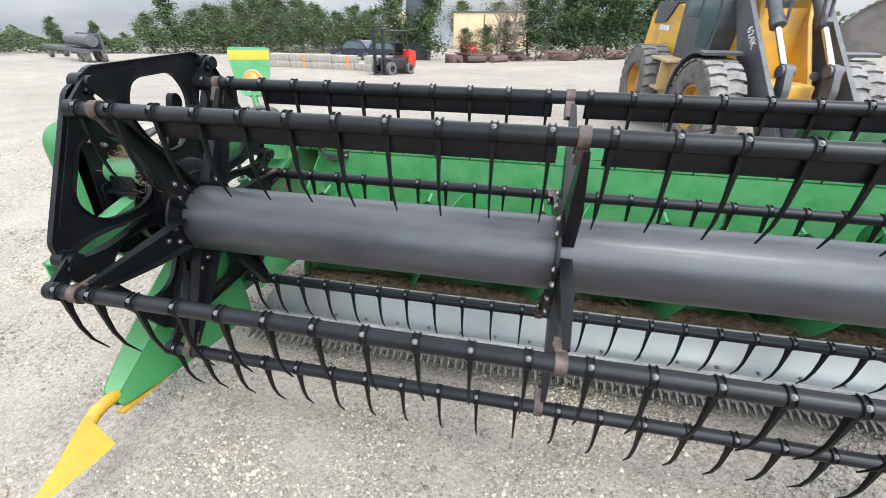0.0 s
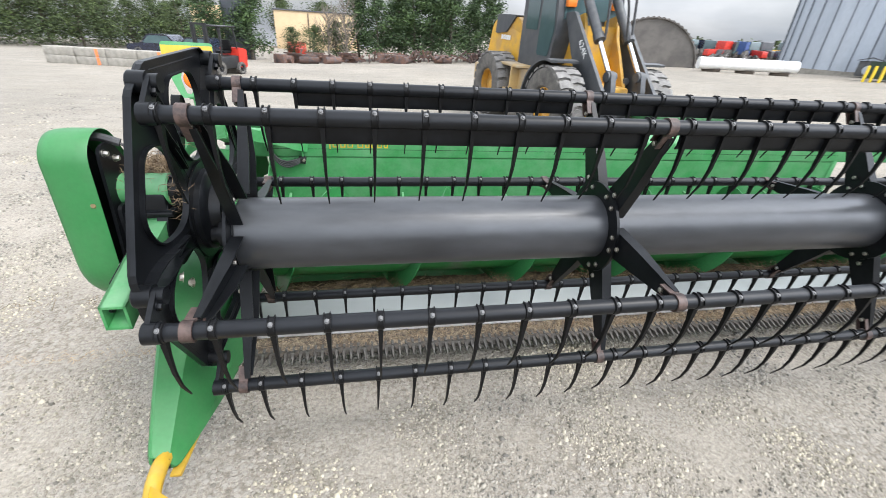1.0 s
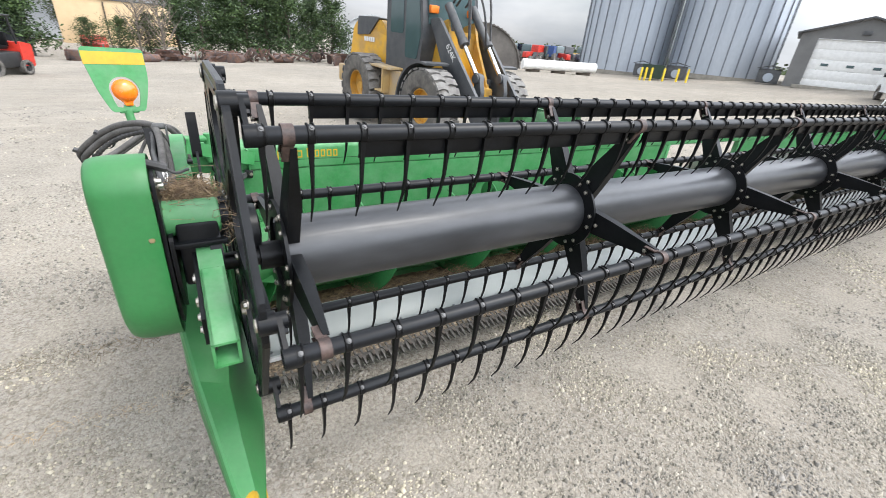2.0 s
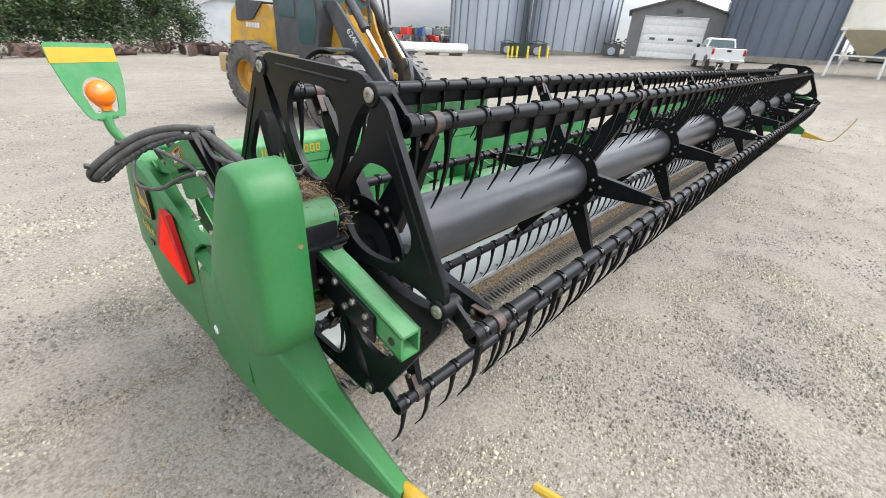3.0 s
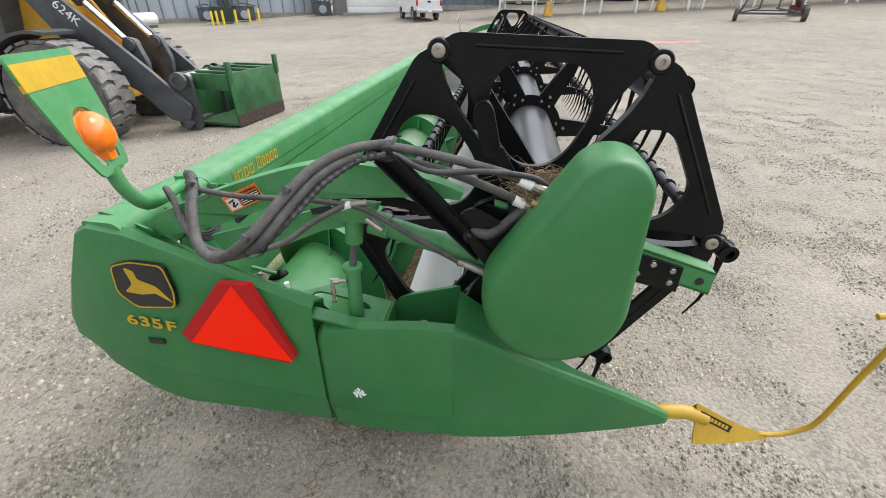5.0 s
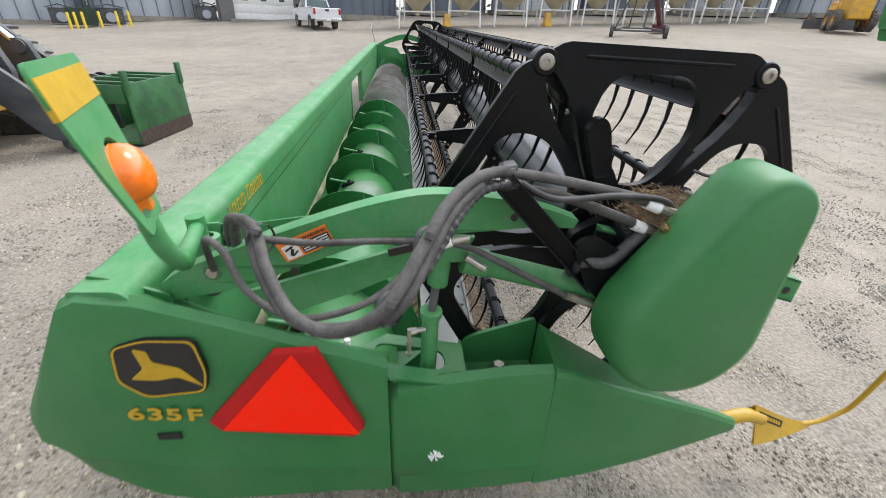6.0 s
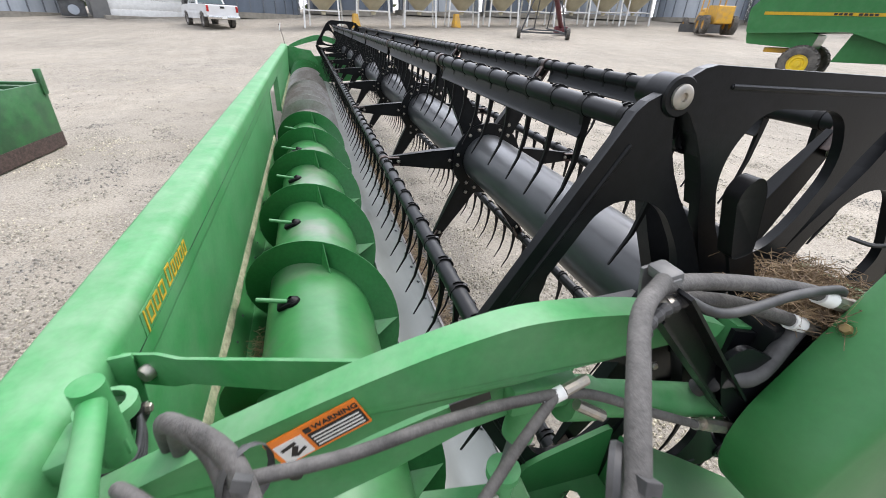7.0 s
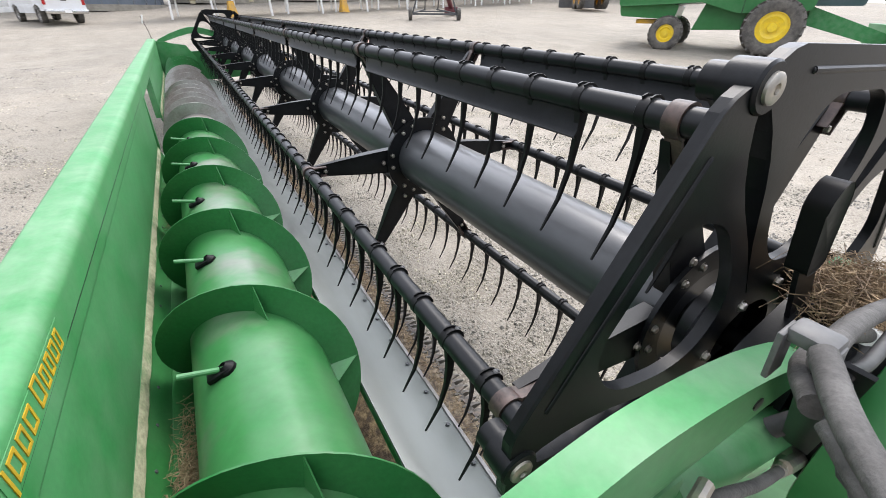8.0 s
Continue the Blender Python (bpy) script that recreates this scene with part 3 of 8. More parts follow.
# ---- the grain header; its own axes: x along its width, y to the back ----
HEADER = thing("combine_header", "green grain header with black pickup reel standing on gravel", "combine header", pose(0.036, 0, 0, 0, 0, 1.03))
BR = 0.0252                             # radius of a bat tube
RY, RZ, RR = 1.507, 0.986, 0.593        # reel axis and radius of its bats
X_NEAR, X_FAR, PITCH = -1.48, 9.125, 1.515
EY, EZ, ER = 1.602, 1.055, 0.597        # eccentric end plate
BATS = [(RY + RR * math.cos(radians(1 + 60 * k)), RZ + RR * math.sin(radians(1 + 60 * k))) for k in range(6)]   # rear, top rear, top front, front, bottom, bottom rear


def make_reel_tube():
    bm = B()
    lathe(bm, [(0, 0), (0.138, 0), (0.141, 0.004), (0.141, X_FAR - X_NEAR - 0.02), (0, X_FAR - X_NEAR - 0.02)], (X_NEAR + 0.02, RY, RZ), (1, 0, 0), 48)
    tube = part("reel_tube", bm, TUBE, HEADER, "thick dark steel reel tube, scuffed grey")
    for x in (X_NEAR - 0.22, X_FAR - 0.1):
        bm = B()
        cyl(bm, (x, RY, RZ), (x + 0.45, RY, RZ), 0.032, n=16)
        cyl(bm, (x + 0.16, RY, RZ), (x + 0.30, RY, RZ), 0.052, n=20)
        part("shaft", bm, BLACK, tube)


def make_finger_mesh():
    """One plastic tine with its snap ring round the bat and a raised clip ear; the origin lies on the bat's axis."""
    bm = B()
    lathe(bm, [(BR, -0.012), (BR + 0.0026, -0.010), (BR + 0.0026, 0.010), (BR, 0.012)], (0, 0, 0), (1, 0, 0), 14)
    for x in (-0.0085, 0.0085):
        fin = [((BR + e) * math.cos(radians(a)), (BR + e) * math.sin(radians(a))) for e, span in ((0.0075, range(60, 176, 23)), (0.001, range(175, 59, -23))) for a in span]
        prism(bm, [fin], "x", x - 0.0016, x + 0.0016)
    pts = [(0.000, -0.022), (0.000, -0.080), (0.006, -0.148), (0.024, -0.215), (0.062, -0.285)]
    wid = [0.0080, 0.0056, 0.0044, 0.0036, 0.0020]
    thk = [0.0125, 0.0080, 0.0058, 0.0043, 0.0020]
    loft(bm, [[(-w, y - t, z), (w, y - t, z), (w, y + t, z), (-w, y + t, z)] for (y, z), w, t in zip(pts, wid, thk)])
    return part("finger", bm, PLASTIC, None)


def make_bats():
    finger = make_finger_mesh()
    fb = B()
    lathe(fb, [(0, 0.010), (0.0042, 0.009), (0.0052, 0.006), (0.0078, 0.005), (0.0088, 0.0)], (0, -0.0185, 0.0190), (0, -0.70, 0.72), 8)
    head = part("finger_bolt", fb, ALLOY, None)
    labels = ["rear bat", "top rear bat", "top front bat", "front bat", "bottom bat", "bottom rear bat"]
    for k, (y, z) in enumerate(BATS):
        bm = B()
        lathe(bm, [(0, -1.52), (0.0195, -1.52), (0.0195, -1.575), (BR - 0.001, -1.575), (BR, -1.572), (BR, X_FAR + 0.10), (BR - 0.002, X_FAR + 0.11), (0, X_FAR + 0.11)], (0, 0, 0), (1, 0, 0), 20)
        bat = part("reel_bat", bm, BAT, HEADER, "black steel tube bat carrying plastic fingers")
        bat.location = (0, y, z)
        if k in (1, 2):
            for i in range(7):
                a = X_NEAR + PITCH * i + (0.22 if i == 0 else 0.06)
                b = X_NEAR + PITCH * (i + 1) - 0.06
                sm = B()
                prism(sm, [[(0.004, -0.022), (0.010, -0.022), (0.013, -0.064), (0.020, -0.074), (0.016, -0.078), (0.007, -0.066)]], "x", a, b)
                part("bat_strip", sm, BLACK, bat)
        xs = [X_NEAR - 0.055, X_NEAR + 0.075]
        for s in range(7):
            for j in range(10):
                x = X_NEAR + PITCH * s + 0.0755 + 0.151 * j
                if x > X_NEAR + 0.1:
                    xs.append(x)
        rest = B()
        for x in xs:
            tilt = random.uniform(-1.5, 1.5)
            m = pose(x, 0, 0, tilt, random.uniform(-1.0, 1.0), random.uniform(-2, 2))
            if x < 5.3:
                again("finger", finger, bat, m)
                again("finger_bolt", head, bat, m)
            else:
                rest.from_mesh(finger.data)
                vs = rest.verts[:][-len(finger.data.vertices):]
                bmesh.ops.transform(rest, matrix=m, verts=vs)
        tagged(part("finger_row", rest, PLASTIC, bat), kind="stuff")
    bpy.data.objects.remove(finger)
    bpy.data.objects.remove(head)


def make_spider(x, worn):
    """Ring bolted round the tube with six folded arms out to the bats."""
    bm = B()
    ring = [(0.205 * math.cos(t), 0.205 * math.sin(t)) for t in [2 * math.pi * i / 36 for i in range(36)]]
    hole = [(0.142 * math.cos(t), 0.142 * math.sin(t)) for t in [2 * math.pi * i / 36 for i in range(36)]]
    prism(bm, [ring, hole], "x", -0.006, 0.006)
    hub = part("reel_spider", bm, BLACK, HEADER, "black bolted ring with six tapered arms")
    hub.location = (x, RY, RZ)
    am = B()
    out = RR - 0.030
    prism(am, [[(0.148, -0.062), (0.30, -0.050), (out, -0.022), (out + 0.005, 0.0), (out, 0.022), (0.30, 0.050), (0.148, 0.062)]], "x", 0.007, 0.012)
    for s in (-1, 1):
        loft(am, [[(0.007, 0.148, s * 0.062), (0.052, 0.148, s * 0.062), (0.052, 0.148, s * 0.057), (0.007, 0.148, s * 0.057)],
                  [(0.007, 0.32, s * 0.049), (0.050, 0.32, s * 0.049), (0.050, 0.32, s * 0.044), (0.007, 0.32, s * 0.044)],
                  [(0.007, out, s * 0.023), (0.026, out, s * 0.023), (0.026, out, s * 0.018), (0.007, out, s * 0.018)]])
    arm = part("arm", am, BLACK, None)
    bb = B()
    bolt_head(bb, (0, 0, 0), (1, 0, 0), 0.009, 0.008)
    bolts = part("arm_bolt", bb, BOLT, None)
    spots = [(0.012, r, o, 0) for r, o in ((0.175, 0.030), (0.175, -0.030), (0.225, 0.0))] + [(-0.006, r, o, 180) for r, o in ((0.175, 0.030), (0.175, -0.030), (0.225, 0.0), (out - 0.045, 0))]
    sb = B()
    arc = [(RR + 0.0315 * math.cos(t), 0.0315 * math.sin(t)) for t in [radians(-150 + 300 * i / 16) for i in range(17)]]
    inn = [(RR + 0.0262 * math.cos(t), 0.0262 * math.sin(t)) for t in [radians(150 - 300 * i / 16) for i in range(17)]]
    prism(sb, [arc + inn], "x", -0.014, 0.018)
    box(sb, (0.002, RR - 0.050, 0.020), (0.032, 0.060, 0.005))
    box(sb, (0.002, RR - 0.050, -0.020), (0.032, 0.060, 0.005))
    strap = part("bat_clamp", sb, worn, None)
    for k in range(6):
        m = pose(0, 0, 0, 1 + 60 * k, 0, 0)
        again("arm", arm, hub, m)
        for bx, by, bz, turn in spots:
            again("arm_bolt", bolts, hub, m @ pose(bx, by, bz, 0, 0, turn))
        again("bat_clamp", strap, hub, m)
    for o in (arm, bolts, strap):
        bpy.data.objects.remove(o)


def make_end_plate(x, side):
    """Six pressed panels round the eccentric, each with a rounded cut-out and folded edges; a lens-shaped slot stays open
    along every spoke. side -1 near, +1 far."""
    def corner(a, r):
        return (r * math.cos(radians(a)), r * math.sin(radians(a)))
    s = -side
    ap, t30 = 0.566, math.tan(radians(30))
    ring = [corner(10 * i, 0.190) for i in range(36)]
    bore = [corner(10 * i, 0.10) for i in range(36)]
    bm = B()
    prism(bm, [ring, bore], "x", s * 0.006, s * 0.014)
    plate = part("reel_end_plate", bm, BLACK, HEADER, "large black six-sided plate of pressed panels with rounded cut-outs")
    plate.location = (x, EY, EZ)
    # half the gap beside a spoke at each radius
    gap = ((0.615, 0.003), (0.578, 0.006), (0.555, 0.016), (0.515, 0.024), (0.465, 0.027), (0.41, 0.023), (0.36, 0.014), (0.31, 0.006), (0.24, 0.0015), (0.175, 0.0015))
    half = [(ap, 0.2400), (ap - 0.006, 0.262)]
    for r, c in gap:
        half.append((r * math.cos(radians(30)) + c * 0.5, r * 0.5 - c * math.cos(radians(30))))
    outline = [(u, -w) for u, w in reversed(half)] + half
    hole = rounded([(0.503, -0.075), (0.485, -0.112), (0.430, -0.146), (0.368, -0.149), (0.262, -0.102), (0.206, -0.045),
                    (0.206, 0.045), (0.262, 0.102), (0.368, 0.149), (0.430, 0.146), (0.485, 0.112), (0.503, 0.075)], 0.045, 4)

    def wall(bm2, p, q, inward, depth, t=0.0035):
        """A folded edge standing on the panel along p-q."""
        n = Vector((-(q - p).y, (q - p).x)).normalized() * t * inward
        a, b = sorted((s * 0.0028, s * depth))
        prism(bm2, [[tuple(p), tuple(q), tuple(q + n), tuple(p + n)]], "x", a, b)
    for k in range(6):
        turn = pose(0, 0, 0, 31.8 + 60 * k, 0, 0)
        pm = B()
        prism(pm, [outline, hole], "x", -0.003, 0.003)
        panel = part("plate_panel", pm, BLACK, plate)
        panel.matrix_basis = turn
        em = B()
        n = len(outline)
        for i in range(n):
            p, q = Vector(outline[i]), Vector(outline[(i + 1) % n])
            mid = (p + q) / 2
            if mid.x > 0.54:
                wall(em, p, q, 1, 0.018)
            elif mid.x > 0.22 and abs(mid.y) > 0.05:
                wall(em, p, q, 1, 0.036 if mid.x > 0.33 else 0.022)
        c = Vector((0.36, 0))
        o = [tuple(Vector(v) + (Vector(v) - c).normalized() * 0.004) for v in hole]
        a, b = sorted((s * 0.0028, s * 0.018))
        prism(em, [o, list(reversed(hole))], "x", a, b)
        fold = part("folded_edge", em, BLACK, plate)
        fold.matrix_basis = turn
        rib = B()
        cyl(rib, (side * 0.0015, 0.535, -0.195), (side * 0.0015, 0.535, 0.195), 0.0055, n=10)
        for e in (-0.195, 0.195):
            lathe(rib, [(0.0055, -0.004), (0.004, 0.003), (0.0, 0.005)], (side * 0.0015, 0.535, e), (0, 0, 1 if e > 0 else -1), 8)
        press = part("pressed_rib", rib, BLACK, plate)
        press.matrix_basis = turn
    for k in range(6):
        y, z = corner(1.8 + 60 * k, ER)
        boss = B()
        lathe(boss, [(0.0, 0.004), (0.030, 0.004), (0.033, 0.0), (0.033, -0.045), (0.0, -0.045)], (side * 0.005, y, z), (side, 0, 0), 24)
        part("pivot_boss", boss, BLACK, plate)
        pm = B()
        lathe(pm, [(0.0, 0.002), (0.006, 0.002), (0.007, 0.006), (0.0165, 0.006), (0.0195, 0.004), (0.0200, 0.0)], (side * 0.009, y, z), (side, 0, 0), 24)
        part("pivot_bolt", pm, BOLT, plate, "large zinc washer and pivot bolt")
        cm = B()
        by, bz = BATS[k][0] - EY, BATS[k][1] - EZ
        dx = s * 0.040
        cyl(cm, (s * 0.005, y, z), (dx + s * 0.030, y, z), 0.026, n=16)
        d = Vector((by - y, bz - z))
        n2 = Vector((-d.y, d.x)).normalized()
        q = [Vector((y, z)) + n2 * 0.027, Vector((y, z)) - n2 * 0.027, Vector((by, bz)) - n2 * 0.023, Vector((by, bz)) + n2 * 0.023]
        prism(cm, [[tuple(v) for v in q]], "x", dx, dx + s * 0.014)
        ringc = [(by + 0.031 * math.cos(radians(15 * i)), bz + 0.031 * math.sin(radians(15 * i))) for i in range(24)]
        inner = [(by + 0.0256 * math.cos(radians(15 * i)), bz + 0.0256 * math.sin(radians(15 * i))) for i in range(24)]
        prism(cm, [ringc, inner], "x", dx - s * 0.004, dx + s * 0.040)
        bolt_head(cm, (dx + s * 0.014, (y * 0.72 + by * 0.28), (z * 0.72 + bz * 0.28)), (s, 0, 0), 0.012, 0.012)
        part("crank", cm, BLACK, plate)
    hm = B()
    lathe(hm, [(0.160, 0.0), (0.160, 0.020), (0.150, 0.028), (0.105, 0.032), (0.100, 0.07), (0.05, 0.08), (0.0, 0.08)], (s * 0.014, 0, 0), (s, 0, 0), 36)
    part("eccentric_hub", hm, BLACK, plate)
    for i in range(8):
        bm = B()
        a = radians(45 * i + 12)
        bolt_head(bm, (side * 0.003, 0.150 * math.cos(a), 0.150 * math.sin(a)), (side, 0, 0), 0.009, 0.009)
        part("hub_bolt", bm, BOLT, plate)


make_reel_tube()
make_bats()
for i in range(8):
    make_spider(X_NEAR + PITCH * i if i else X_NEAR + 0.01, WORN)
make_end_plate(-1.613, -1)
make_end_plate(9.27, 1)

# ---- frame, back sheet, floor, cutter bar ----
X0, X1 = -1.62, 9.62                   # end sheets
AY, AZ, AR, AT = 2.500, 0.458, 0.345, 0.230      # auger axis, flight and tube radius
AP, PH = 0.755, 302.2


def make_frame():
    bm = B()
    prism(bm, [rounded([(2.885, 0.905), (2.885, 1.050), (2.910, 1.078), (3.025, 1.082), (3.038, 0.905)], 0.014, 3)], "x", X0 - 0.22, X1 + 0.05)
    part("top_beam", bm, GREEN, HEADER, "green square top beam with dusty upper face")
    for a, b in ((X0, 3.12), (4.72, X1)):
        bm = B()
        prism(bm, [[(2.890, 0.905), (2.898, 0.905), (2.915, 0.42), (2.907, 0.42)]], "x", a, b)
        part("back_sheet", bm, GREEN, HEADER, "upright green steel back sheet")
        bm = B()
        prism(bm, [[(2.8845, 0.967), (2.889, 0.967), (2.889, 0.964), (2.8845, 0.964)]], "x", a, b)
        part("sheet_seam", bm, BLACK, HEADER)
        bm = B()
        pr = [(2.904, 0.450), (2.896, 0.405), (2.870, 0.335), (2.84, 0.290), (2.84, 0.284), (2.875, 0.325), (2.903, 0.40), (2.915, 0.45)]
        prism(bm, [pr], "x", a, b)
        part("lower_lip", bm, GREEN_INNER, HEADER, "green lip dusted with tan chaff")
        bm = B()
        xs = [a + 0.03 + 0.02 * i for i in range(int((b - a - 0.06) / 0.02))]
        cut = [0.5 + 0.5 * noise.noise((x * 9, 1.7, 4.0)) + 0.35 * noise.noise((x * 31, 5.0, 1.0)) for x in xs]
        rim = [[bm.verts.new((x, 2.9015, 0.452 + 0.008 * c)), bm.verts.new((x, 2.8930, 0.436 - 0.004 * c)), bm.verts.new((x, 2.8885 - 0.002 * c, 0.420 - 0.028 * c))] for x, c in zip(xs, cut)]
        for u, w in zip(rim, rim[1:]):
            bm.faces.new((u[0], u[1], w[1], w[0]))
            bm.faces.new((u[1], u[2], w[2], w[1]))
        part("chaff_line", bm, CHAFF_TAN, HEADER, "tan dried chaff stuck along the lip")
        bm = B()
        bolt_head(bm, (0, 2.878, 0.352), (0, -0.85, 0.5), 0.007, 0.006)
        one = part("lip_rivet", bm, STEEL_DARK, None)
        for i in range(int((b - a) / 0.20)):
            again("lip_rivet", one, HEADER, Matrix.Translation((a + 0.1 + 0.2 * i, 0, 0)))
        bpy.data.objects.remove(one)
    for x in (3.12, 4.72):
        bm = B()
        box(bm, (x, 2.92, 0.67), (0.05, 0.07, 0.50), bevel=0.006)
        part("feeder_post", bm, GREEN, HEADER)
    bm = B()
    # trough under the auger
    arc = [(AY + 0.362 * math.cos(radians(a)), AZ + 0.362 * math.sin(radians(a))) for a in range(-28, -119, -9)]
    arc_o = [(AY + 0.368 * math.cos(radians(a)), AZ + 0.368 * math.sin(radians(a))) for a in range(-118, -27, 9)]
    prism(bm, [[(2.84, 0.298)] + arc + [(2.16, 0.238), (2.152, 0.262), (2.146, 0.262), (2.152, 0.228)] + arc_o + [(2.85, 0.290)]], "x", X0, X1)
    part("trough", bm, GREEN_INNER, HEADER, "worn green auger trough")
    bm = B()
    xs, ys = [X0 + 0.02 + 0.045 * i for i in range(248)], [2.165, 2.20, 2.24, 2.28, 2.33, 2.39, 2.46, 2.54]
    bed = [[bm.verts.new((x, y, (0.248 - 0.62 * (y - 2.165) if y < 2.33 else AZ - math.sqrt(0.362 ** 2 - (y - AY) ** 2) + 0.006) + 0.012 * (0.6 + noise.noise((x * 7, y * 11, 2))) + 0.020 * max(0.0, noise.noise((x * 2.3, y * 3, 5))))) for x in xs] for y in ys]
    for r0, r1 in zip(bed, bed[1:]):
        for i in range(len(xs) - 1):
            bm.faces.new((r0[i], r0[i + 1], r1[i + 1], r1[i]))
    part("chaff_bed", bm, OLD_CHAFF, HEADER, "bed of old brown chaff in the trough")
    bm = B()
    prism(bm, [[(2.150, 0.279), (1.880, 0.196), (1.872, 0.186), (2.150, 0.262)]], "x", X0 + 0.02, X1 - 0.02)
    part("floor_sheet", bm, FLOOR_STEEL, HEADER, "bare shiny steel floor sheet before the auger")
    bm = B()
    bolt_head(bm, (0, 1.905, 0.205), (0, -0.29, 1), 0.009, 0.007)
    one = part("floor_bolt", bm, STEEL_DARK, None)
    for i in range(int((X1 - X0) / 0.19)):
        again("floor_bolt", one, HEADER, Matrix.Translation((X0 + 0.12 + 0.19 * i, 0, 0)))
    bpy.data.objects.remove(one)
    bm = B()
    prism(bm, [[(1.878, 0.200), (1.864, 0.200), (1.856, 0.180), (1.878, 0.175)]], "x", X0 + 0.02, X1 - 0.02)
    part("floor_edge_strip", bm, SILVER, HEADER)
    bm = B()
    prism(bm, [[(1.860, 0.176), (1.800, 0.166), (1.758, 0.150), (1.758, 0.122), (1.860, 0.140)]], "x", X0 + 0.02, X1 - 0.02)
    part("knife_back", bm, GRIME, HEADER, "rusty chaff-covered knife bar")
    bm = B()
    prism(bm, [[(2.90, 0.245), (2.74, 0.115), (2.42, 0.078), (2.16, 0.150), (1.88, 0.130), (1.80, 0.112), (1.80, 0.104), (2.16, 0.130), (2.42, 0.062), (2.75, 0.100), (2.92, 0.232)]], "x", X0, X1)
    part("under_pan", bm, GREEN_INNER, HEADER)
    # guards and knife sections
    g = B()
    KY, KZ = 1.755, 0.138
    box(g, (0, KY, KZ), (0.070, 0.024, 0.030), bevel=0.003)
    for u in (-0.019, 0.019):
        loft(g, [[(u - 0.0105, KY - 0.006, KZ + 0.018), (u + 0.0105, KY - 0.006, KZ + 0.018), (u + 0.0105, KY - 0.006, KZ - 0.014), (u - 0.0105, KY - 0.006, KZ - 0.014)],
                 [(u - 0.0075, KY - 0.030, KZ + 0.014), (u + 0.0075, KY - 0.030, KZ + 0.014), (u + 0.0075, KY - 0.030, KZ - 0.012), (u - 0.0075, KY - 0.030, KZ - 0.012)],
                 [(u - 0.002, KY - 0.066, KZ - 0.002), (u + 0.002, KY - 0.066, KZ - 0.002), (u + 0.002, KY - 0.066, KZ - 0.010), (u - 0.002, KY - 0.066, KZ - 0.010)]])
        box(g, (u, KY + 0.020, KZ + 0.020), (0.014, 0.030, 0.010), (12, 0, 0), 0.002)
    guard = part("knife_guard", g, KNIFE, None)
    k = B()
    prism(k, [[(-0.017, KY + 0.010), (0.017, KY + 0.010), (0.004, KY - 0.036), (-0.004, KY - 0.036)]], "z", KZ + 0.0185, KZ + 0.0215)
    knife = part("knife_section", k, KNIFE_DARK, None)
    cutter = B()
    box(cutter, ((X0 + X1) / 2, KY + 0.012, KZ - 0.006), (X1 - X0 - 0.04, 0.022, 0.030))
    bar = part("cutter_bar", cutter, KNIFE_DARK, HEADER, "grimy cutter bar with pointed guards")
    rest = B()
    n = int((X1 - X0 - 0.1) / 0.0762)
    for i in range(n):
        x = X0 + 0.06 + 0.0762 * i
        if x < 4.5:
            again("knife_guard", guard, bar, pose(x, 0, 0))
            again("knife_section", knife, bar, pose(x + 0.038, 0, 0))
        else:
            for src in (guard, knife):
                rest.from_mesh(src.data)
                vs = rest.verts[:][-len(src.data.vertices):]
                bmesh.ops.translate(rest, vec=(x, 0, 0), verts=vs)
    tagged(part("guard_row", rest, KNIFE, bar), kind="stuff")
    bpy.data.objects.remove(guard)
    bpy.data.objects.remove(knife)


make_frame()



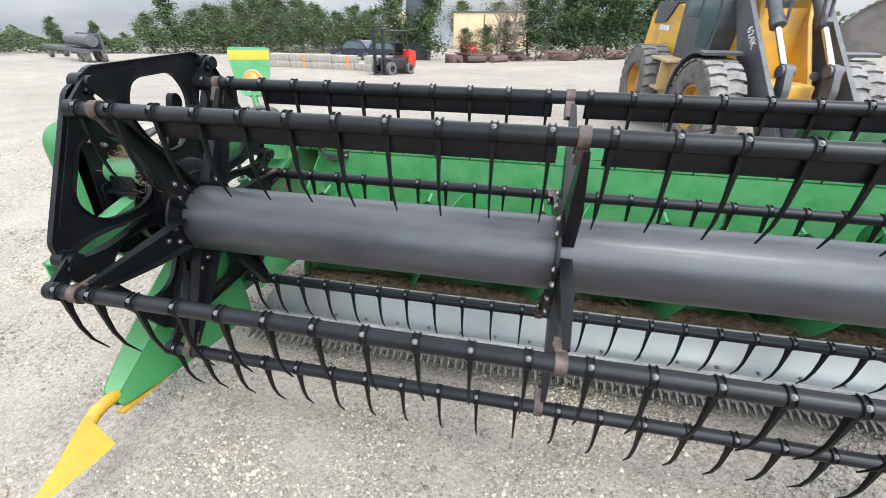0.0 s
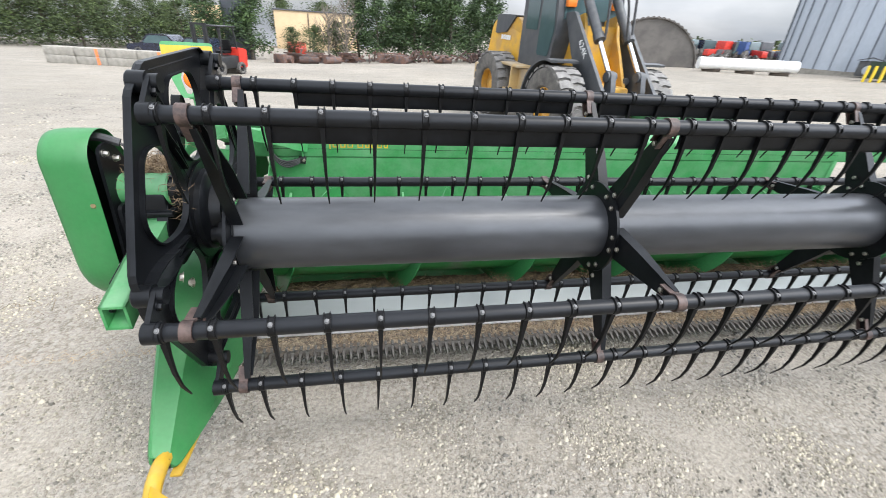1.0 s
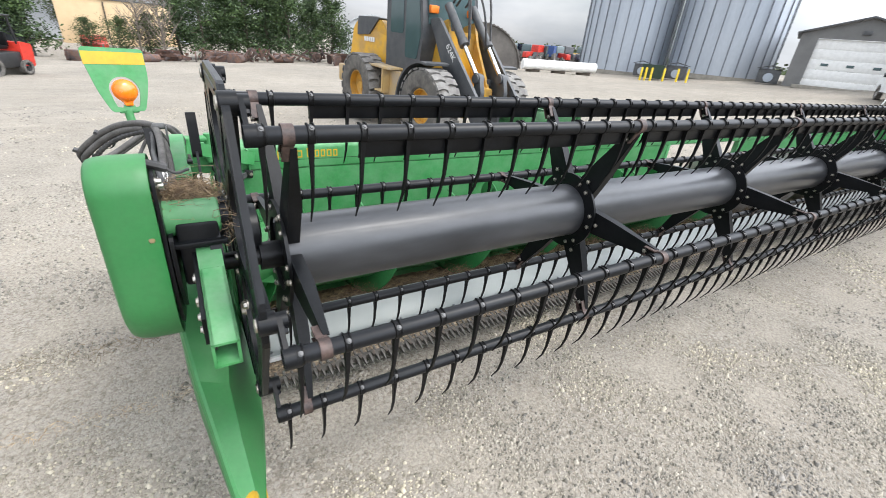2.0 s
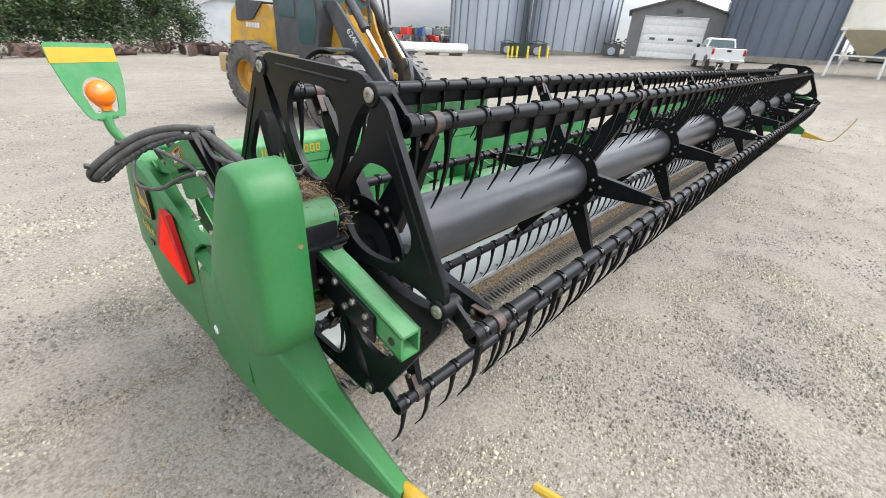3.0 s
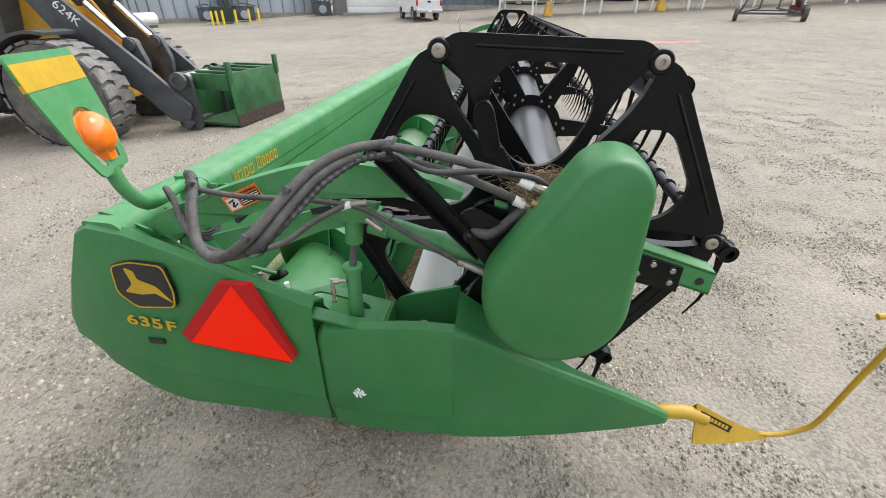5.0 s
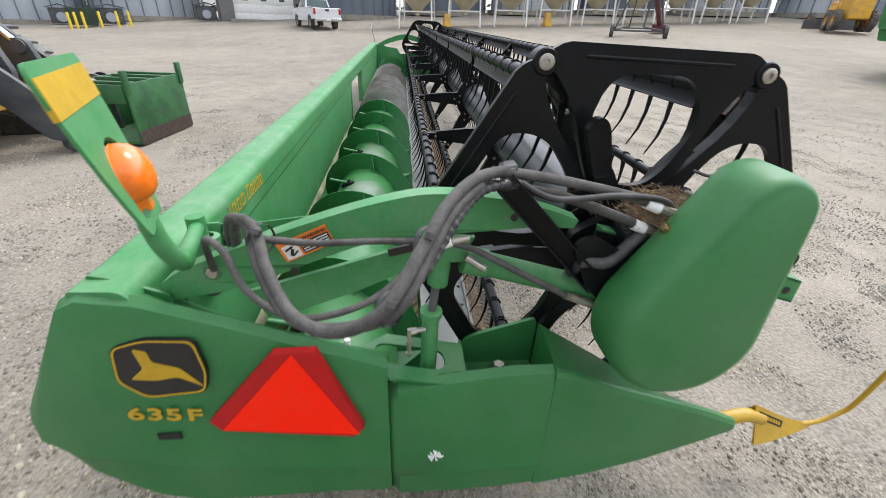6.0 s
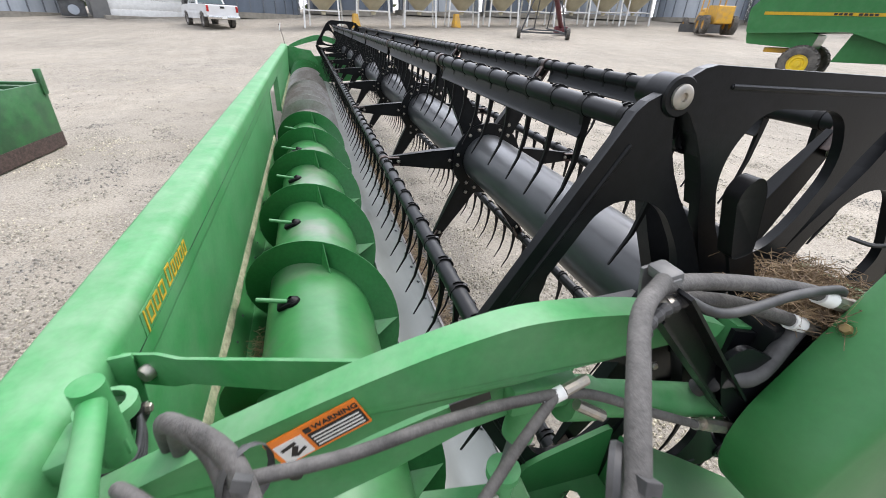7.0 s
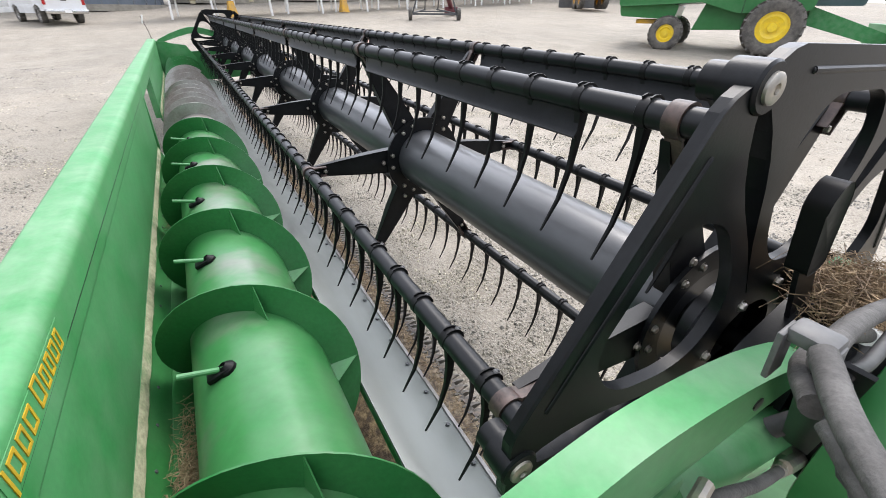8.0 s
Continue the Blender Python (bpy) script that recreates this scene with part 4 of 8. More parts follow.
def make_auger():
    bm = B()
    lathe(bm, [(0, 0), (AT, 0), (AT, 4.30), (0, 4.30)], (X0 + 0.01, AY, AZ), (1, 0, 0), 40)
    tube = part("auger_tube", bm, AUGER_PAINT, HEADER, "green auger tube with rubbed bare patches")
    bm = B()
    lathe(bm, [(0, 0), (AT, 0), (AT, 4.5), (0, 4.5)], (X0 + 4.31, AY, AZ), (1, 0, 0), 40)
    part("auger_middle", bm, SILVER, tube, "worn bare steel middle of the auger")
    bm = B()
    lathe(bm, [(0, 0), (AT, 0), (AT, X1 - X0 - 8.84), (0, X1 - X0 - 8.84)], (X0 + 8.82, AY, AZ), (1, 0, 0), 40)
    part("auger_far_tube", bm, GREEN_INNER, tube)

    def flight(x0, x1, pitch, phase, mat, name, hand=1):
        f = B()
        n = int((x1 - x0) / pitch * 40)
        prev = None
        for i in range(n + 1):
            x = x0 + (x1 - x0) * i / n
            a = phase + hand * 2 * math.pi * (x - x0) / pitch
            c, s = math.cos(a), math.sin(a)
            row = [f.verts.new((x + dx, AY + r * c, AZ + r * s)) for r, dx in ((AT - 0.004, -0.003), (AR, -0.003), (AR, 0.003), (AT - 0.004, 0.003))]
            if prev:
                for k in range(4):
                    f.faces.new((prev[k], prev[(k + 1) % 4], row[(k + 1) % 4], row[k]))
            else:
                f.faces.new(row)
            prev = row
        f.faces.new(prev)
        return part(name, f, mat, tube, "", 50)
    flight(-1.66, 3.10, AP, radians(PH), FLIGHT_SHADED, "auger_flight", -1)
    flight(3.12, 5.20, 0.36, radians(PH), SILVER, "worn_flight", -1)
    flight(5.25, 7.2, 0.58, radians(10), SILVER, "worn_flight", 1)
    flight(7.25, X1 - 0.02, AP, radians(10), FLIGHT_SHADED, "auger_flight", 1)
    # triangular braces behind the flights and the feeding fingers
    g = B()
    prism(g, [[(AT - 0.004, 0.0), (AT - 0.004, 0.085), (AR - 0.008, 0.004), (AR - 0.008, 0.0)]], "z", -0.002, 0.002)
    bmesh.ops.rotate(g, verts=g.verts, cent=(AT, 0, 0), matrix=Matrix.Rotation(radians(24), 3, "X"))
    brace = part("flight_brace", g, GREEN_INNER, None)
    p = B()
    cyl(p, (0, 0, AT - 0.02), (0, 0, AT + 0.115), 0.009, n=10)
    pin = part("feed_finger", p, GREEN, None)
    q = B()
    lathe(q, [(0.030, 0.0), (0.028, 0.012), (0.015, 0.024), (0.010, 0.030)], (0, 0, AT - 0.003), (0, 0, 1), 12)
    box(q, (0.0, 0.025, AT + 0.008), (0.045, 0.075, 0.018), bevel=0.005)
    guide = part("finger_guide", q, PLASTIC, None)
    for t in range(8):
        for a in (96.5, 178, 268):
            th = radians(a)
            x = -1.66 + AP * (((radians(PH) - th) / (2 * math.pi)) % 1.0 + t)
            if x > 3.0:
                continue
            m = Matrix.Translation((x, AY, AZ)) @ Matrix.Rotation(th, 4, "X") @ Matrix(((0, -1, 0, 0), (1, 0, 0, 0), (0, 0, 1, 0), (0, 0, 0, 1)))
            again("flight_brace", brace, tube, m)
        th = radians(-24)
        x = -1.66 + AP * (((radians(PH) - radians(90)) / (2 * math.pi)) % 1.0 + t) - 0.26
        if -1.5 < x < 3.0:
            m = Matrix.Translation((x, AY, AZ)) @ Matrix.Rotation(th, 4, "X")
            again("finger_guide", guide, tube, m)
            foot = m @ Vector((0, 0, AT + 0.004))
            again("feed_finger", pin, tube, Matrix.Translation(foot) @ Matrix.Rotation(radians(-78), 4, "X") @ Matrix.Translation((0, 0, 0.02 - AT)))
    for o in (brace, pin, guide):
        bpy.data.objects.remove(o)


make_auger()


def make_back_lettering():
    """The maker's name on the beam's face, as plain yellow bars."""
    x = -1.222
    plate = B()
    box(plate, (-1.005, 2.8845, 1.000), (0.45, 0.002, 0.066))
    sticker = part("maker_sticker", plate, GREEN, HEADER, "row of yellow letter bars on the green beam")
    for i, (w, h) in enumerate(((0.024, 0.062), (0.046, 0.048), (0.042, 0.048), (0.046, 0.048), (0, 0), (0.048, 0.060), (0.035, 0.048), (0.035, 0.048), (0.040, 0.048), (0.035, 0.048))):
        if not w:
            x += 0.016
            continue
        z0 = 0.978 - (0.010 if i == 0 else 0)
        bm = B()
        if w > 0.025:
            prism(bm, [[(x, z0), (x + w * 0.82, z0), (x + w * 0.82, z0 + h), (x, z0 + h)], [(x + 0.007, z0 + 0.007), (x + w * 0.82 - 0.007, z0 + 0.007), (x + w * 0.82 - 0.007, z0 + h - 0.007), (x + 0.007, z0 + h - 0.007)]], "y", 2.8815, 2.8833)
        else:
            box(bm, (x + 0.012, 2.8824, z0 + h / 2), (0.0075, 0.0018, h))
        part("letter_bar", bm, DECAL_YELLOW, sticker)
        x += w + 0.006


make_back_lettering()


# ---- near end: hood, snout, crop divider ----
def shell_section(y, xo, xd, zb, zs, zd):
    """One cross-section of a moulded shell: outer face xo, bottom zb, shoulder zs, and the deck sloping in to xd at zd."""
    mid = zb + (zs - zb) * 0.45
    low = zb + (zs - zb) * 0.27
    return [(xo + 0.050, y, zb), (xo + 0.016, y, zb + 0.03), (xo + 0.005, y, low - 0.008), (xo - 0.002, y, low), (xo, y, mid), (xo + 0.004, y, zs - 0.045), (xo + 0.014, y, zs - 0.015), (xo + 0.040, y, zs),
            (xd - 0.006, y, zd + 0.004), (xd, y, zd - 0.004), (xd, y, zd - 0.035), (xd - 0.006, y, zd - 0.035), (xd - 0.008, y, zd - 0.008),
            (xo + 0.046, y, zs - 0.010), (xo + 0.022, y, zs - 0.020), (xo + 0.012, y, zs - 0.048), (xo + 0.008, y, mid), (xo + 0.020, y, zb + 0.034), (xo + 0.056, y, zb + 0.008)]


def make_hood():
    bm = B()
    rows = [(3.300, -1.80, -1.70, 0.60, 0.66, 0.655), (3.270, -1.855, -1.69, 0.53, 0.70, 0.69), (3.160, -1.885, -1.69, 0.415, 0.865, 0.855), (3.05, -1.890, -1.70, 0.325, 1.055, 1.035),
            (3.00, -1.890, -1.71, 0.29, 1.080, 1.045), (2.88, -1.885, -1.725, 0.24, 1.060, 1.000), (2.70, -1.875, -1.730, 0.225, 0.985, 0.905), (2.48, -1.868, -1.735, 0.215, 0.890, 0.832), (2.36, -1.866, -1.735, 0.208, 0.842, 0.790), (2.29, -1.865, -1.735, 0.205, 0.812, 0.772)]
    loft(bm, [shell_section(r[0], r[1] + 0.018, *r[2:]) for r in rows])
    hood = part("end_hood", bm, GREEN_PLASTIC, HEADER, "green moulded end hood with scuffs")
    # deck by the ram, with its long slot
    bm = B()
    slot = rounded([(-1.788, 2.115), (-1.700, 2.115), (-1.700, 2.335), (-1.788, 2.335)], 0.040, 5)
    prism(bm, [[(-1.842, 2.055), (-1.655, 2.055), (-1.655, 2.30), (-1.725, 2.37), (-1.735, 2.43), (-1.842, 2.43)], slot], "z", -0.004, 0.004)
    bmesh.ops.transform(bm, matrix=Matrix.Translation((0, 2.24, 0.757)) @ Matrix.Rotation(radians(12), 4, "X") @ Matrix.Translation((0, -2.24, 0)), verts=bm.verts)
    part("ram_deck", bm, GREEN_PLASTIC, hood, "green deck with a long slot round the ram")
    bm = B()
    rows = [(2.292, -1.850, -1.775, 0.210, 0.690, 0.675), (2.262, -1.872, -1.785, 0.190, 0.725, 0.71), (2.06, -1.878, -1.805, 0.195, 0.762, 0.750), (1.92, -1.880, -1.810, 0.205, 0.780, 0.770), (1.80, -1.879, -1.815, 0.215, 0.778, 0.772)]
    loft(bm, [shell_section(r[0], r[1] + 0.018, *r[2:]) for r in rows])
    snout = part("snout", bm, GREEN_PLASTIC, HEADER, "long green plastic divider snout")
    bm = B()
    # rows: y, outer side, top ridge, inner foot; heights of the keel, shoulder, ridge
    rows = [(1.800, -1.861, -1.655, -1.600, 0.215, 0.778, 0.800), (1.760, -1.860, -1.660, -1.598, 0.220, 0.768, 0.775), (1.600, -1.850, -1.680, -1.596, 0.235, 0.690, 0.680),
            (1.380, -1.822, -1.712, -1.612, 0.255, 0.585, 0.540), (1.180, -1.788, -1.702, -1.640, 0.275, 0.482, 0.440), (1.020, -1.760, -1.690, -1.662, 0.298, 0.388, 0.362), (1.004, -1.752, -1.694, -1.668, 0.304, 0.376, 0.352)]
    loft(bm, [[(xf, y, zb + 0.015), (xo + 0.045, y, zb), (xo + 0.012, y, zb + 0.025), (xo, y, zb + (zs - zb) * 0.5), (xo + 0.002, y, zs - 0.020), (xo + 0.010, y, zs - 0.003), (xo + 0.020, y, zs + 0.001),
               (xr - 0.010, y, zr + 0.002), (xr, y, zr - 0.004), (xr + (xf - xr) * 0.35, y, zr + (zb - zr) * 0.35), (xf - 0.004, y, zb + (zr - zb) * 0.22)] for y, xo, xr, xf, zb, zs, zr in rows])
    part("snout_nose", bm, GREEN_PLASTIC, snout, "", 16)
    # the tip is closed; a black block paints the shade of its opening
    bm = B()
    box(bm, (-1.712, 1.0025, 0.340), (0.052, 0.004, 0.050), (0, 6, 0), 0.001)
    part("nose_opening", bm, STICKER_HOLE_BLACK, snout)
    bm = B()
    prism(bm, [rounded([(2.06, 0.50), (2.045, 0.715), (2.00, 0.738), (1.80, 0.800), (1.80, 0.50)], 0.02, 3)], "x", -1.632, -1.618)
    box(bm, (-1.72, 2.055, 0.645), (0.19, 0.010, 0.13))
    box(bm, (-1.72, 1.93, 0.610), (0.19, 0.25, 0.010))
    part("recess_wall", bm, GREEN_PLASTIC, snout)
    bm = B()
    bolt_head(bm, (-1.70, 1.93, 0.640), (0, 0, 1), 0.022, 0.030)
    part("recess_bolt", bm, BOLT, snout)
    bm = B()
    prism(bm, [rounded([(3.010, 1.062), (3.010, 1.092), (2.960, 1.082), (2.830, 1.030), (2.830, 0.992)], 0.008, 2)], "x", -1.785, -1.777)
    part("hood_flange", bm, GREEN_INNER, hood, "dark green upright flange behind the hood")
    # solid black box, coloured as the dark in the stud's rectangular hole
    bm = B()
    box(bm, (-1.7625, 2.405, 0.806), (0.030, 0.050, 0.012), (14, 18, 0))
    part("stud_hole", bm, STICKER_HOLE_BLACK, hood)
    bm = B()
    cyl(bm, (-1.762, 2.405, 0.80), (-1.760, 2.405, 0.845), 0.009, n=10)
    part("deck_stud", bm, WHITE, hood)
    bm = B()
    lathe(bm, [(0.024, -0.003), (0.027, 0.0), (0.024, 0.003), (0.021, 0.0), (0.024, -0.003)], (-1.752, 2.502, 0.855), (0.2, -0.3, 1), 20)
    cyl(bm, (-1.752, 2.502, 0.82), (-1.752, 2.502, 0.872), 0.008, n=8)
    part("ring_pin", bm, BOLT, hood)
    bm = B()
    for k in range(7):
        a = 0.5 + k * 0.9
        prism(bm, [[(2.150, 0.438), (2.150 + 0.030 * math.cos(a) * (0.6 + 0.4 * (k % 2)), 0.438 + 0.026 * math.sin(a)), (2.150 + 0.022 * math.cos(a + 0.5), 0.438 + 0.020 * math.sin(a + 0.5))]], "x", -1.8622, -1.857)
    tagged(part("scuff", bm, WHITE, snout, "pale torn scuff on the plastic"), kind="stuff")
    # maker's emblem as a plain shield, model lettering, slow-vehicle triangle
    ex = -1.8685
    shield = rounded([(2.755, 0.955), (2.875, 0.962), (2.955, 0.938), (2.972, 0.825), (2.915, 0.765), (2.762, 0.780), (2.745, 0.85)], 0.022, 4)
    for grow, mat, dx, nm in ((1.0, STICKER_HOLE_BLACK, 0.0, "emblem"), ):
        bm = B()
        prism(bm, [shield], "x", ex - 0.006, ex + 0.006)
        part(nm, bm, mat, hood, "black shield sticker with gold shape")
    c = Vector((2.858, 0.865))
    rim_in = [tuple(c + (Vector(p) - c) * 0.93) for p in shield]
    rim_out = [tuple(c + (Vector(p) - c) * 0.98) for p in shield]
    bm = B()
    prism(bm, [rim_out, rim_in], "x", ex - 0.0075, ex - 0.004)
    blob = rounded([(2.935, 0.835), (2.895, 0.870), (2.905, 0.935), (2.872, 0.925), (2.870, 0.890), (2.81, 0.868), (2.762, 0.800), (2.82, 0.838), (2.875, 0.828)], 0.010, 3)
    prism(bm, [blob], "x", ex - 0.0075, ex - 0.004)
    part("emblem_gold", bm, DECAL_YELLOW, hood)
    for sign, y in (("6", 2.985), ("3", 2.937), ("5", 2.890), ("F", 2.836)):
        lettering(sign, 0.062, frame_of((-1.8745, y, 0.690 - 0.10 * (2.985 - y)), (0, -1, -0.10), (0, -0.10, 1)), DECAL_YELLOW, hood, "numeral", width=1.42, bold=0.0015)
    bm = B()
    box(bm, (-1.8725, 2.900, 0.612), (0.004, 0.062, 0.024))
    part("plate_sticker", bm, STICKER_HOLE_BLACK, hood)
    return hood, snout


hood, snout = make_hood()


def make_triangle():
    """Slow-vehicle triangle: a bright inner triangle in a dark border with cut corners, lying on the hood's face."""
    ring = [(2.578, 0.902), (2.470, 0.905), (2.362, 0.605), (2.392, 0.572), (2.755, 0.625), (2.782, 0.664)]
    inner = [(2.530, 0.898), (2.376, 0.582), (2.752, 0.630)]
    bm = B()
    prism(bm, [ring], "x", -1.8750, -1.8515)
    body = part("slow_vehicle_triangle", bm, DARK_RED, hood, "dark red bordered triangle")
    bm = B()
    prism(bm, [inner], "x", -1.8770, -1.8745)
    part("bright_triangle", bm, RED, body, "bright orange-red triangle")


make_triangle()


def make_divider():
    """Yellow crop lifter ahead of the snout: socket, pointed shoe and a bent rod."""
    d = thing("crop_divider", "yellow plastic divider point with a bent yellow rod", "crop divider", pose(0.036, 0, 0, 0, 0, 1.03))
    bm = B()
    sweep(bm, spline([(-1.712, 1.06, 0.335), (-1.708, 0.985, 0.352), (-1.702, 0.915, 0.350), (-1.694, 0.84, 0.318)], 5), 0.027, 12)
    part("socket", bm, YELLOW, d)
    bm = B()
    prism(bm, [rounded([(0.985, 0.285), (1.23, 0.262), (1.235, 0.272), (0.985, 0.299)], 0.004, 2)], "x", -1.690, -1.655)
    part("lower_blade", bm, YELLOW, d)
    # the shoe: two sheets meeting in a ridge, flared at the open back
    keel = [(0.885, -1.757, -1.690, -1.612, 0.240, 0.392), (0.80, -1.742, -1.688, -1.626, 0.236, 0.345), (0.70, -1.718, -1.684, -1.646, 0.234, 0.292), (0.585, -1.690, -1.680, -1.668, 0.236, 0.252)]
    bm = B()
    loft(bm, [[(xo, y, zb), (xr, y, zr), (xi, y, zb), (xi - 0.010, y, zb + 0.001), (xr, y, zr - 0.012), (xo + 0.010, y, zb + 0.001)] for y, xo, xr, xi, zb, zr in keel])
    shoe = part("shoe", bm, YELLOW, d, "pointed yellow shoe with black sticker")
    p0, p1, p2 = Vector((-1.757, 0.885, 0.240)), Vector((-1.690, 0.885, 0.392)), Vector((-1.718, 0.70, 0.234))
    along = (Vector((-1.684, 0.70, 0.292)) - p1).normalized()
    out = (p1 - p0).cross(p2 - p0).normalized()
    if out.x > 0:
        out = -out
    m = frame_of(p1 + along * 0.012 + (p0 - p1) * 0.24 + out * 0.002, along, p1 - p0)
    bm = B()
    box(bm, (0.078, 0.004, 0.0), (0.150, 0.028, 0.003))
    bmesh.ops.transform(bm, matrix=m, verts=bm.verts)
    part("shoe_sticker", bm, STICKER_HOLE_BLACK, shoe)
    bm = B()
    for i in range(7):
        box(bm, (0.024 + 0.018 * i, 0.004, 0.0020), (0.012, 0.014, 0.002))
    bmesh.ops.transform(bm, matrix=m, verts=bm.verts)
    part("sticker_bars", bm, DECAL_YELLOW, shoe)
    bm = B()
    sweep(bm, spline([(-1.680, 0.66, 0.25), (-1.680, 0.56, 0.255), (-1.684, 0.49, 0.300), (-1.700, 0.465, 0.38), (-1.735, 0.470, 0.63), (-1.765, 0.468, 0.845), (-1.770, 0.468, 0.908), (-1.772, 0.486, 0.928), (-1.774, 0.572, 0.912)], 6), 0.0095, 8)
    part("rod", bm, YELLOW, d)


make_divider()


# ---- near end: drive cover, lift arm, hoses, marker ----
def make_drive_cover():
    def outline(k):
        pts = []
        c1, r1, c2, r2 = (1.515, 0.968), 0.205 * k, (1.425, 1.302), 0.100 * k
        d = math.hypot(c2[0] - c1[0], c2[1] - c1[1])
        base = math.degrees(math.atan2(c2[1] - c1[1], c2[0] - c1[0]))
        off = math.degrees(math.acos((r1 - r2) / d))
        for i in range(25):
            a = radians(base + off + (360 - 2 * off) * i / 24)
            pts.append((c1[0] + r1 * math.cos(a), c1[1] + r1 * math.sin(a)))
        for i in range(17):
            a = radians(base - off + 2 * off * i / 16)
            pts.append((c2[0] + r2 * math.cos(a), c2[1] + r2 * math.sin(a)))
        return pts
    bm = B()
    inside = ((-1.950, 0.77), (-1.942, 0.86), (-1.924, 0.92), (-1.892, 0.955), (-1.815, 0.965))
    outside = ((-1.813, 0.985), (-1.815, 1.0), (-1.850, 1.0), (-1.895, 0.995), (-1.930, 0.96), (-1.950, 0.90), (-1.958, 0.80))
    loft(bm, [[(x, *q) for q in outline(k)] for x, k in inside + outside])
    cover = part("drive_cover", bm, GREEN_PLASTIC, HEADER, "green moulded teardrop drive cover", 50)
    # black sheet added deep in the shell to darken its hollow
    bm = B()
    prism(bm, [outline(0.93)], "x", -1.916, -1.908)
    part("cover_back", bm, PLASTIC, cover)
    bm = B()
    prism(bm, [rounded([(1.375, 1.350), (1.455, 1.362), (1.545, 1.240), (1.665, 1.050), (1.700, 0.930), (1.560, 0.800), (1.390, 0.840), (1.345, 0.980), (1.365, 1.200)], 0.03, 3)], "x", -1.813, -1.803)
    part("chain_bracket", bm, BLACK, cover, "black bracket plate inside the open cover")
    for y, z in ((1.398, 1.330), (1.452, 1.300)):
        bm = B()
        bolt_head(bm, (-1.803, y, z), (1, 0, 0), 0.009, 0.016)
        part("bracket_bolt", bm, BOLT, cover)
    bm = B()
    sweep(bm, spline([(-1.875, 1.432, 1.372), (-1.825, 1.440, 1.372), (-1.772, 1.450, 1.352)], 4), 0.014, 8)
    sweep(bm, spline([(-1.778, 1.449, 1.354), (-1.748, 1.456, 1.334), (-1.715, 1.480, 1.338)], 4), 0.0045, 6)
    part("cable_boot", bm, HOSE_BLACK, cover, "black rubber cable boot")
    for p, q in (((-1.835, 1.592, 1.228), (0.842, 0.539)), ((-1.835, 1.330, 1.180), (-0.95, 0.25))):
        bm = B()
        bolt_head(bm, p, (0, *q), 0.010, 0.012)
        part("cover_bolt", bm, BRASS, cover)
    bm = B()
    case = rounded([(1.805, 1.165), (1.750, 1.040), (1.660, 0.950), (1.450, 0.860), (1.370, 1.00), (1.370, 1.16), (1.50, 1.150), (1.640, 1.130), (1.760, 1.195)], 0.03, 3)
    prism(bm, [case], "x", -1.800, -1.788)
    part("chain_case", bm, BLACK, HEADER, "black upright plate behind the drive cover")


make_drive_cover()


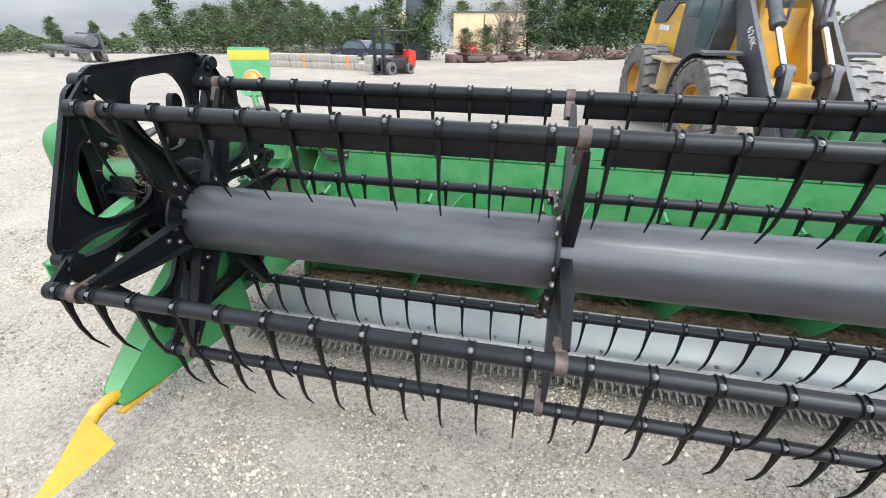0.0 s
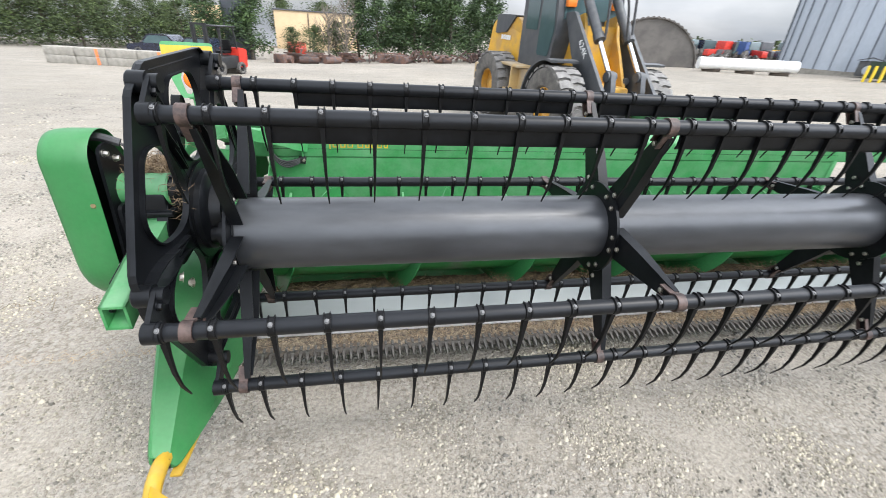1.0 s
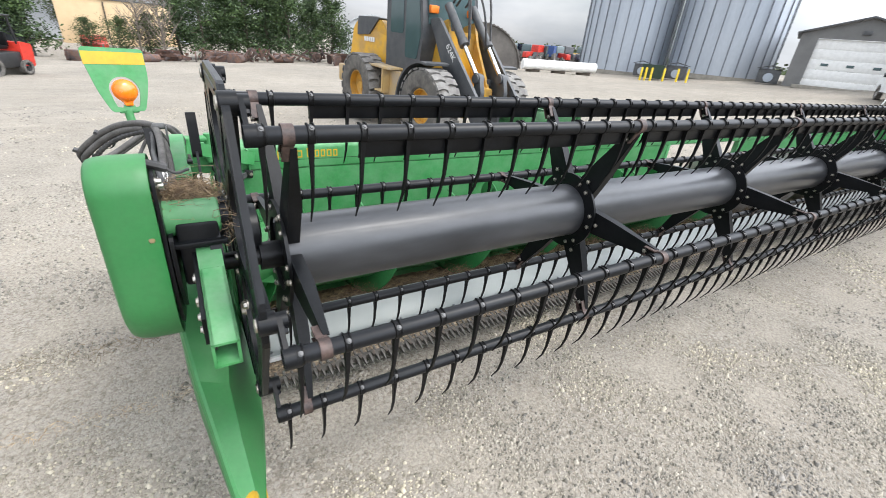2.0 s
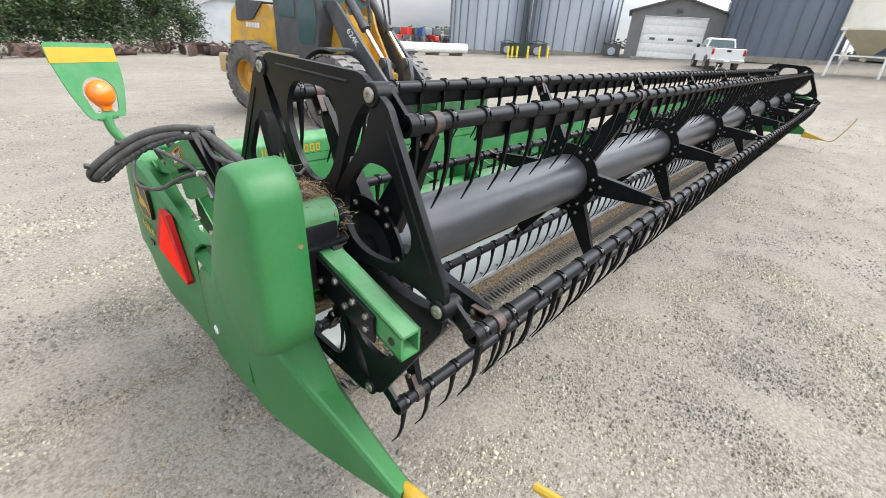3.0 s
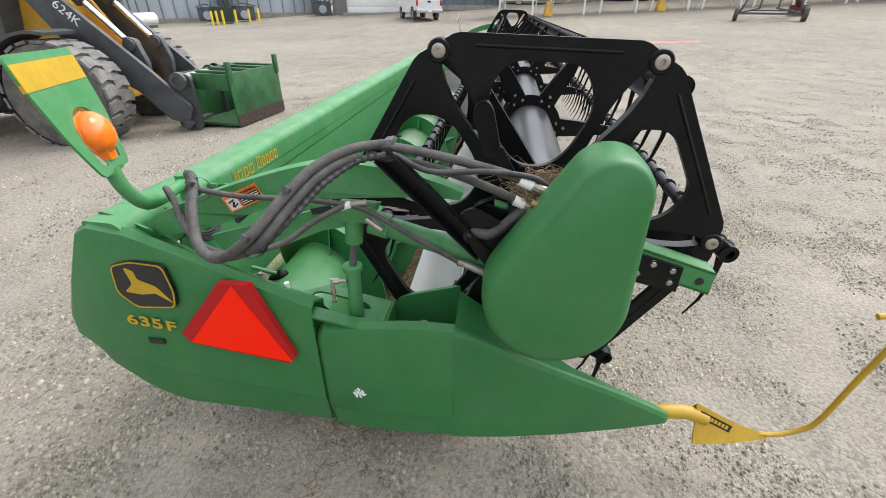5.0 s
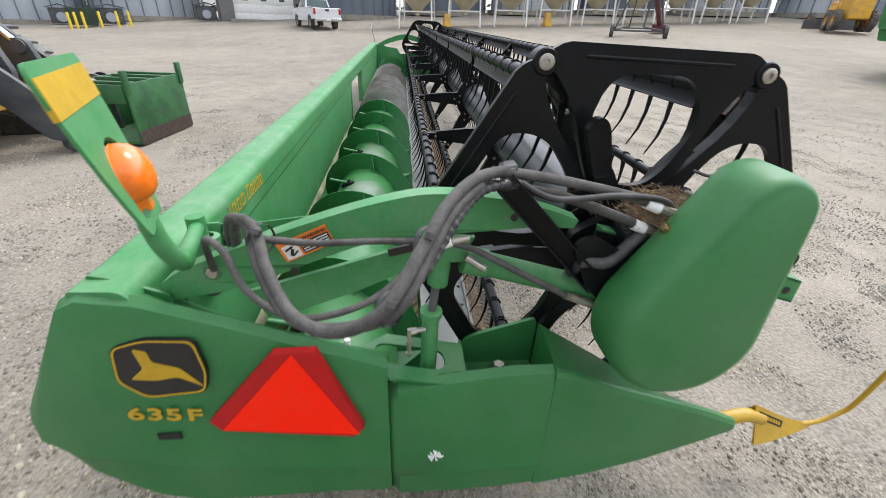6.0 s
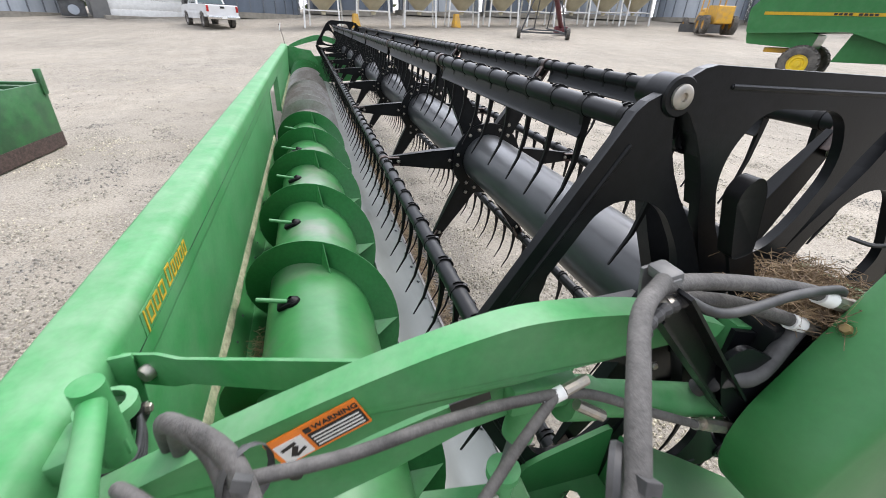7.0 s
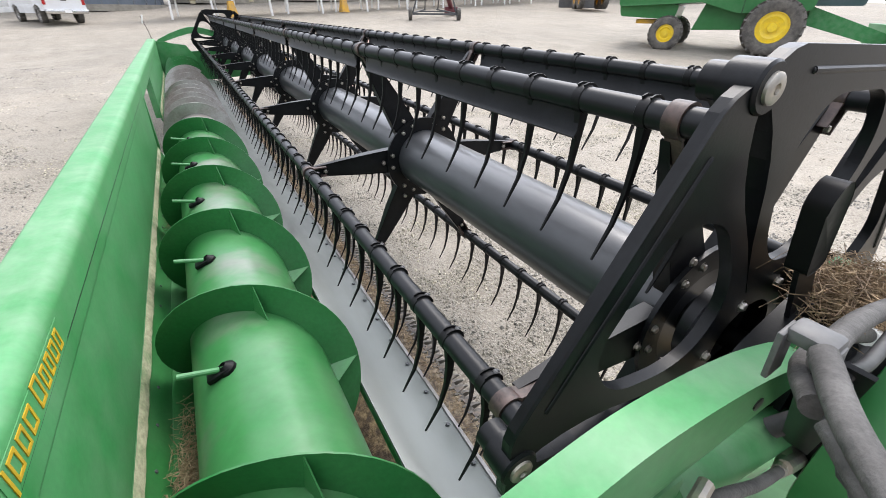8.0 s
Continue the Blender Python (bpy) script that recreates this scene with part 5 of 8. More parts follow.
def make_lift_arm():
    top = spline([(2.850, 1.055), (2.793, 1.092), (2.612, 1.168), (2.410, 1.240), (2.257, 1.282), (2.147, 1.295), (1.985, 1.280), (1.860, 1.248), (1.790, 1.222)], 9)
    top = [(p.x, p.y) for p in [Vector((*q, 0)) if len(q) == 2 else q for q in top]]
    bot = spline([(2.850, 1.000), (2.70, 1.030), (2.56, 1.075), (2.41, 1.135), (2.31, 1.165), (2.14, 1.185), (2.00, 1.196), (1.90, 1.203), (1.80, 1.200)], 4)
    bot = [(p.x, p.y) for p in bot]
    bm = B()
    prism(bm, [top + list(reversed(bot))], "x", -1.770, -1.720)
    bevel_all(bm, 0.011, 3, 50)
    arm = part("lift_arm", bm, GREEN, HEADER, "curved green reel lift arm")
    bm = B()
    prism(bm, [[(1.70, 1.178), (1.70, 1.100), (1.30, 0.998), (1.30, 1.078)]], "x", -1.735, -1.665)
    prism(bm, [[(1.302, 1.078), (1.022, 0.994), (1.022, 0.986), (1.302, 1.070)]], "x", -1.735, -1.665)
    prism(bm, [[(1.302, 1.008), (1.022, 0.922), (1.022, 0.914), (1.302, 0.998)]], "x", -1.735, -1.665)
    for x in (-1.735, -1.673):
        prism(bm, [[(1.302, 1.078), (1.022, 0.994), (1.022, 0.914), (1.302, 0.998)]], "x", x, x + 0.008)
    part("arm_front_tube", bm, GREEN, arm, "open-ended square green tube")
    bm = B()
    prism(bm, [[(1.72, 1.180), (1.125, 1.012), (1.125, 0.925), (1.50, 1.000), (1.72, 1.050)]], "x", -1.748, -1.737)
    part("side_plate", bm, BLACK, arm)
    for y, z in ((1.30, 1.048), (1.215, 1.020), (1.155, 0.960), (1.255, 0.985), (1.38, 1.015), (1.155, 1.002)):
        bm = B()
        bolt_head(bm, (-1.7485, y, z), (-1, 0, 0), 0.010, 0.008)
        part("plate_bolt", bm, BOLT, arm)
    # no bore is cut; a black disc stands in for the hole's shade
    bm = B()
    cyl(bm, (-1.737, 1.062, 0.962), (-1.72, 1.062, 0.962), 0.013, n=14)
    part("tube_hole", bm, STICKER_HOLE_BLACK, arm)
    bm = B()
    for y, z in ((2.72, 1.085), ):
        bolt_head(bm, (-1.770, y, z), (-1, 0, 0), 0.016, 0.008)
    part("arm_bolt", bm, BOLT, arm)
    # black pins drawn for the darkness inside two holes, the arm stays solid
    for y, z in ((1.960, 1.232), (2.52, 1.085)):
        bm = B()
        cyl(bm, (-1.772, y, z), (-1.70, y, z), 0.010, n=10)
        part("arm_hole", bm, STICKER_HOLE_BLACK, arm)
    # inner web plate and the fore-aft ram
    bm = B()
    w = spline([(2.66, 1.000), (2.40, 1.080), (2.20, 1.140), (2.05, 1.160)], 3)
    prism(bm, [[(p.x, p.y) for p in w] + [(2.08, 1.090), (2.25, 1.050), (2.38, 0.990), (2.54, 0.932), (2.62, 0.915)]], "x", -1.735, -1.72)
    part("arm_web", bm, GREEN, arm)
    # slot shown by a black strip on the uncut web, its shade as colour
    bm = B()
    box(bm, (-1.737, 2.245, 1.125), (0.006, 0.07, 0.022), (-14, 0, 0))
    part("web_slot", bm, STICKER_HOLE_BLACK, arm)
    bm = B()
    cyl(bm, (-1.75, 2.05, 1.095), (-1.75, 1.63, 0.975), 0.034, n=18)
    cyl(bm, (-1.75, 2.08, 1.103), (-1.75, 2.02, 1.087), 0.040, n=18)
    ram = part("fore_aft_ram", bm, GREEN, arm)
    bm = B()
    cyl(bm, (-1.78, 1.70, 0.965), (-1.80, 1.67, 0.955), 0.016, n=8)
    cyl(bm, (-1.80, 1.78, 1.005), (-1.80, 1.70, 0.970), 0.013, n=8)
    part("ram_fitting", bm, BOLT, ram)
    # warning sticker
    bm = B()
    u = Vector((0, 2.40 - 2.575, 1.205 - 1.125)).normalized()
    m = frame_of((-1.772, 2.528, 1.118), u, (0, 0, 1)) @ Matrix.Diagonal((0.66, 0.66, 1.0, 1.0))
    box(bm, (0.095, 0.036, 0), (0.205, 0.082, 0.003))
    bmesh.ops.transform(bm, matrix=m, verts=bm.verts)
    sticker = part("warning_sticker", bm, ORANGE_STICKER, arm, "orange and black warning sticker")
    bm = B()
    box(bm, (0.135, 0.026, 0.0022), (0.118, 0.046, 0.002))
    bmesh.ops.transform(bm, matrix=m, verts=bm.verts)
    part("sticker_black", bm, STICKER_HOLE_BLACK, sticker)
    bm = B()
    box(bm, (0.035, 0.030, 0.0022), (0.062, 0.058, 0.002))
    for i in range(4):
        box(bm, (0.135, 0.011 + 0.010 * i, 0.0036), (0.108, 0.0035, 0.001))
    bmesh.ops.transform(bm, matrix=m, verts=bm.verts)
    part("sticker_white", bm, WHITE, sticker)
    bm = B()
    box(bm, (0.030, 0.044, 0.0036), (0.036, 0.008, 0.001), (0, 0, 12))
    box(bm, (0.034, 0.026, 0.0036), (0.012, 0.030, 0.001), (0, 0, -35))
    box(bm, (0.044, 0.018, 0.0036), (0.030, 0.007, 0.001), (0, 0, 25))
    box(bm, (0.082, 0.061, 0.0022), (0.014, 0.013, 0.002))
    bmesh.ops.transform(bm, matrix=m, verts=bm.verts)
    part("sticker_pictogram", bm, STICKER_HOLE_BLACK, sticker)
    lettering("WARNING", 0.019, m @ pose(0.094, 0.055, 0.002), STICKER_HOLE_BLACK, sticker, width=1.1, bold=0.0003)
    # strut to the back sheet
    bm = B()
    p, q = Vector((-1.375, 2.855, 0.995)), Vector((-1.715, 2.395, 1.190))
    d = (q - p).normalized()
    n = d.cross(Vector((0, 0, 1))).normalized()
    up = n.cross(d)
    loft(bm, [[p + d * t + n * s * 0.004 + up * h for s, h in ((-1, -hh), (1, -hh), (1, hh), (-1, hh))] for t, hh in ((-0.03, 0.038), (0.10, 0.040), (0.16, 0.030), ((q - p).length, 0.034))])
    strut = part("brace_bar", bm, GREEN, HEADER, "flat green brace bar")
    bm = B()
    c = p + d * 0.05
    lathe(bm, [(0, 0.026), (0.014, 0.026), (0.018, 0.020), (0.018, 0.006), (0.026, 0.006), (0.026, 0)], c - n * 0.004 * (1 if n.x < 0 else 1), n if n.x < 0 else -n, 12)
    part("brace_nut", bm, BOLT, strut)
    bm = B()
    box(bm, (-1.395, 2.872, 0.985), (0.012, 0.05, 0.13), (0, 0, 8), 0.003)
    part("brace_lug", bm, GREEN, strut)
    # upright lift ram on the deck
    bm = B()
    cyl(bm, (-1.74, 2.170, 0.56), (-1.74, 2.163, 0.92), 0.025, n=20)
    lathe(bm, [(0.0, 0.024), (0.020, 0.024), (0.033, 0.021), (0.033, 0.004), (0.025, 0.0)], (-1.74, 2.163, 0.905), (0, -0.02, 1), 20)
    ram = part("lift_ram", bm, GREEN, HEADER, "upright green hydraulic ram")
    bm = B()
    cyl(bm, (-1.74, 2.163, 0.90), (-1.74, 2.145, 1.06), 0.0125, n=14)
    part("ram_rod", bm, STEEL_DARK, ram)
    bm = B()
    cyl(bm, (-1.74, 2.147, 1.02), (-1.74, 2.135, 1.14), 0.029, n=18)
    box(bm, (-1.74, 2.125, 1.13), (0.058, 0.12, 0.06), bevel=0.008)
    part("ram_head", bm, GREEN, ram)
    bm = B()
    cyl(bm, (-1.765, 2.180, 0.878), (-1.772, 2.212, 0.878), 0.0075, n=10)
    lathe(bm, [(0, 0), (0.011, 0), (0.011, 0.018), (0, 0.018)], (-1.771, 2.206, 0.878), (-0.2, 0.98, 0), 6)
    cyl(bm, (-1.776, 2.226, 0.888), (-1.778, 2.228, 0.800), 0.0065, n=8)
    lathe(bm, [(0, 0), (0.009, 0), (0.009, 0.020), (0, 0.020)], (-1.777, 2.227, 0.830), (0, 0, 1), 6)
    lathe(bm, [(0, 0), (0.008, 0), (0.0085, 0.012), (0, 0.012)], (-1.778, 2.228, 0.792), (0, 0, 1), 10)
    part("ram_fitting", bm, BOLT, ram)


make_lift_arm()


def make_reel_drive():
    """Black carrier, motor housing and bearing between the cover and the end plate."""
    bm = B()
    prism(bm, [rounded([(1.78, 1.14), (1.70, 0.93), (1.40, 0.90), (1.36, 1.06), (1.44, 1.20), (1.62, 1.22)], 0.04, 3)], "x", -1.695, -1.66)
    carrier = part("drive_carrier", bm, BLACK, HEADER, "black reel drive carrier plate")
    bm = B()
    lathe(bm, [(0, 0), (0.052, 0), (0.056, 0.005), (0.056, 0.182), (0.052, 0.187), (0, 0.187)], (-1.838, 1.462, 1.188), (1, 0, 0), 32)
    part("motor_housing", bm, GREEN, carrier, "green motor housing")
    bm = B()
    lathe(bm, [(0, 0.0), (0.047, 0.0), (0.047, 0.026), (0, 0.026)], (-1.652, 1.462, 1.188), (1, 0, 0), 24)
    for k in range(10):
        a = radians(36 * k)
        box(bm, (-1.640, 1.462 + 0.050 * math.cos(a), 1.188 + 0.050 * math.sin(a)), (0.018, 0.012, 0.012), (36 * k, 0, 0))
    part("motor_coupling", bm, BLACK, carrier, "black toothed coupling")
    bm = B()
    box(bm, (-1.715, 1.44, 1.122), (0.15, 0.12, 0.018), bevel=0.005)
    box(bm, (-1.72, 1.53, 1.08), (0.12, 0.26, 0.22), bevel=0.012)
    part("gearcase", bm, BLACK, carrier)
    bm = B()
    prism(bm, [rounded([(1.625, 1.11), (1.560, 1.12), (1.690, 1.340), (1.742, 1.330)], 0.012, 3)], "x", -1.686, -1.678)
    lever = part("eccentric_lever", bm, BLACK, carrier)
    bm = B()
    prism(bm, [rounded([(1.690, 1.318), (1.720, 1.442), (1.738, 1.466), (1.764, 1.460), (1.780, 1.432), (1.738, 1.306)], 0.016, 4)], "x", -1.697, -1.667)
    bevel_all(bm, 0.005, 2, 40)
    part("lever_pad", bm, PLASTIC, lever, "worn dark grey lever pad")
    bm = B()
    p, q = Vector((-1.826, 2.008, 1.345)), Vector((-1.790, 1.722, 1.040))
    d = (q - p).normalized()
    n = d.cross(Vector((1, 0, 0))).normalized()
    loft(bm, [[c + n * a + Vector((b, 0, 0)) for a, b in ((-0.026, -0.020), (-0.021, -0.020), (-0.021, 0.014), (0.021, 0.014), (0.021, -0.020), (0.026, -0.020), (0.026, 0.020), (-0.026, 0.020))] for c in (p, q)])
    part("hose_bracket", bm, BLACK, carrier, "black channel bar holding the hose clamp")
    for c, a in (((-1.70, 1.36, 0.97), (-1, 0, 0)), ((-1.70, 1.66, 0.98), (-1, 0, 0)), ((-1.70, 1.68, 1.10), (-1, 0, 0)), ((-1.62, 1.30, 0.92), (-1, -0.3, 0.2)), ((-1.62, 1.36, 0.86), (-1, 0, 0))):
        bm = B()
        bolt_head(bm, c, a, 0.014, 0.014)
        part("carrier_bolt", bm, BOLT, carrier)


make_reel_drive()


def hose(name, pts, r, mat, parent, label="", n=10, ribs=0.0):
    bm = B()
    line = spline(pts, 10)
    sweep(bm, line, r if not ribs else [r * (1 + (ribs if i % 2 else -ribs)) for i in range(len(line))], n)
    return part(name, bm, mat, parent, label, 60 if not ribs else 20)


def make_hoses():
    h = thing("hose_bundle", "dusty grey hydraulic hoses looping over the header end", "hoses", pose(0.036, 0, 0, 0, 0, 1.03))
    main = [(-1.73, 2.66, 1.05), (-1.745, 2.655, 1.17), (-1.790, 2.625, 1.240), (-1.855, 2.565, 1.248), (-1.94, 2.525, 1.195), (-2.03, 2.46, 1.145), (-2.09, 2.37, 1.145), (-2.105, 2.275, 1.205), (-2.03, 2.205, 1.285), (-1.945, 2.150, 1.340), (-1.858, 2.082, 1.364), (-1.806, 2.005, 1.367)]
    hose("outer_hose", main, 0.0130, HOSE, h, "thick grey sleeved hose", 14)
    hose("upper_hose", [(-1.812, 2.018, 1.364), (-1.798, 1.94, 1.352), (-1.790, 1.82, 1.328), (-1.79, 1.66, 1.290), (-1.80, 1.56, 1.250)], 0.0130, HOSE, h, "", 12)
    second = [(x + (0.017 if k < 7 else 0.012), y + (0.020 if k < 7 else -0.014), z - (0.005 if k < 7 else 0.018)) for k, (x, y, z) in enumerate(main[:11])]
    hose("inner_hose", second, 0.0128, HOSE, h, "thick grey sleeved hose", 14)
    hose("lower_hose", [(-1.828, 2.050, 1.340), (-1.790, 1.965, 1.318), (-1.775, 1.82, 1.282), (-1.775, 1.66, 1.222), (-1.79, 1.58, 1.190)], 0.0130, HOSE, h, "", 12)
    hose("thin_hose", [(-1.78, 2.71, 1.10), (-1.825, 2.69, 1.205), (-1.870, 2.635, 1.200), (-1.918, 2.585, 1.130), (-1.945, 2.505, 1.080), (-1.940, 2.42, 1.068), (-1.90, 2.31, 1.085), (-1.845, 2.21, 1.145), (-1.80, 2.13, 1.180)], 0.0085, HOSE, h, "", 10)
    hose("thin_hose", [(-1.865, 2.555, 1.228), (-1.845, 2.44, 1.205), (-1.82, 2.32, 1.195), (-1.805, 2.20, 1.185), (-1.80, 2.08, 1.165), (-1.805, 1.93, 1.085), (-1.80, 1.80, 1.01)], 0.0085, HOSE, h, "", 10)
    hose("spiral_hose", [(-2.075, 2.265, 1.165), (-2.01, 2.185, 1.245), (-1.935, 2.130, 1.300), (-1.853, 2.062, 1.334), (-1.818, 1.970, 1.342)], 0.0095, HOSE_BLACK, h, "black ribbed conduit", 10, 0.16)
    hose("thin_cable", [(-1.818, 1.970, 1.342), (-1.820, 1.91, 1.310), (-1.82, 1.85, 1.300), (-1.81, 1.72, 1.305), (-1.80, 1.60, 1.29), (-1.785, 1.55, 1.255)], 0.008, HOSE_BLACK, h)
    hose("black_elbow_hose", [(-1.76, 1.78, 1.06), (-1.79, 1.76, 1.11), (-1.80, 1.70, 1.115), (-1.78, 1.62, 1.18), (-1.77, 1.58, 1.20)], 0.017, HOSE_BLACK, h)
    for p, q, r in (((-1.793, 1.635, 1.280), (-1.797, 1.60, 1.266), 0.0152), ((-1.778, 1.645, 1.214), (-1.782, 1.615, 1.203), 0.0152), ((-1.803, 2.155, 1.169), (-1.800, 2.120, 1.180), 0.0112)):
        bm = B()
        cyl(bm, p, q, r, n=14)
        part("hose_label", bm, WHITE, h, "white ferrule sleeve")
    for p, q, r in (((-1.797, 1.60, 1.266), (-1.80, 1.545, 1.246), 0.0150), ((-1.782, 1.615, 1.203), (-1.79, 1.56, 1.183), 0.0150), ((-1.80, 2.120, 1.180), (-1.79, 2.075, 1.185), 0.0095), ((-1.80, 1.80, 1.01), (-1.79, 1.745, 0.985), 0.011), ((-1.79, 2.08, 1.13), (-1.80, 2.03, 1.10), 0.010)):
        bm = B()
        cyl(bm, p, q, r, n=10)
        part("hose_fitting", bm, BOLT, h, "zinc hose fitting")
    bm = B()
    box(bm, (-1.793, 1.992, 1.371), (0.044, 0.030, 0.020), (-12, 0, 0), 0.006)
    box(bm, (-1.771, 1.992, 1.338), (0.007, 0.030, 0.072), (-12, 0, 0), 0.002)
    box(bm, (-1.814, 1.995, 1.348), (0.007, 0.030, 0.050), (-12, 0, 0), 0.002)
    part("hose_clamp", bm, ALLOY, h, "grey alloy clamp over the hoses")
    bm = B()
    bolt_head(bm, (-1.816, 2.000, 1.340), (-1, 0.2, 0), 0.012, 0.016)
    part("clamp_bolt", bm, BOLT, h)
    for c in ((-1.868, 2.550, 1.232), (-2.095, 2.262, 1.200), (-2.000, 2.190, 1.285)):
        bm = B()
        lathe(bm, [(0.034, -0.006), (0.036, 0), (0.034, 0.006)], (c[0] + 0.010, c[1] + 0.004, c[2] - 0.008), (0.6, 0.7, -0.2), 16)
        box(bm, (c[0] - 0.020, c[1], c[2] + 0.024), (0.016, 0.018, 0.012), (20, 30, 0))
        part("cable_tie", bm, HOSE_BLACK, h)


make_hoses()


def make_marker():
    """Fold-out warning panel with its amber lamp on a bent green pipe."""
    k = thing("marker_light", "green warning panel, yellow stripe, amber lamp on bent pipe", "marker light", pose(0.036, 0, 0, 0, 0, 1.03))
    bm = B()
    sweep(bm, spline([(-1.944, 2.724, 1.310), (-1.934, 2.716, 1.248), (-1.890, 2.714, 1.186), (-1.78, 2.760, 1.150), (-1.66, 2.795, 1.140), (-1.60, 2.815, 1.135)], 6), 0.0195, 16)
    part("pipe", bm, GREEN, k)
    bm = B()
    cyl(bm, (-1.60, 2.815, 1.00), (-1.60, 2.815, 1.165), 0.025, n=16)
    lathe(bm, [(0.030, 0), (0.046, 0.0), (0.046, 0.022), (0.030, 0.026)], (-1.555, 2.83, 1.055), (0.1, 0, 1), 18)
    box(bm, (-1.59, 2.86, 1.03), (0.09, 0.12, 0.045), (0, 0, 20), 0.008)
    part("pipe_socket", bm, GREEN, k)
    m = frame_of((-1.940, 2.714, 1.314), (0.937, 0.350, 0), (0, 0.25, 1))
    out = rounded([(-0.066, -0.014), (-0.012, -0.006), (0.018, -0.006), (0.074, -0.014), (0.098, 0.05), (0.126, 0.14), (0.135, 0.285), (-0.125, 0.290), (-0.130, 0.250), (-0.106, 0.10), (-0.084, 0.03)], [0.02, 0.012, 0.012, 0.02, 0.04, 0.06, 0.02, 0.02, 0.03, 0.05, 0.03], 4)
    egg = [(0.008 + 0.065 * math.cos(radians(a)), 0.090 + 0.066 * math.sin(radians(a))) for a in range(-20, 201, 11)]
    egg += [(-0.050, 0.045), (-0.042, 0.014), (-0.020, 0.010), (-0.012, 0.024), (0.028, 0.024), (0.036, 0.010), (0.054, 0.014), (0.064, 0.045)]
    bm = B()
    prism(bm, [out, egg], "z", -0.003, 0.003)
    bmesh.ops.transform(bm, matrix=m, verts=bm.verts)
    panel = part("panel", bm, GREEN, k)
    bm = B()
    prism(bm, [[(-0.127, 0.212), (0.129, 0.212), (0.131, 0.268), (-0.1255, 0.270)]], "z", -0.0045, 0.0045)
    bmesh.ops.transform(bm, matrix=m, verts=bm.verts)
    part("yellow_stripe", bm, DECAL_YELLOW, panel)
    bm = B()
    lathe(bm, [(0.0535, -0.004), (0.0555, 0.0), (0.0535, 0.004)], (0.008, 0.090, 0.0), (0, 0, 1), 30)
    for face, deep in ((1, 1.0), (-1, 0.55)):
        lathe(bm, [(0.0545, 0.001), (0.053, 0.014 * deep), (0.047, 0.026 * deep), (0.036, 0.036 * deep), (0.020, 0.042 * deep), (0, 0.044 * deep)], (0.008, 0.090, 0.0), (0, 0, face), 30)
    loft(bm, [[(x * w + 0.008, y, z * w) for x, z in ((-0.020, -0.013), (0.020, -0.013), (0.020, 0.013), (-0.020, 0.013))] for y, w in ((0.052, 1.5), (0.034, 0.95), (0.018, 0.8))])
    bmesh.ops.transform(bm, matrix=m, verts=bm.verts)
    part("amber_lens", bm, ORANGE, panel, "orange two-sided lamp lens")
    bm = B()
    box(bm, (0.005, -0.004, -0.010), (0.085, 0.026, 0.022), bevel=0.006)
    bmesh.ops.transform(bm, matrix=m, verts=bm.verts)
    part("panel_bracket", bm, GREEN, panel)


make_marker()


def make_straw(name, centre, spread, count, length, seed, lift=0.02, label="loose tangle of dry straw", mat=STRAW, thick=1.0, curl=0.22):
    rnd = random.Random(seed)
    verts, faces = [], []
    for _ in range(count):
        c = Vector(centre) + Vector([rnd.gauss(0, s) for s in spread])
        a, e = rnd.uniform(0, 6.3), rnd.gauss(0.05, 0.35)
        d = Vector((math.cos(a) * math.cos(e), math.sin(a) * math.cos(e), math.sin(e)))
        ln, r = length * rnd.uniform(0.3, 1.3), rnd.uniform(0.0005, 0.0012) * thick
        s = d.cross(Vector((0, 0, 1))).normalized() * r
        t = s.cross(d).normalized() * r
        bend = Vector((rnd.gauss(0, curl), rnd.gauss(0, curl), rnd.gauss(0.0, curl))) * ln
        kink = Vector((rnd.gauss(0, curl), rnd.gauss(0, curl), rnd.gauss(0.0, curl))) * ln * 0.35
        k = len(verts)
        for f, w in ((-0.5, 0.0), (-0.22, 0.72), (0.08, 1.0), (0.5, 0.0)):
            p = c + d * (ln * f) + bend * w + (kink if f == -0.22 else Vector((0, 0, 0)))
            verts += [tuple(p + s), tuple(p - s * 0.5 + t), tuple(p - s * 0.5 - t)]
        for j in (0, 3, 6):
            for q in range(3):
                w = (q + 1) % 3
                faces.append((k + j + q, k + j + w, k + j + 3 + w, k + j + 3 + q))
    me = bpy.data.meshes.new(name)
    me.from_pydata(verts, [], faces)
    me.materials.append(mat)
    o = new(name, me)
    o.matrix_basis = pose(0.036, 0, 0, 0, 0, 1.03)
    return tagged(o, label, "straw", kind="stuff")


def make_beam_hoses():
    """Short looped lines with a fitting, clipped inside the end of the beam."""
    h = thing("beam_hose", "short black looped hoses clipped to the beam end", "hoses", pose(0.036, 0, 0, 0, 0, 1.03))
    for k in range(4):
        hose("line", [(-1.60, 2.872, 0.955 - 0.006 * k), (-1.555, 2.855, 0.905 - 0.010 * k), (-1.50, 2.850, 0.885 - 0.012 * k), (-1.44, 2.858, 0.895 - 0.010 * k), (-1.405, 2.870, 0.905 - 0.006 * k)], 0.0065, HOSE_BLACK, h)
    bm = B()
    box(bm, (-1.40, 2.872, 0.892), (0.050, 0.022, 0.052), (0, 8, 0), 0.006)
    part("clip", bm, STICKER_HOLE_BLACK, h)
    bm = B()
    bolt_head(bm, (-1.388, 2.860, 0.892), (0, -1, 0), 0.011, 0.010)
    part("clip_bolt", bm, BOLT, h)


make_beam_hoses()

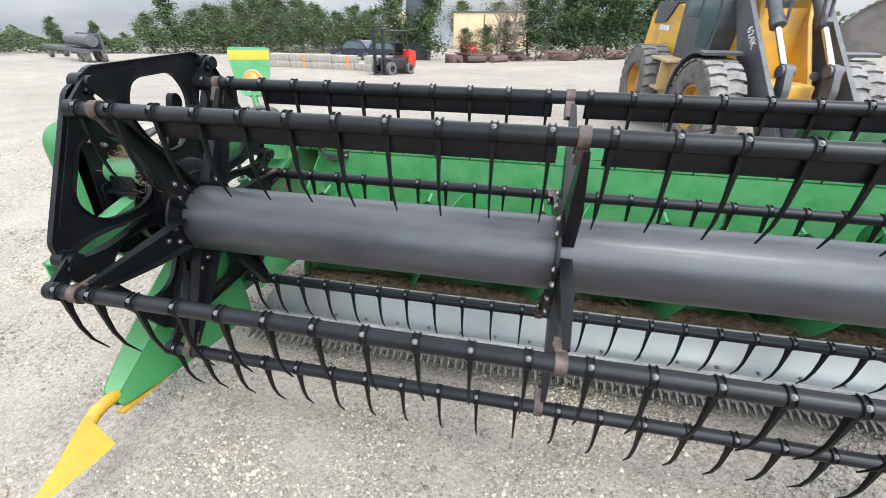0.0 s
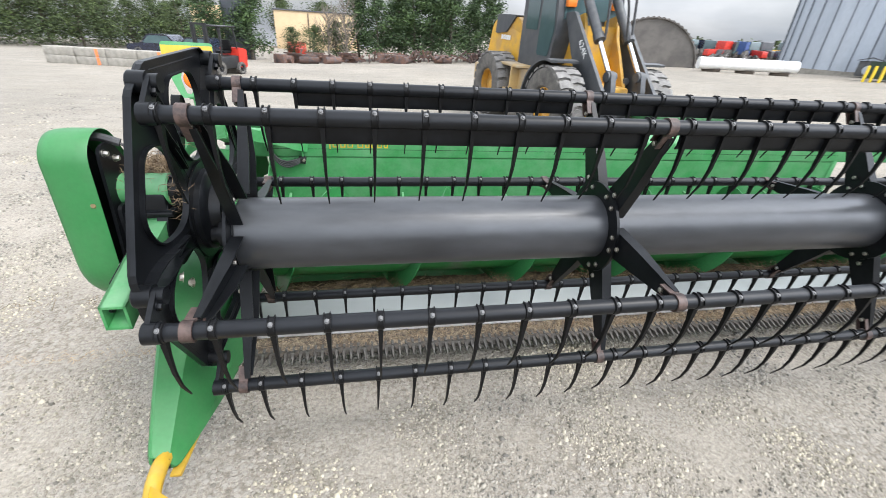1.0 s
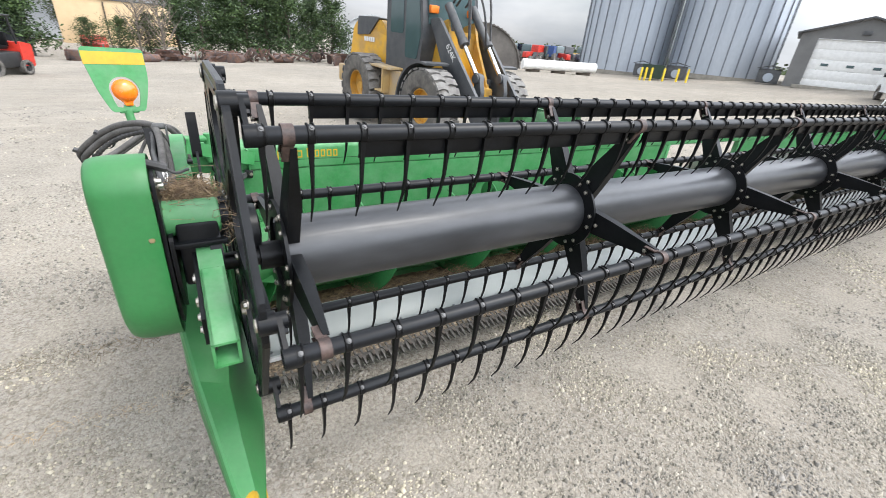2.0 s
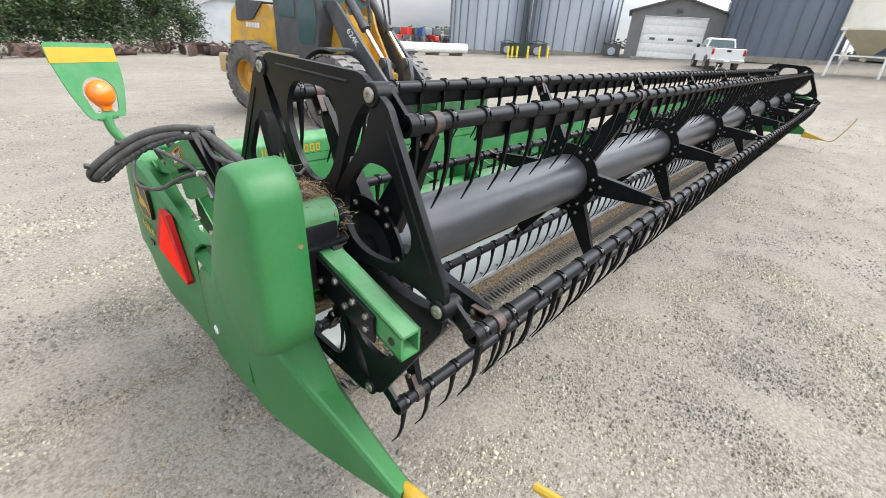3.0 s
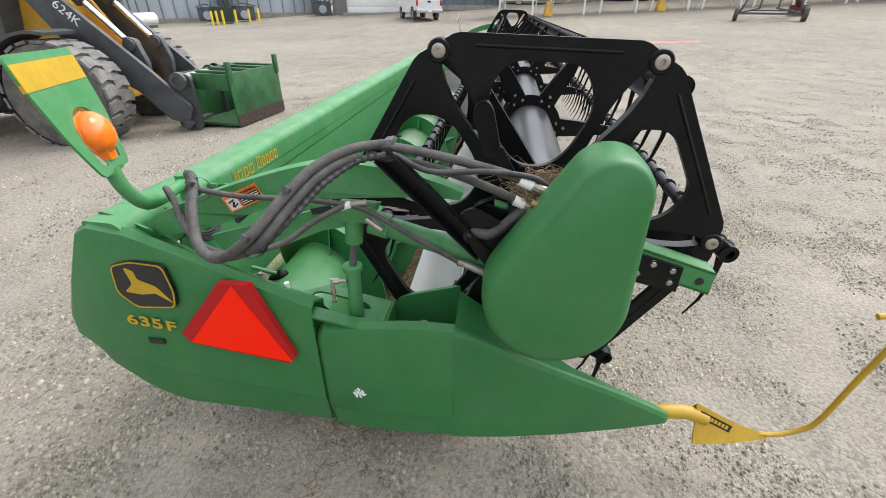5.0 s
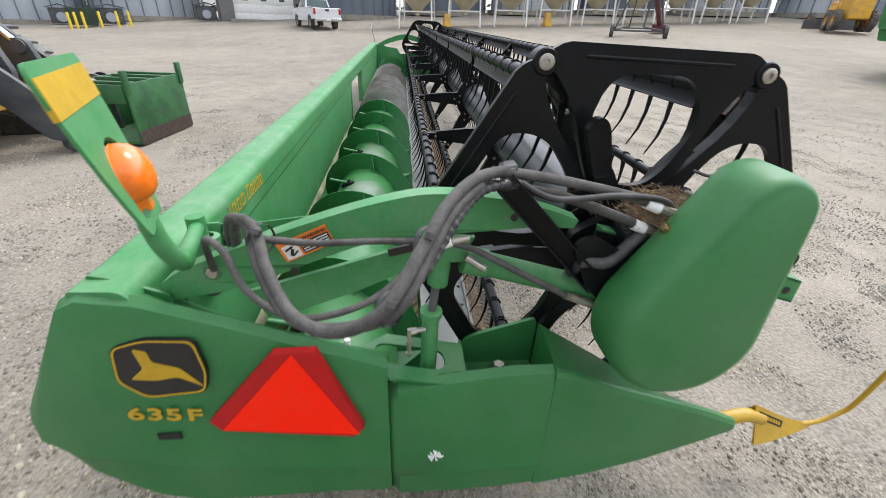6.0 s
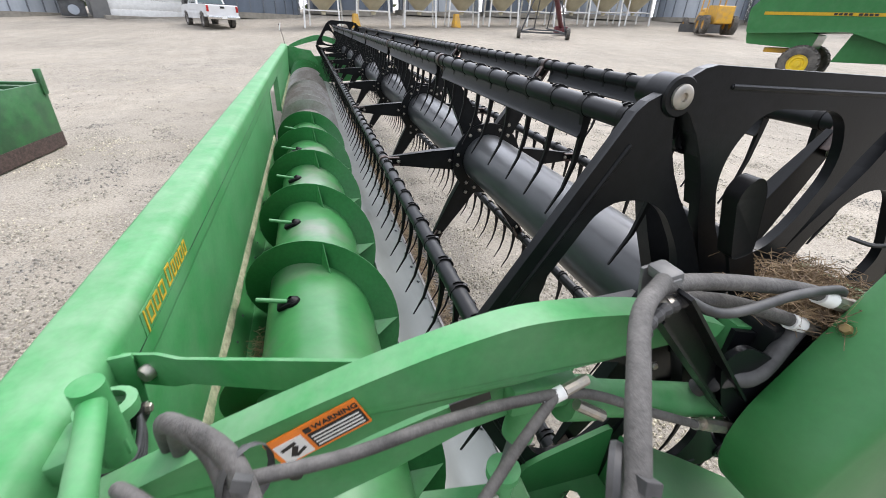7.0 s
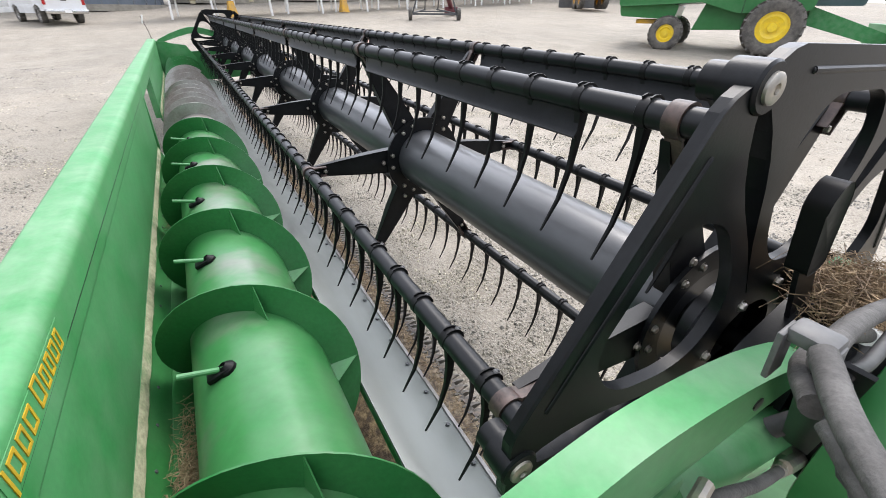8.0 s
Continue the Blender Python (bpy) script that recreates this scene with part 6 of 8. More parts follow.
make_straw("straw_nest", (-1.730, 1.545, 1.228), (0.034, 0.036, 0.017), 2600, 0.075, 3, thick=0.75, label="tangled dry straw nest lodged on the reel drive")
make_straw("loose_twigs", (-1.73, 1.60, 1.255), (0.03, 0.07, 0.02), 14, 0.15, 14, thick=0.8, curl=0.12, label="long pale stalks sticking out of the nest")
make_straw("straw_nest", (-1.635, 1.455, 1.175), (0.010, 0.022, 0.030), 130, 0.060, 4, label="straw caught behind the reel end plate")
make_straw("straw_in_trough", (-0.88, 2.785, 0.292), (0.17, 0.036, 0.018), 1500, 0.085, 5, thick=1.3, mat=STRAW_PALE, label="dry straw lying in the auger trough")
make_straw("straw_in_trough", (1.2, 2.265, 0.212), (1.5, 0.045, 0.014), 7000, 0.08, 7, label="dry chaff lying under the auger", mat=OLD_CHAFF)
make_straw("straw_in_trough", (1.7, 2.835, 0.33), (0.35, 0.02, 0.02), 350, 0.06, 8, label="dry chaff lying in the auger trough")
make_straw("chaff_on_knife", (1.4, 1.815, 0.176), (1.9, 0.025, 0.004), 5200, 0.035, 9, mat=STRAW_PALE, label="chaff strewn along the knife bar")


def make_far_end():
    """The header's other end: hood, arm and divider as they stand beyond the reel."""
    bm = B()
    rows = [(3.30, 9.80, 9.70, 0.60, 0.66, 0.66), (3.05, 9.86, 9.62, 0.325, 1.055, 1.045), (2.70, 9.86, 9.62, 0.225, 1.010, 1.02), (2.29, 9.86, 9.62, 0.205, 0.812, 0.82),
            (1.76, 9.86, 9.62, 0.22, 0.79, 0.85), (1.35, 9.82, 9.60, 0.255, 0.615, 0.65), (0.97, 9.75, 9.585, 0.292, 0.40, 0.41)]
    loft(bm, [[(xi, y, zb + 0.02), (xo - 0.05, y, zb), (xo, y, zb + 0.03), (xo, y, zs - 0.03), (xo - 0.03, y, zs), (xi, y, zt)] for y, xo, xi, zb, zs, zt in rows])
    part("far_hood", bm, GREEN_PLASTIC, HEADER)
    bm = B()
    top = [(2.850, 1.055), (2.612, 1.168), (2.410, 1.240), (2.257, 1.282), (2.147, 1.295), (1.985, 1.280), (1.827, 1.240), (1.30, 1.078), (1.022, 0.992)]
    bot = [(1.022, 0.90), (1.30, 0.99), (1.74, 1.085), (1.88, 1.13), (2.06, 1.172), (2.23, 1.165), (2.41, 1.12), (2.70, 1.03), (2.85, 1.0)]
    prism(bm, [top + bot], "x", 9.66, 9.73)
    part("far_lift_arm", bm, GREEN, HEADER)
    bm = B()
    prism(bm, [[(2.89, 0.43), (2.89, 1.03), (2.35, 0.95), (2.2, 0.70), (2.2, 0.30), (2.6, 0.24)]], "x", X1 - 0.01, X1)
    part("far_end_sheet", bm, GREEN, HEADER)
    bm = B()
    prism(bm, [[(2.89, 0.43), (2.89, 0.86), (2.60, 0.66), (2.2, 0.50), (1.95, 0.46), (1.95, 0.30), (2.6, 0.24)]], "x", X0 - 0.005, X0 + 0.003)
    part("near_end_sheet", bm, GREEN, HEADER)
    d = thing("crop_divider", "yellow divider point at the far end with bent rod", "crop divider", pose(0.036, 0, 0, 0, 0, 1.03))
    bm = B()
    loft(bm, [[(9.62, 0.99, 0.25), (9.74, 0.99, 0.25), (9.72, 0.99, 0.38), (9.64, 0.99, 0.38)], [(9.67, 0.60, 0.235), (9.69, 0.60, 0.235), (9.685, 0.60, 0.26), (9.675, 0.60, 0.26)]])
    part("shoe", bm, YELLOW, d)
    bm = B()
    sweep(bm, spline([(9.68, 0.62, 0.245), (9.68, 0.45, 0.27), (9.68, 0.30, 0.58), (9.68, 0.245, 0.75)], 5), 0.0095, 8)
    part("rod", bm, YELLOW, d)
    w = thing("wire_flag", "thin wire with a small orange and white tag", "marker wire", pose(0.036, 0, 0, 0, 0, 1.03))
    bm = B()
    sweep(bm, [(9.70, 2.93, 1.02), (9.72, 2.96, 1.22), (9.76, 3.03, 1.50)], 0.006, 6)
    part("wire", bm, WORN, w)
    bm = B()
    box(bm, (9.752, 3.01, 1.44), (0.02, 0.02, 0.16), (10, 8, 0))
    part("tag", bm, WHITE, w)


make_far_end()


# ---- wheel loader ----
def tyre(parent, name, x, y, z, r, w, rim_r, rim_mat, lugs=26, lug_h=0.035, lug="block", axis=(1, 0, 0), hub_side=-1, dish=0.12):
    """A tyre with tread blocks and its dished rim; the axle runs along axis."""
    m = Matrix.Translation((x, y, z)) @ Vector(axis).to_track_quat("Z", "Y").to_matrix().to_4x4()
    bm = B()
    h = w / 2
    lathe(bm, [(rim_r, -h * 0.80), (rim_r * 1.10, -h * 0.95), (r * 0.82, -h * 1.03), (r - lug_h * 1.8, -h * 0.98), (r - lug_h, -h * 0.86), (r - lug_h * 0.8, 0), (r - lug_h, h * 0.86), (r - lug_h * 1.8, h * 0.98), (r * 0.82, h * 1.03), (rim_r * 1.10, h * 0.95), (rim_r, h * 0.80)], (0, 0, 0), (0, 0, 1), 48)
    tm = B()
    for i in range(lugs):
        a = 2 * math.pi * i / lugs
        for s in (-1, 1):
            if lug == "block":
                q = pose(0, 0, 0, 0, 0, math.degrees(a) + (180 / lugs if s > 0 else 0)) @ pose(r - lug_h * 0.5, 0, s * h * 0.46, 0, 0, 0)
                w2, l2, k = 2 * math.pi * r / lugs * 0.43, h * 0.52, lug_h * 0.55
                out = [(-w2, -l2), (w2 * 0.62, -l2), (w2 * 1.04, -l2 * 0.1), (w2 * 0.62, l2), (-w2, l2), (-w2 * 0.62, -l2 * 0.1)]
                vs = [[tm.verts.new(q @ Vector((x, u, v * s))) for u, v in out] for x in (-k, k)]
                tm.faces.new(vs[1])
                for j in range(6):
                    tm.faces.new((vs[0][j], vs[0][(j + 1) % 6], vs[1][(j + 1) % 6], vs[1][j]))
            else:
                q = pose(0, 0, 0, 0, 0, math.degrees(a) + (180 / lugs if s > 0 else 0)) @ pose(r - lug_h * 0.6, 0, s * h * 0.48, 0, 0, 0) @ pose(0, 0, 0, s * 42, 0, 0)
                bmesh.ops.create_cube(tm, size=1.0, matrix=q @ Matrix.Diagonal((lug_h * 1.6, r * 0.075, h * 1.25, 1)))
    bmesh.ops.transform(tm, matrix=m, verts=tm.verts)
    bmesh.ops.transform(bm, matrix=m, verts=bm.verts)
    t = part(name, bm, RUBBER, parent)
    tagged(part("tread", tm, TREAD if lug == "block" and lug_h > 0.03 else RUBBER, t), kind="stuff")
    bm = B()
    s = hub_side
    lathe(bm, [(rim_r, -h * 0.78), (rim_r * 0.96, -h * 0.80), (rim_r * 0.95, 0), (rim_r * 0.95, h * 0.80), (rim_r, h * 0.78)], (0, 0, 0), (0, 0, 1), 36)
    d = s * (h * 0.80 - dish)
    lathe(bm, [(rim_r * 0.95, d), (rim_r * 0.70, d + s * 0.015), (rim_r * 0.55, d - s * 0.03), (rim_r * 0.30, d - s * 0.03), (rim_r * 0.28, d + s * 0.05), (0.0, d + s * 0.055)], (0, 0, 0), (0, 0, 1), 36)
    for i in range(10):
        a = 2 * math.pi * i / 10
        bolt_head(bm, (rim_r * 0.42 * math.cos(a), rim_r * 0.42 * math.sin(a), d - s * 0.03), (0, 0, s), rim_r * 0.03, rim_r * 0.04)
    bmesh.ops.transform(bm, matrix=m, verts=bm.verts)
    part("rim", bm, rim_mat, t)
    return t


def beam(bm, p, q, w, h, up=(0, 0, 1)):
    """A square bar from p to q."""
    p, q = Vector(p), Vector(q)
    d = (q - p).normalized()
    n = d.cross(Vector(up)).normalized()
    u = n.cross(d)
    loft(bm, [[c + n * a * w / 2 + u * b * h / 2 for a, b in ((-1, -1), (1, -1), (1, 1), (-1, 1))] for c in (p, q)])
    return bm


def make_loader():
    """Articulated wheel loader; its own axes: x to the left side, y to the front, built about its middle on the ground."""
    L = thing("wheel_loader", "dusty yellow and grey wheel loader with a coupler frame", "wheel loader", LOADER_AT)
    R, W = 0.715, 0.52
    xo = 0.97
    for nm, y in (("front_tyre", 1.33), ("rear_tyre", -1.33)):
        for s in (1, -1):
            tyre(L, nm, s * xo, y, R, R, W, 0.34, RIM_YELLOW, 22, 0.034, "block", (1, 0, 0), s, 0.15)
    bm = B()
    prism(bm, [rounded([(-2.75, 0.72), (-2.80, 1.05), (-2.55, 1.95), (-2.35, 2.10), (-1.15, 2.16), (-0.75, 1.75), (-0.70, 1.30), (-0.95, 1.22), (-2.2, 1.18), (-2.3, 0.72)], 0.10, 4)], "x", -0.62, 0.62)
    bevel_all(bm, 0.05, 2, 50)
    hood_b = part("engine_hood", bm, LOADER_YELLOW, L, "yellow engine hood streaked with dust")
    bm = B()
    prism(bm, [rounded([(-2.30, 1.78), (-1.70, 1.83), (-1.25, 2.20), (-2.25, 2.20)], 0.06, 3)], "x", -0.66, 0.66)
    part("hood_top", bm, LOADER_GREY, hood_b)
    for s in (1, -1):
        bm = B()
        x = 1.0
        for i, (w, hh) in enumerate(((0.085, 0.10), (0.075, 0.10), (0.075, 0.10), (0.085, 0.10), (0.075, 0.10))):
            box(bm, (s * 0.632, s * (-1.94 + 0.105 * i) if s > 0 else -1.94 + 0.42 - 0.105 * i, 1.72), (0.006, w, hh))
        part("maker_bars", bm, WHITE, hood_b, "white letter bars")
    bm = B()
    prism(bm, [[(-2.2, 0.55), (-2.2, 1.22), (-0.70, 1.30), (-0.45, 1.0), (-0.30, 0.60), (-0.9, 0.45)]], "x", -0.48, 0.48)
    box(bm, (0, -2.55, 0.85), (1.9, 0.45, 0.42), bevel=0.04)
    part("rear_frame", bm, LOADER_DUSTY, L, "dust-caked lower frame")
    for s in (1, -1):
        bm = B()
        box(bm, (s * 0.86, -0.62, 1.24), (0.46, 1.15, 0.05), bevel=0.01)
        walk_plate = part("walkway", bm, LOADER_DUSTY, L)
        bm = B()
        box(bm, (s * 0.95, -0.30, 0.965), (0.30, 0.05, 0.5))
        box(bm, (s * 0.95, -0.42, 0.75), (0.34, 0.30, 0.04))
        part("step", bm, LOADER_DUSTY, walk_plate)
    bm = B()
    prism(bm, [[(-0.75, 1.30), (-0.78, 3.05), (0.42, 3.08), (0.66, 1.95), (0.50, 1.25)]], "x", -0.72, 0.72)
    bevel_all(bm, 0.03, 2, 40)
    cab = part("cab", bm, LOADER_GREY, L, "dark grey loader cab")
    for s in (1, -1):
        bm = B()
        prism(bm, [rounded([(-0.62, 1.95), (-0.62, 2.95), (-0.15, 2.96), (-0.10, 1.95)], 0.06, 3)], "x", s * 0.722, s * 0.728)
        part("window", bm, GLASS, cab)
        bm = B()
        prism(bm, [rounded([(0.0, 1.50), (-0.05, 2.95), (0.36, 2.96), (0.55, 1.98), (0.44, 1.50)], 0.06, 3)], "x", s * 0.722, s * 0.728)
        part("window", bm, GLASS, cab)
    bm = B()
    prism(bm, [[(-0.60, 2.02), (0.60, 2.02), (0.60, 2.98), (-0.60, 2.98)]], "y", 0.56, 0.64)
    bmesh.ops.transform(bm, matrix=pose(0, 0.20, 0.10, 6, 0, 0), verts=bm.verts)
    part("windscreen", bm, GLASS, cab)
    bm = B()
    box(bm, (0, -0.15, 3.14), (1.50, 1.45, 0.12), bevel=0.04)
    part("cab_roof", bm, LOADER_GREY, cab)
    for s in (1, -1):
        bm = B()
        prism(bm, [rounded([(-0.62, 0.62), (-0.62, 1.20), (0.30, 1.20), (0.36, 0.95), (0.10, 0.52), (-0.40, 0.52)], 0.05, 3)], "x", *sorted((s * 0.50, s * 0.92)))
        part("side_tank", bm, LOADER_DUSTY, L, "dust-caked tan side tank")
    # front frame tower, fenders
    bm = B()
    for s in (1, -1):
        prism(bm, [[(0.55, 0.55), (0.45, 1.25), (0.62, 2.20), (0.95, 2.30), (1.10, 1.90), (1.70, 0.95), (1.75, 0.55)]], "x", s * 0.36 - 0.03, s * 0.36 + 0.03)
    box(bm, (0, 1.15, 0.85), (0.72, 1.2, 0.55), bevel=0.04)
    box(bm, (0, 0.95, 1.55), (0.72, 0.10, 1.1))
    part("front_frame", bm, LOADER_YELLOW, L)
    for s in (1, -1):
        bm = B()
        arc = [(1.33 + 0.83 * math.cos(radians(a)), R + 0.83 * math.sin(radians(a))) for a in range(78, 196, 10)]
        arc2 = [(1.33 + 0.79 * math.cos(radians(a)), R + 0.79 * math.sin(radians(a))) for a in range(188, 77, -10)]
        prism(bm, [arc + arc2], "x", s * 0.97 - 0.30, s * 0.97 + 0.28)
        part("front_fender", bm, LOADER_GREY, L)
    # boom arms, rams, linkage, coupler
    for s in (1, -1):
        bm = B()
        prism(bm, [rounded([(0.62, 2.28), (0.92, 2.32), (1.55, 1.72), (2.30, 1.02), (2.78, 0.52), (2.70, 0.30), (2.42, 0.32), (2.05, 0.74), (1.50, 1.02), (1.18, 1.42)], 0.07, 3)], "x", s * 0.55 - 0.035, s * 0.55 + 0.035)
        arm = part("boom_arm", bm, LOADER_GREY, L, "dark grey boom arm with white model number")
        if s < 0:
            d = Vector((0, 0.68, -0.62)).normalized()
            lettering("624K", 0.17, frame_of((s * 0.55 + s * 0.037, 1.60, 1.44), (0, -0.72, 0.70), (0, 0.70, 0.72)), WHITE, arm)
        else:
            lettering("624K", 0.17, frame_of((s * 0.55 + s * 0.037, 1.22, 1.82), (0, 0.72, -0.70), (0, 0.70, 0.72)), WHITE, arm)
        bm = B()
        cyl(bm, (s * 0.42, 0.95, 1.20), (s * 0.42, 1.55, 1.22), 0.065, n=14)
        part("boom_ram", bm, LOADER_GREY, L)
        bm = B()
        cyl(bm, (s * 0.32, 0.85, 2.55), (s * 0.32, 1.45, 1.90), 0.085, n=16)
        cyl(bm, (s * 0.32, 1.38, 1.975), (s * 0.32, 1.47, 1.878), 0.10, n=16)
        ram = part("tilt_ram", bm, LOADER_GREY, L)
        bm = B()
        cyl(bm, (s * 0.32, 1.45, 1.90), (s * 0.32, 1.98, 1.33), 0.042, n=14)
        part("chromed_rod", bm, CHROME, ram)
        bm = B()
        prism(bm, [rounded([(1.90, 1.45), (2.06, 1.42), (2.16, 1.10), (2.10, 0.62), (1.95, 0.62), (1.96, 1.05)], 0.05, 3)], "x", s * 0.32 - 0.05, s * 0.32 + 0.05)
        cyl(bm, (s * 0.32 - 0.09, 1.98, 1.34), (s * 0.32 + 0.09, 1.98, 1.34), 0.085, n=14)
        part("bellcrank", bm, LOADER_GREY, L)
        bm = B()
        beam(bm, (s * 0.32, 2.06, 0.70), (s * 0.32, 2.66, 0.42), 0.07, 0.11)
        part("link", bm, LOADER_GREY, L)
        bm = B()
        prism(bm, [rounded([(2.48, 0.20), (2.50, 0.92), (2.62, 1.02), (2.80, 0.95), (2.84, 0.22), (2.70, 0.10)], 0.05, 3)], "x", s * 0.46 - 0.03, s * 0.46 + 0.03)
        part("coupler_plate", bm, LOADER_GREY, L)
    bm = B()
    cyl(bm, (-0.62, 2.68, 0.90), (0.62, 2.68, 0.90), 0.070, n=16)
    cyl(bm, (-0.62, 2.66, 0.26), (0.62, 2.66, 0.26), 0.055, n=14)
    for s in (1, -1):
        lathe(bm, [(0.12, -0.03), (0.12, 0.03), (0.06, 0.035)], (s * 0.60, 2.68, 0.90), (s, 0, 0), 16)
    part("coupler_bar", bm, LOADER_GREY, L)
    bm = B()
    cyl(bm, (-0.40, 2.68, 0.90), (0.40, 2.68, 0.90), 0.078, n=18)
    part("coupler_sleeve", bm, SILVER, L, "worn bright steel sleeve")
    bm = B()
    for s in (1, -1):
        sweep(bm, spline([(s * 0.20, 0.85, 2.60), (s * 0.22, 1.10, 2.95), (s * 0.26, 1.40, 2.75), (s * 0.28, 1.55, 2.0)], 6), 0.022, 8)
        sweep(bm, spline([(s * 0.12, 0.85, 2.55), (s * 0.14, 1.15, 2.80), (s * 0.20, 1.35, 2.5), (s * 0.24, 1.50, 1.9)], 6), 0.022, 8)
    part("boom_hose", bm, HOSE_BLACK, L)
    bm = B()
    beam(bm, (-0.50, 0.60, 2.30), (-0.50, 0.60, 2.95), 0.05, 0.05)
    box(bm, (-0.50, 0.62, 2.45), (0.20, 0.10, 0.14), bevel=0.02)
    box(bm, (0.50, 0.62, 2.45), (0.20, 0.10, 0.14), bevel=0.02)
    part("work_lamp", bm, ORANGE_STICKER, L)


def on_ground(x, y, turn=0.0, dz=0.0):
    return pose(x, y, ground_z(x, y) + dz, 0, 0, turn)


LOADER_AT = pose(3.21, 9.28, -0.10, -1.8, 0, -81 - 90)
make_loader()


def make_counterweight():
    c = thing("attachment_box", "green steel attachment box with scraped lower edge", "steel box", pose(3.98, 6.22, 0.0, 0, 0, -4))
    w, d, h = 1.30, 0.80, 0.78
    for y in (-d / 2, d / 2):
        bm = B()
        box(bm, (0, y, h / 2 + 0.02), (w, 0.03, h), bevel=0.005)
        part("side_sheet", bm, BOX_GREEN, c)
    bm = B()
    box(bm, (w / 2, 0, h / 2 + 0.02), (0.03, d - 0.06, h), bevel=0.005)
    part("end_sheet", bm, BOX_GREEN, c)
    bm = B()
    box(bm, (-w / 2, 0, h * 0.86), (0.03, d - 0.06, h * 0.3), bevel=0.005)
    part("end_sheet", bm, BOX_GREEN, c)
    bm = B()
    box(bm, (0, 0, 0.04), (w, d, 0.04))
    part("bottom", bm, BOX_GREEN, c)
    for x in (-0.45, -0.05, 0.30, w / 2 - 0.03):
        bm = B()
        box(bm, (x, 0, h), (0.07, d - 0.03, 0.05), bevel=0.005)
        part("top_bar", bm, BOX_GREEN, c)
    bm = B()
    box(bm, (0, -d / 2 - 0.018, 0.10), (w, 0.008, 0.18))
    part("scraped_edge", bm, WORN, c)
    for x, y in ((w / 2 - 0.04, -d / 2 - 0.012), (-w / 2 + 0.02, -d / 2 - 0.012)):
        bm = B()
        box(bm, (x, y, h + 0.03), (0.09, 0.05, 0.30), bevel=0.008)
        part("corner_lug", bm, BOX_GREEN, c)


make_counterweight()


# ---- combine ----
def make_combine():
    C = thing("combine_harvester", "green combine harvester with yellow wheels parked on gravel", "combine", COMBINE_AT)
    # own axes: y to the front, x to the left; right side faces the header
    for s in (1, -1):
        for k, off in enumerate((1.25, 1.85)):
            tyre(C, "drive_tyre", s * off, 0.0, 0.92, 0.92, 0.48, 0.50, COMBINE_YELLOW, 22, 0.05, "bar", (1, 0, 0), s, 0.06)
        tyre(C, "steer_tyre", s * 1.35, -3.45, 0.62, 0.62, 0.40, 0.32, COMBINE_YELLOW, 20, 0.04, "bar", (1, 0, 0), s, 0.05)
    bm = B()
    prism(bm, [rounded([(-5.4, 1.55), (-5.5, 2.35), (-4.9, 3.10), (-1.5, 3.45), (0.9, 3.45), (1.1, 2.1), (1.0, 1.45), (-1.2, 1.35), (-2.4, 1.70)], 0.10, 3)], "x", -1.42, 1.42)
    bevel_all(bm, 0.05, 2, 40)
    body = part("body", bm, GREEN_PLASTIC, C, "green combine side panels")
    bm = B()
    prism(bm, [[(-2.6, 0.75), (-2.3, 1.70), (0.6, 1.45), (0.8, 0.95), (-0.9, 0.80)]], "x", -0.95, 0.95)
    part("belly", bm, GREEN_INNER, C)
    bm = B()
    prism(bm, [rounded([(-5.35, 1.20), (-5.45, 1.60), (-4.3, 1.75), (-3.2, 1.60), (-3.3, 1.10)], 0.08, 3)], "x", -1.1, 1.1)
    part("straw_hood", bm, GREEN_INNER, C)
    bm = B()
    box(bm, (0, -3.45, 0.78), (2.4, 0.22, 0.24), bevel=0.03)
    part("steer_axle", bm, LOADER_YELLOW, C)
    bm = B()
    box(bm, (0, -4.3, 1.02), (1.7, 0.9, 0.16), bevel=0.03)
    part("rear_platform", bm, LOADER_YELLOW, C)
    bm = B()
    box(bm, (0, 0, 0.92), (2.2, 0.3, 0.35), bevel=0.03)
    part("drive_axle", bm, LOADER_YELLOW, C)
    for s in (1, -1):
        bm = B()
        box(bm, (s * 1.432, -2.2, 2.22), (0.008, 5.6, 0.10))
        stripe = part("side_stripe", bm, DECAL_YELLOW, body)
        for i in range(9):
            if i != 4:
                bm = B()
                box(bm, (s * 1.440, -1.9 - 0.13 * i, 2.22), (0.006, 0.10, 0.07))
                part("letter_bar", bm, STICKER_HOLE_BLACK, stripe)
        lettering("9600", 0.17, frame_of((s * 1.441, 0.25 if s > 0 else -0.35, 2.155), (0, -s, 0), (0, 0, 1)), STICKER_HOLE_BLACK, stripe, width=1.5)
        bm = B()
        box(bm, (s * 1.425, -1.05, 2.3), (0.012, 0.02, 1.9))
        part("panel_gap", bm, STICKER_HOLE_BLACK, body)
    bm = B()
    prism(bm, [rounded([(1.05, 1.6), (1.05, 3.5), (2.3, 3.5), (2.6, 2.6), (2.4, 1.6)], 0.08, 3)], "x", -0.85, 0.85)
    part("cab", bm, GLASS, C)
    bm = B()
    prism(bm, [[(1.0, 1.0), (1.0, 1.6), (3.4, 0.75), (3.4, 0.35)]], "x", -0.7, 0.7)
    part("feeder_house", bm, GREEN, C)
    bm = B()
    prism(bm, [[(3.35, 0.25), (3.35, 1.05), (3.6, 1.05), (4.3, 0.30), (4.3, 0.22)]], "x", -3.0, 3.0)
    part("mounted_header", bm, GREEN, C)
    bm = B()
    sweep(bm, spline([(-1.0, 0.9, 3.0), (-1.9, 0.2, 3.1), (-2.6, -3.8, 3.2)], 6), 0.18, 12)
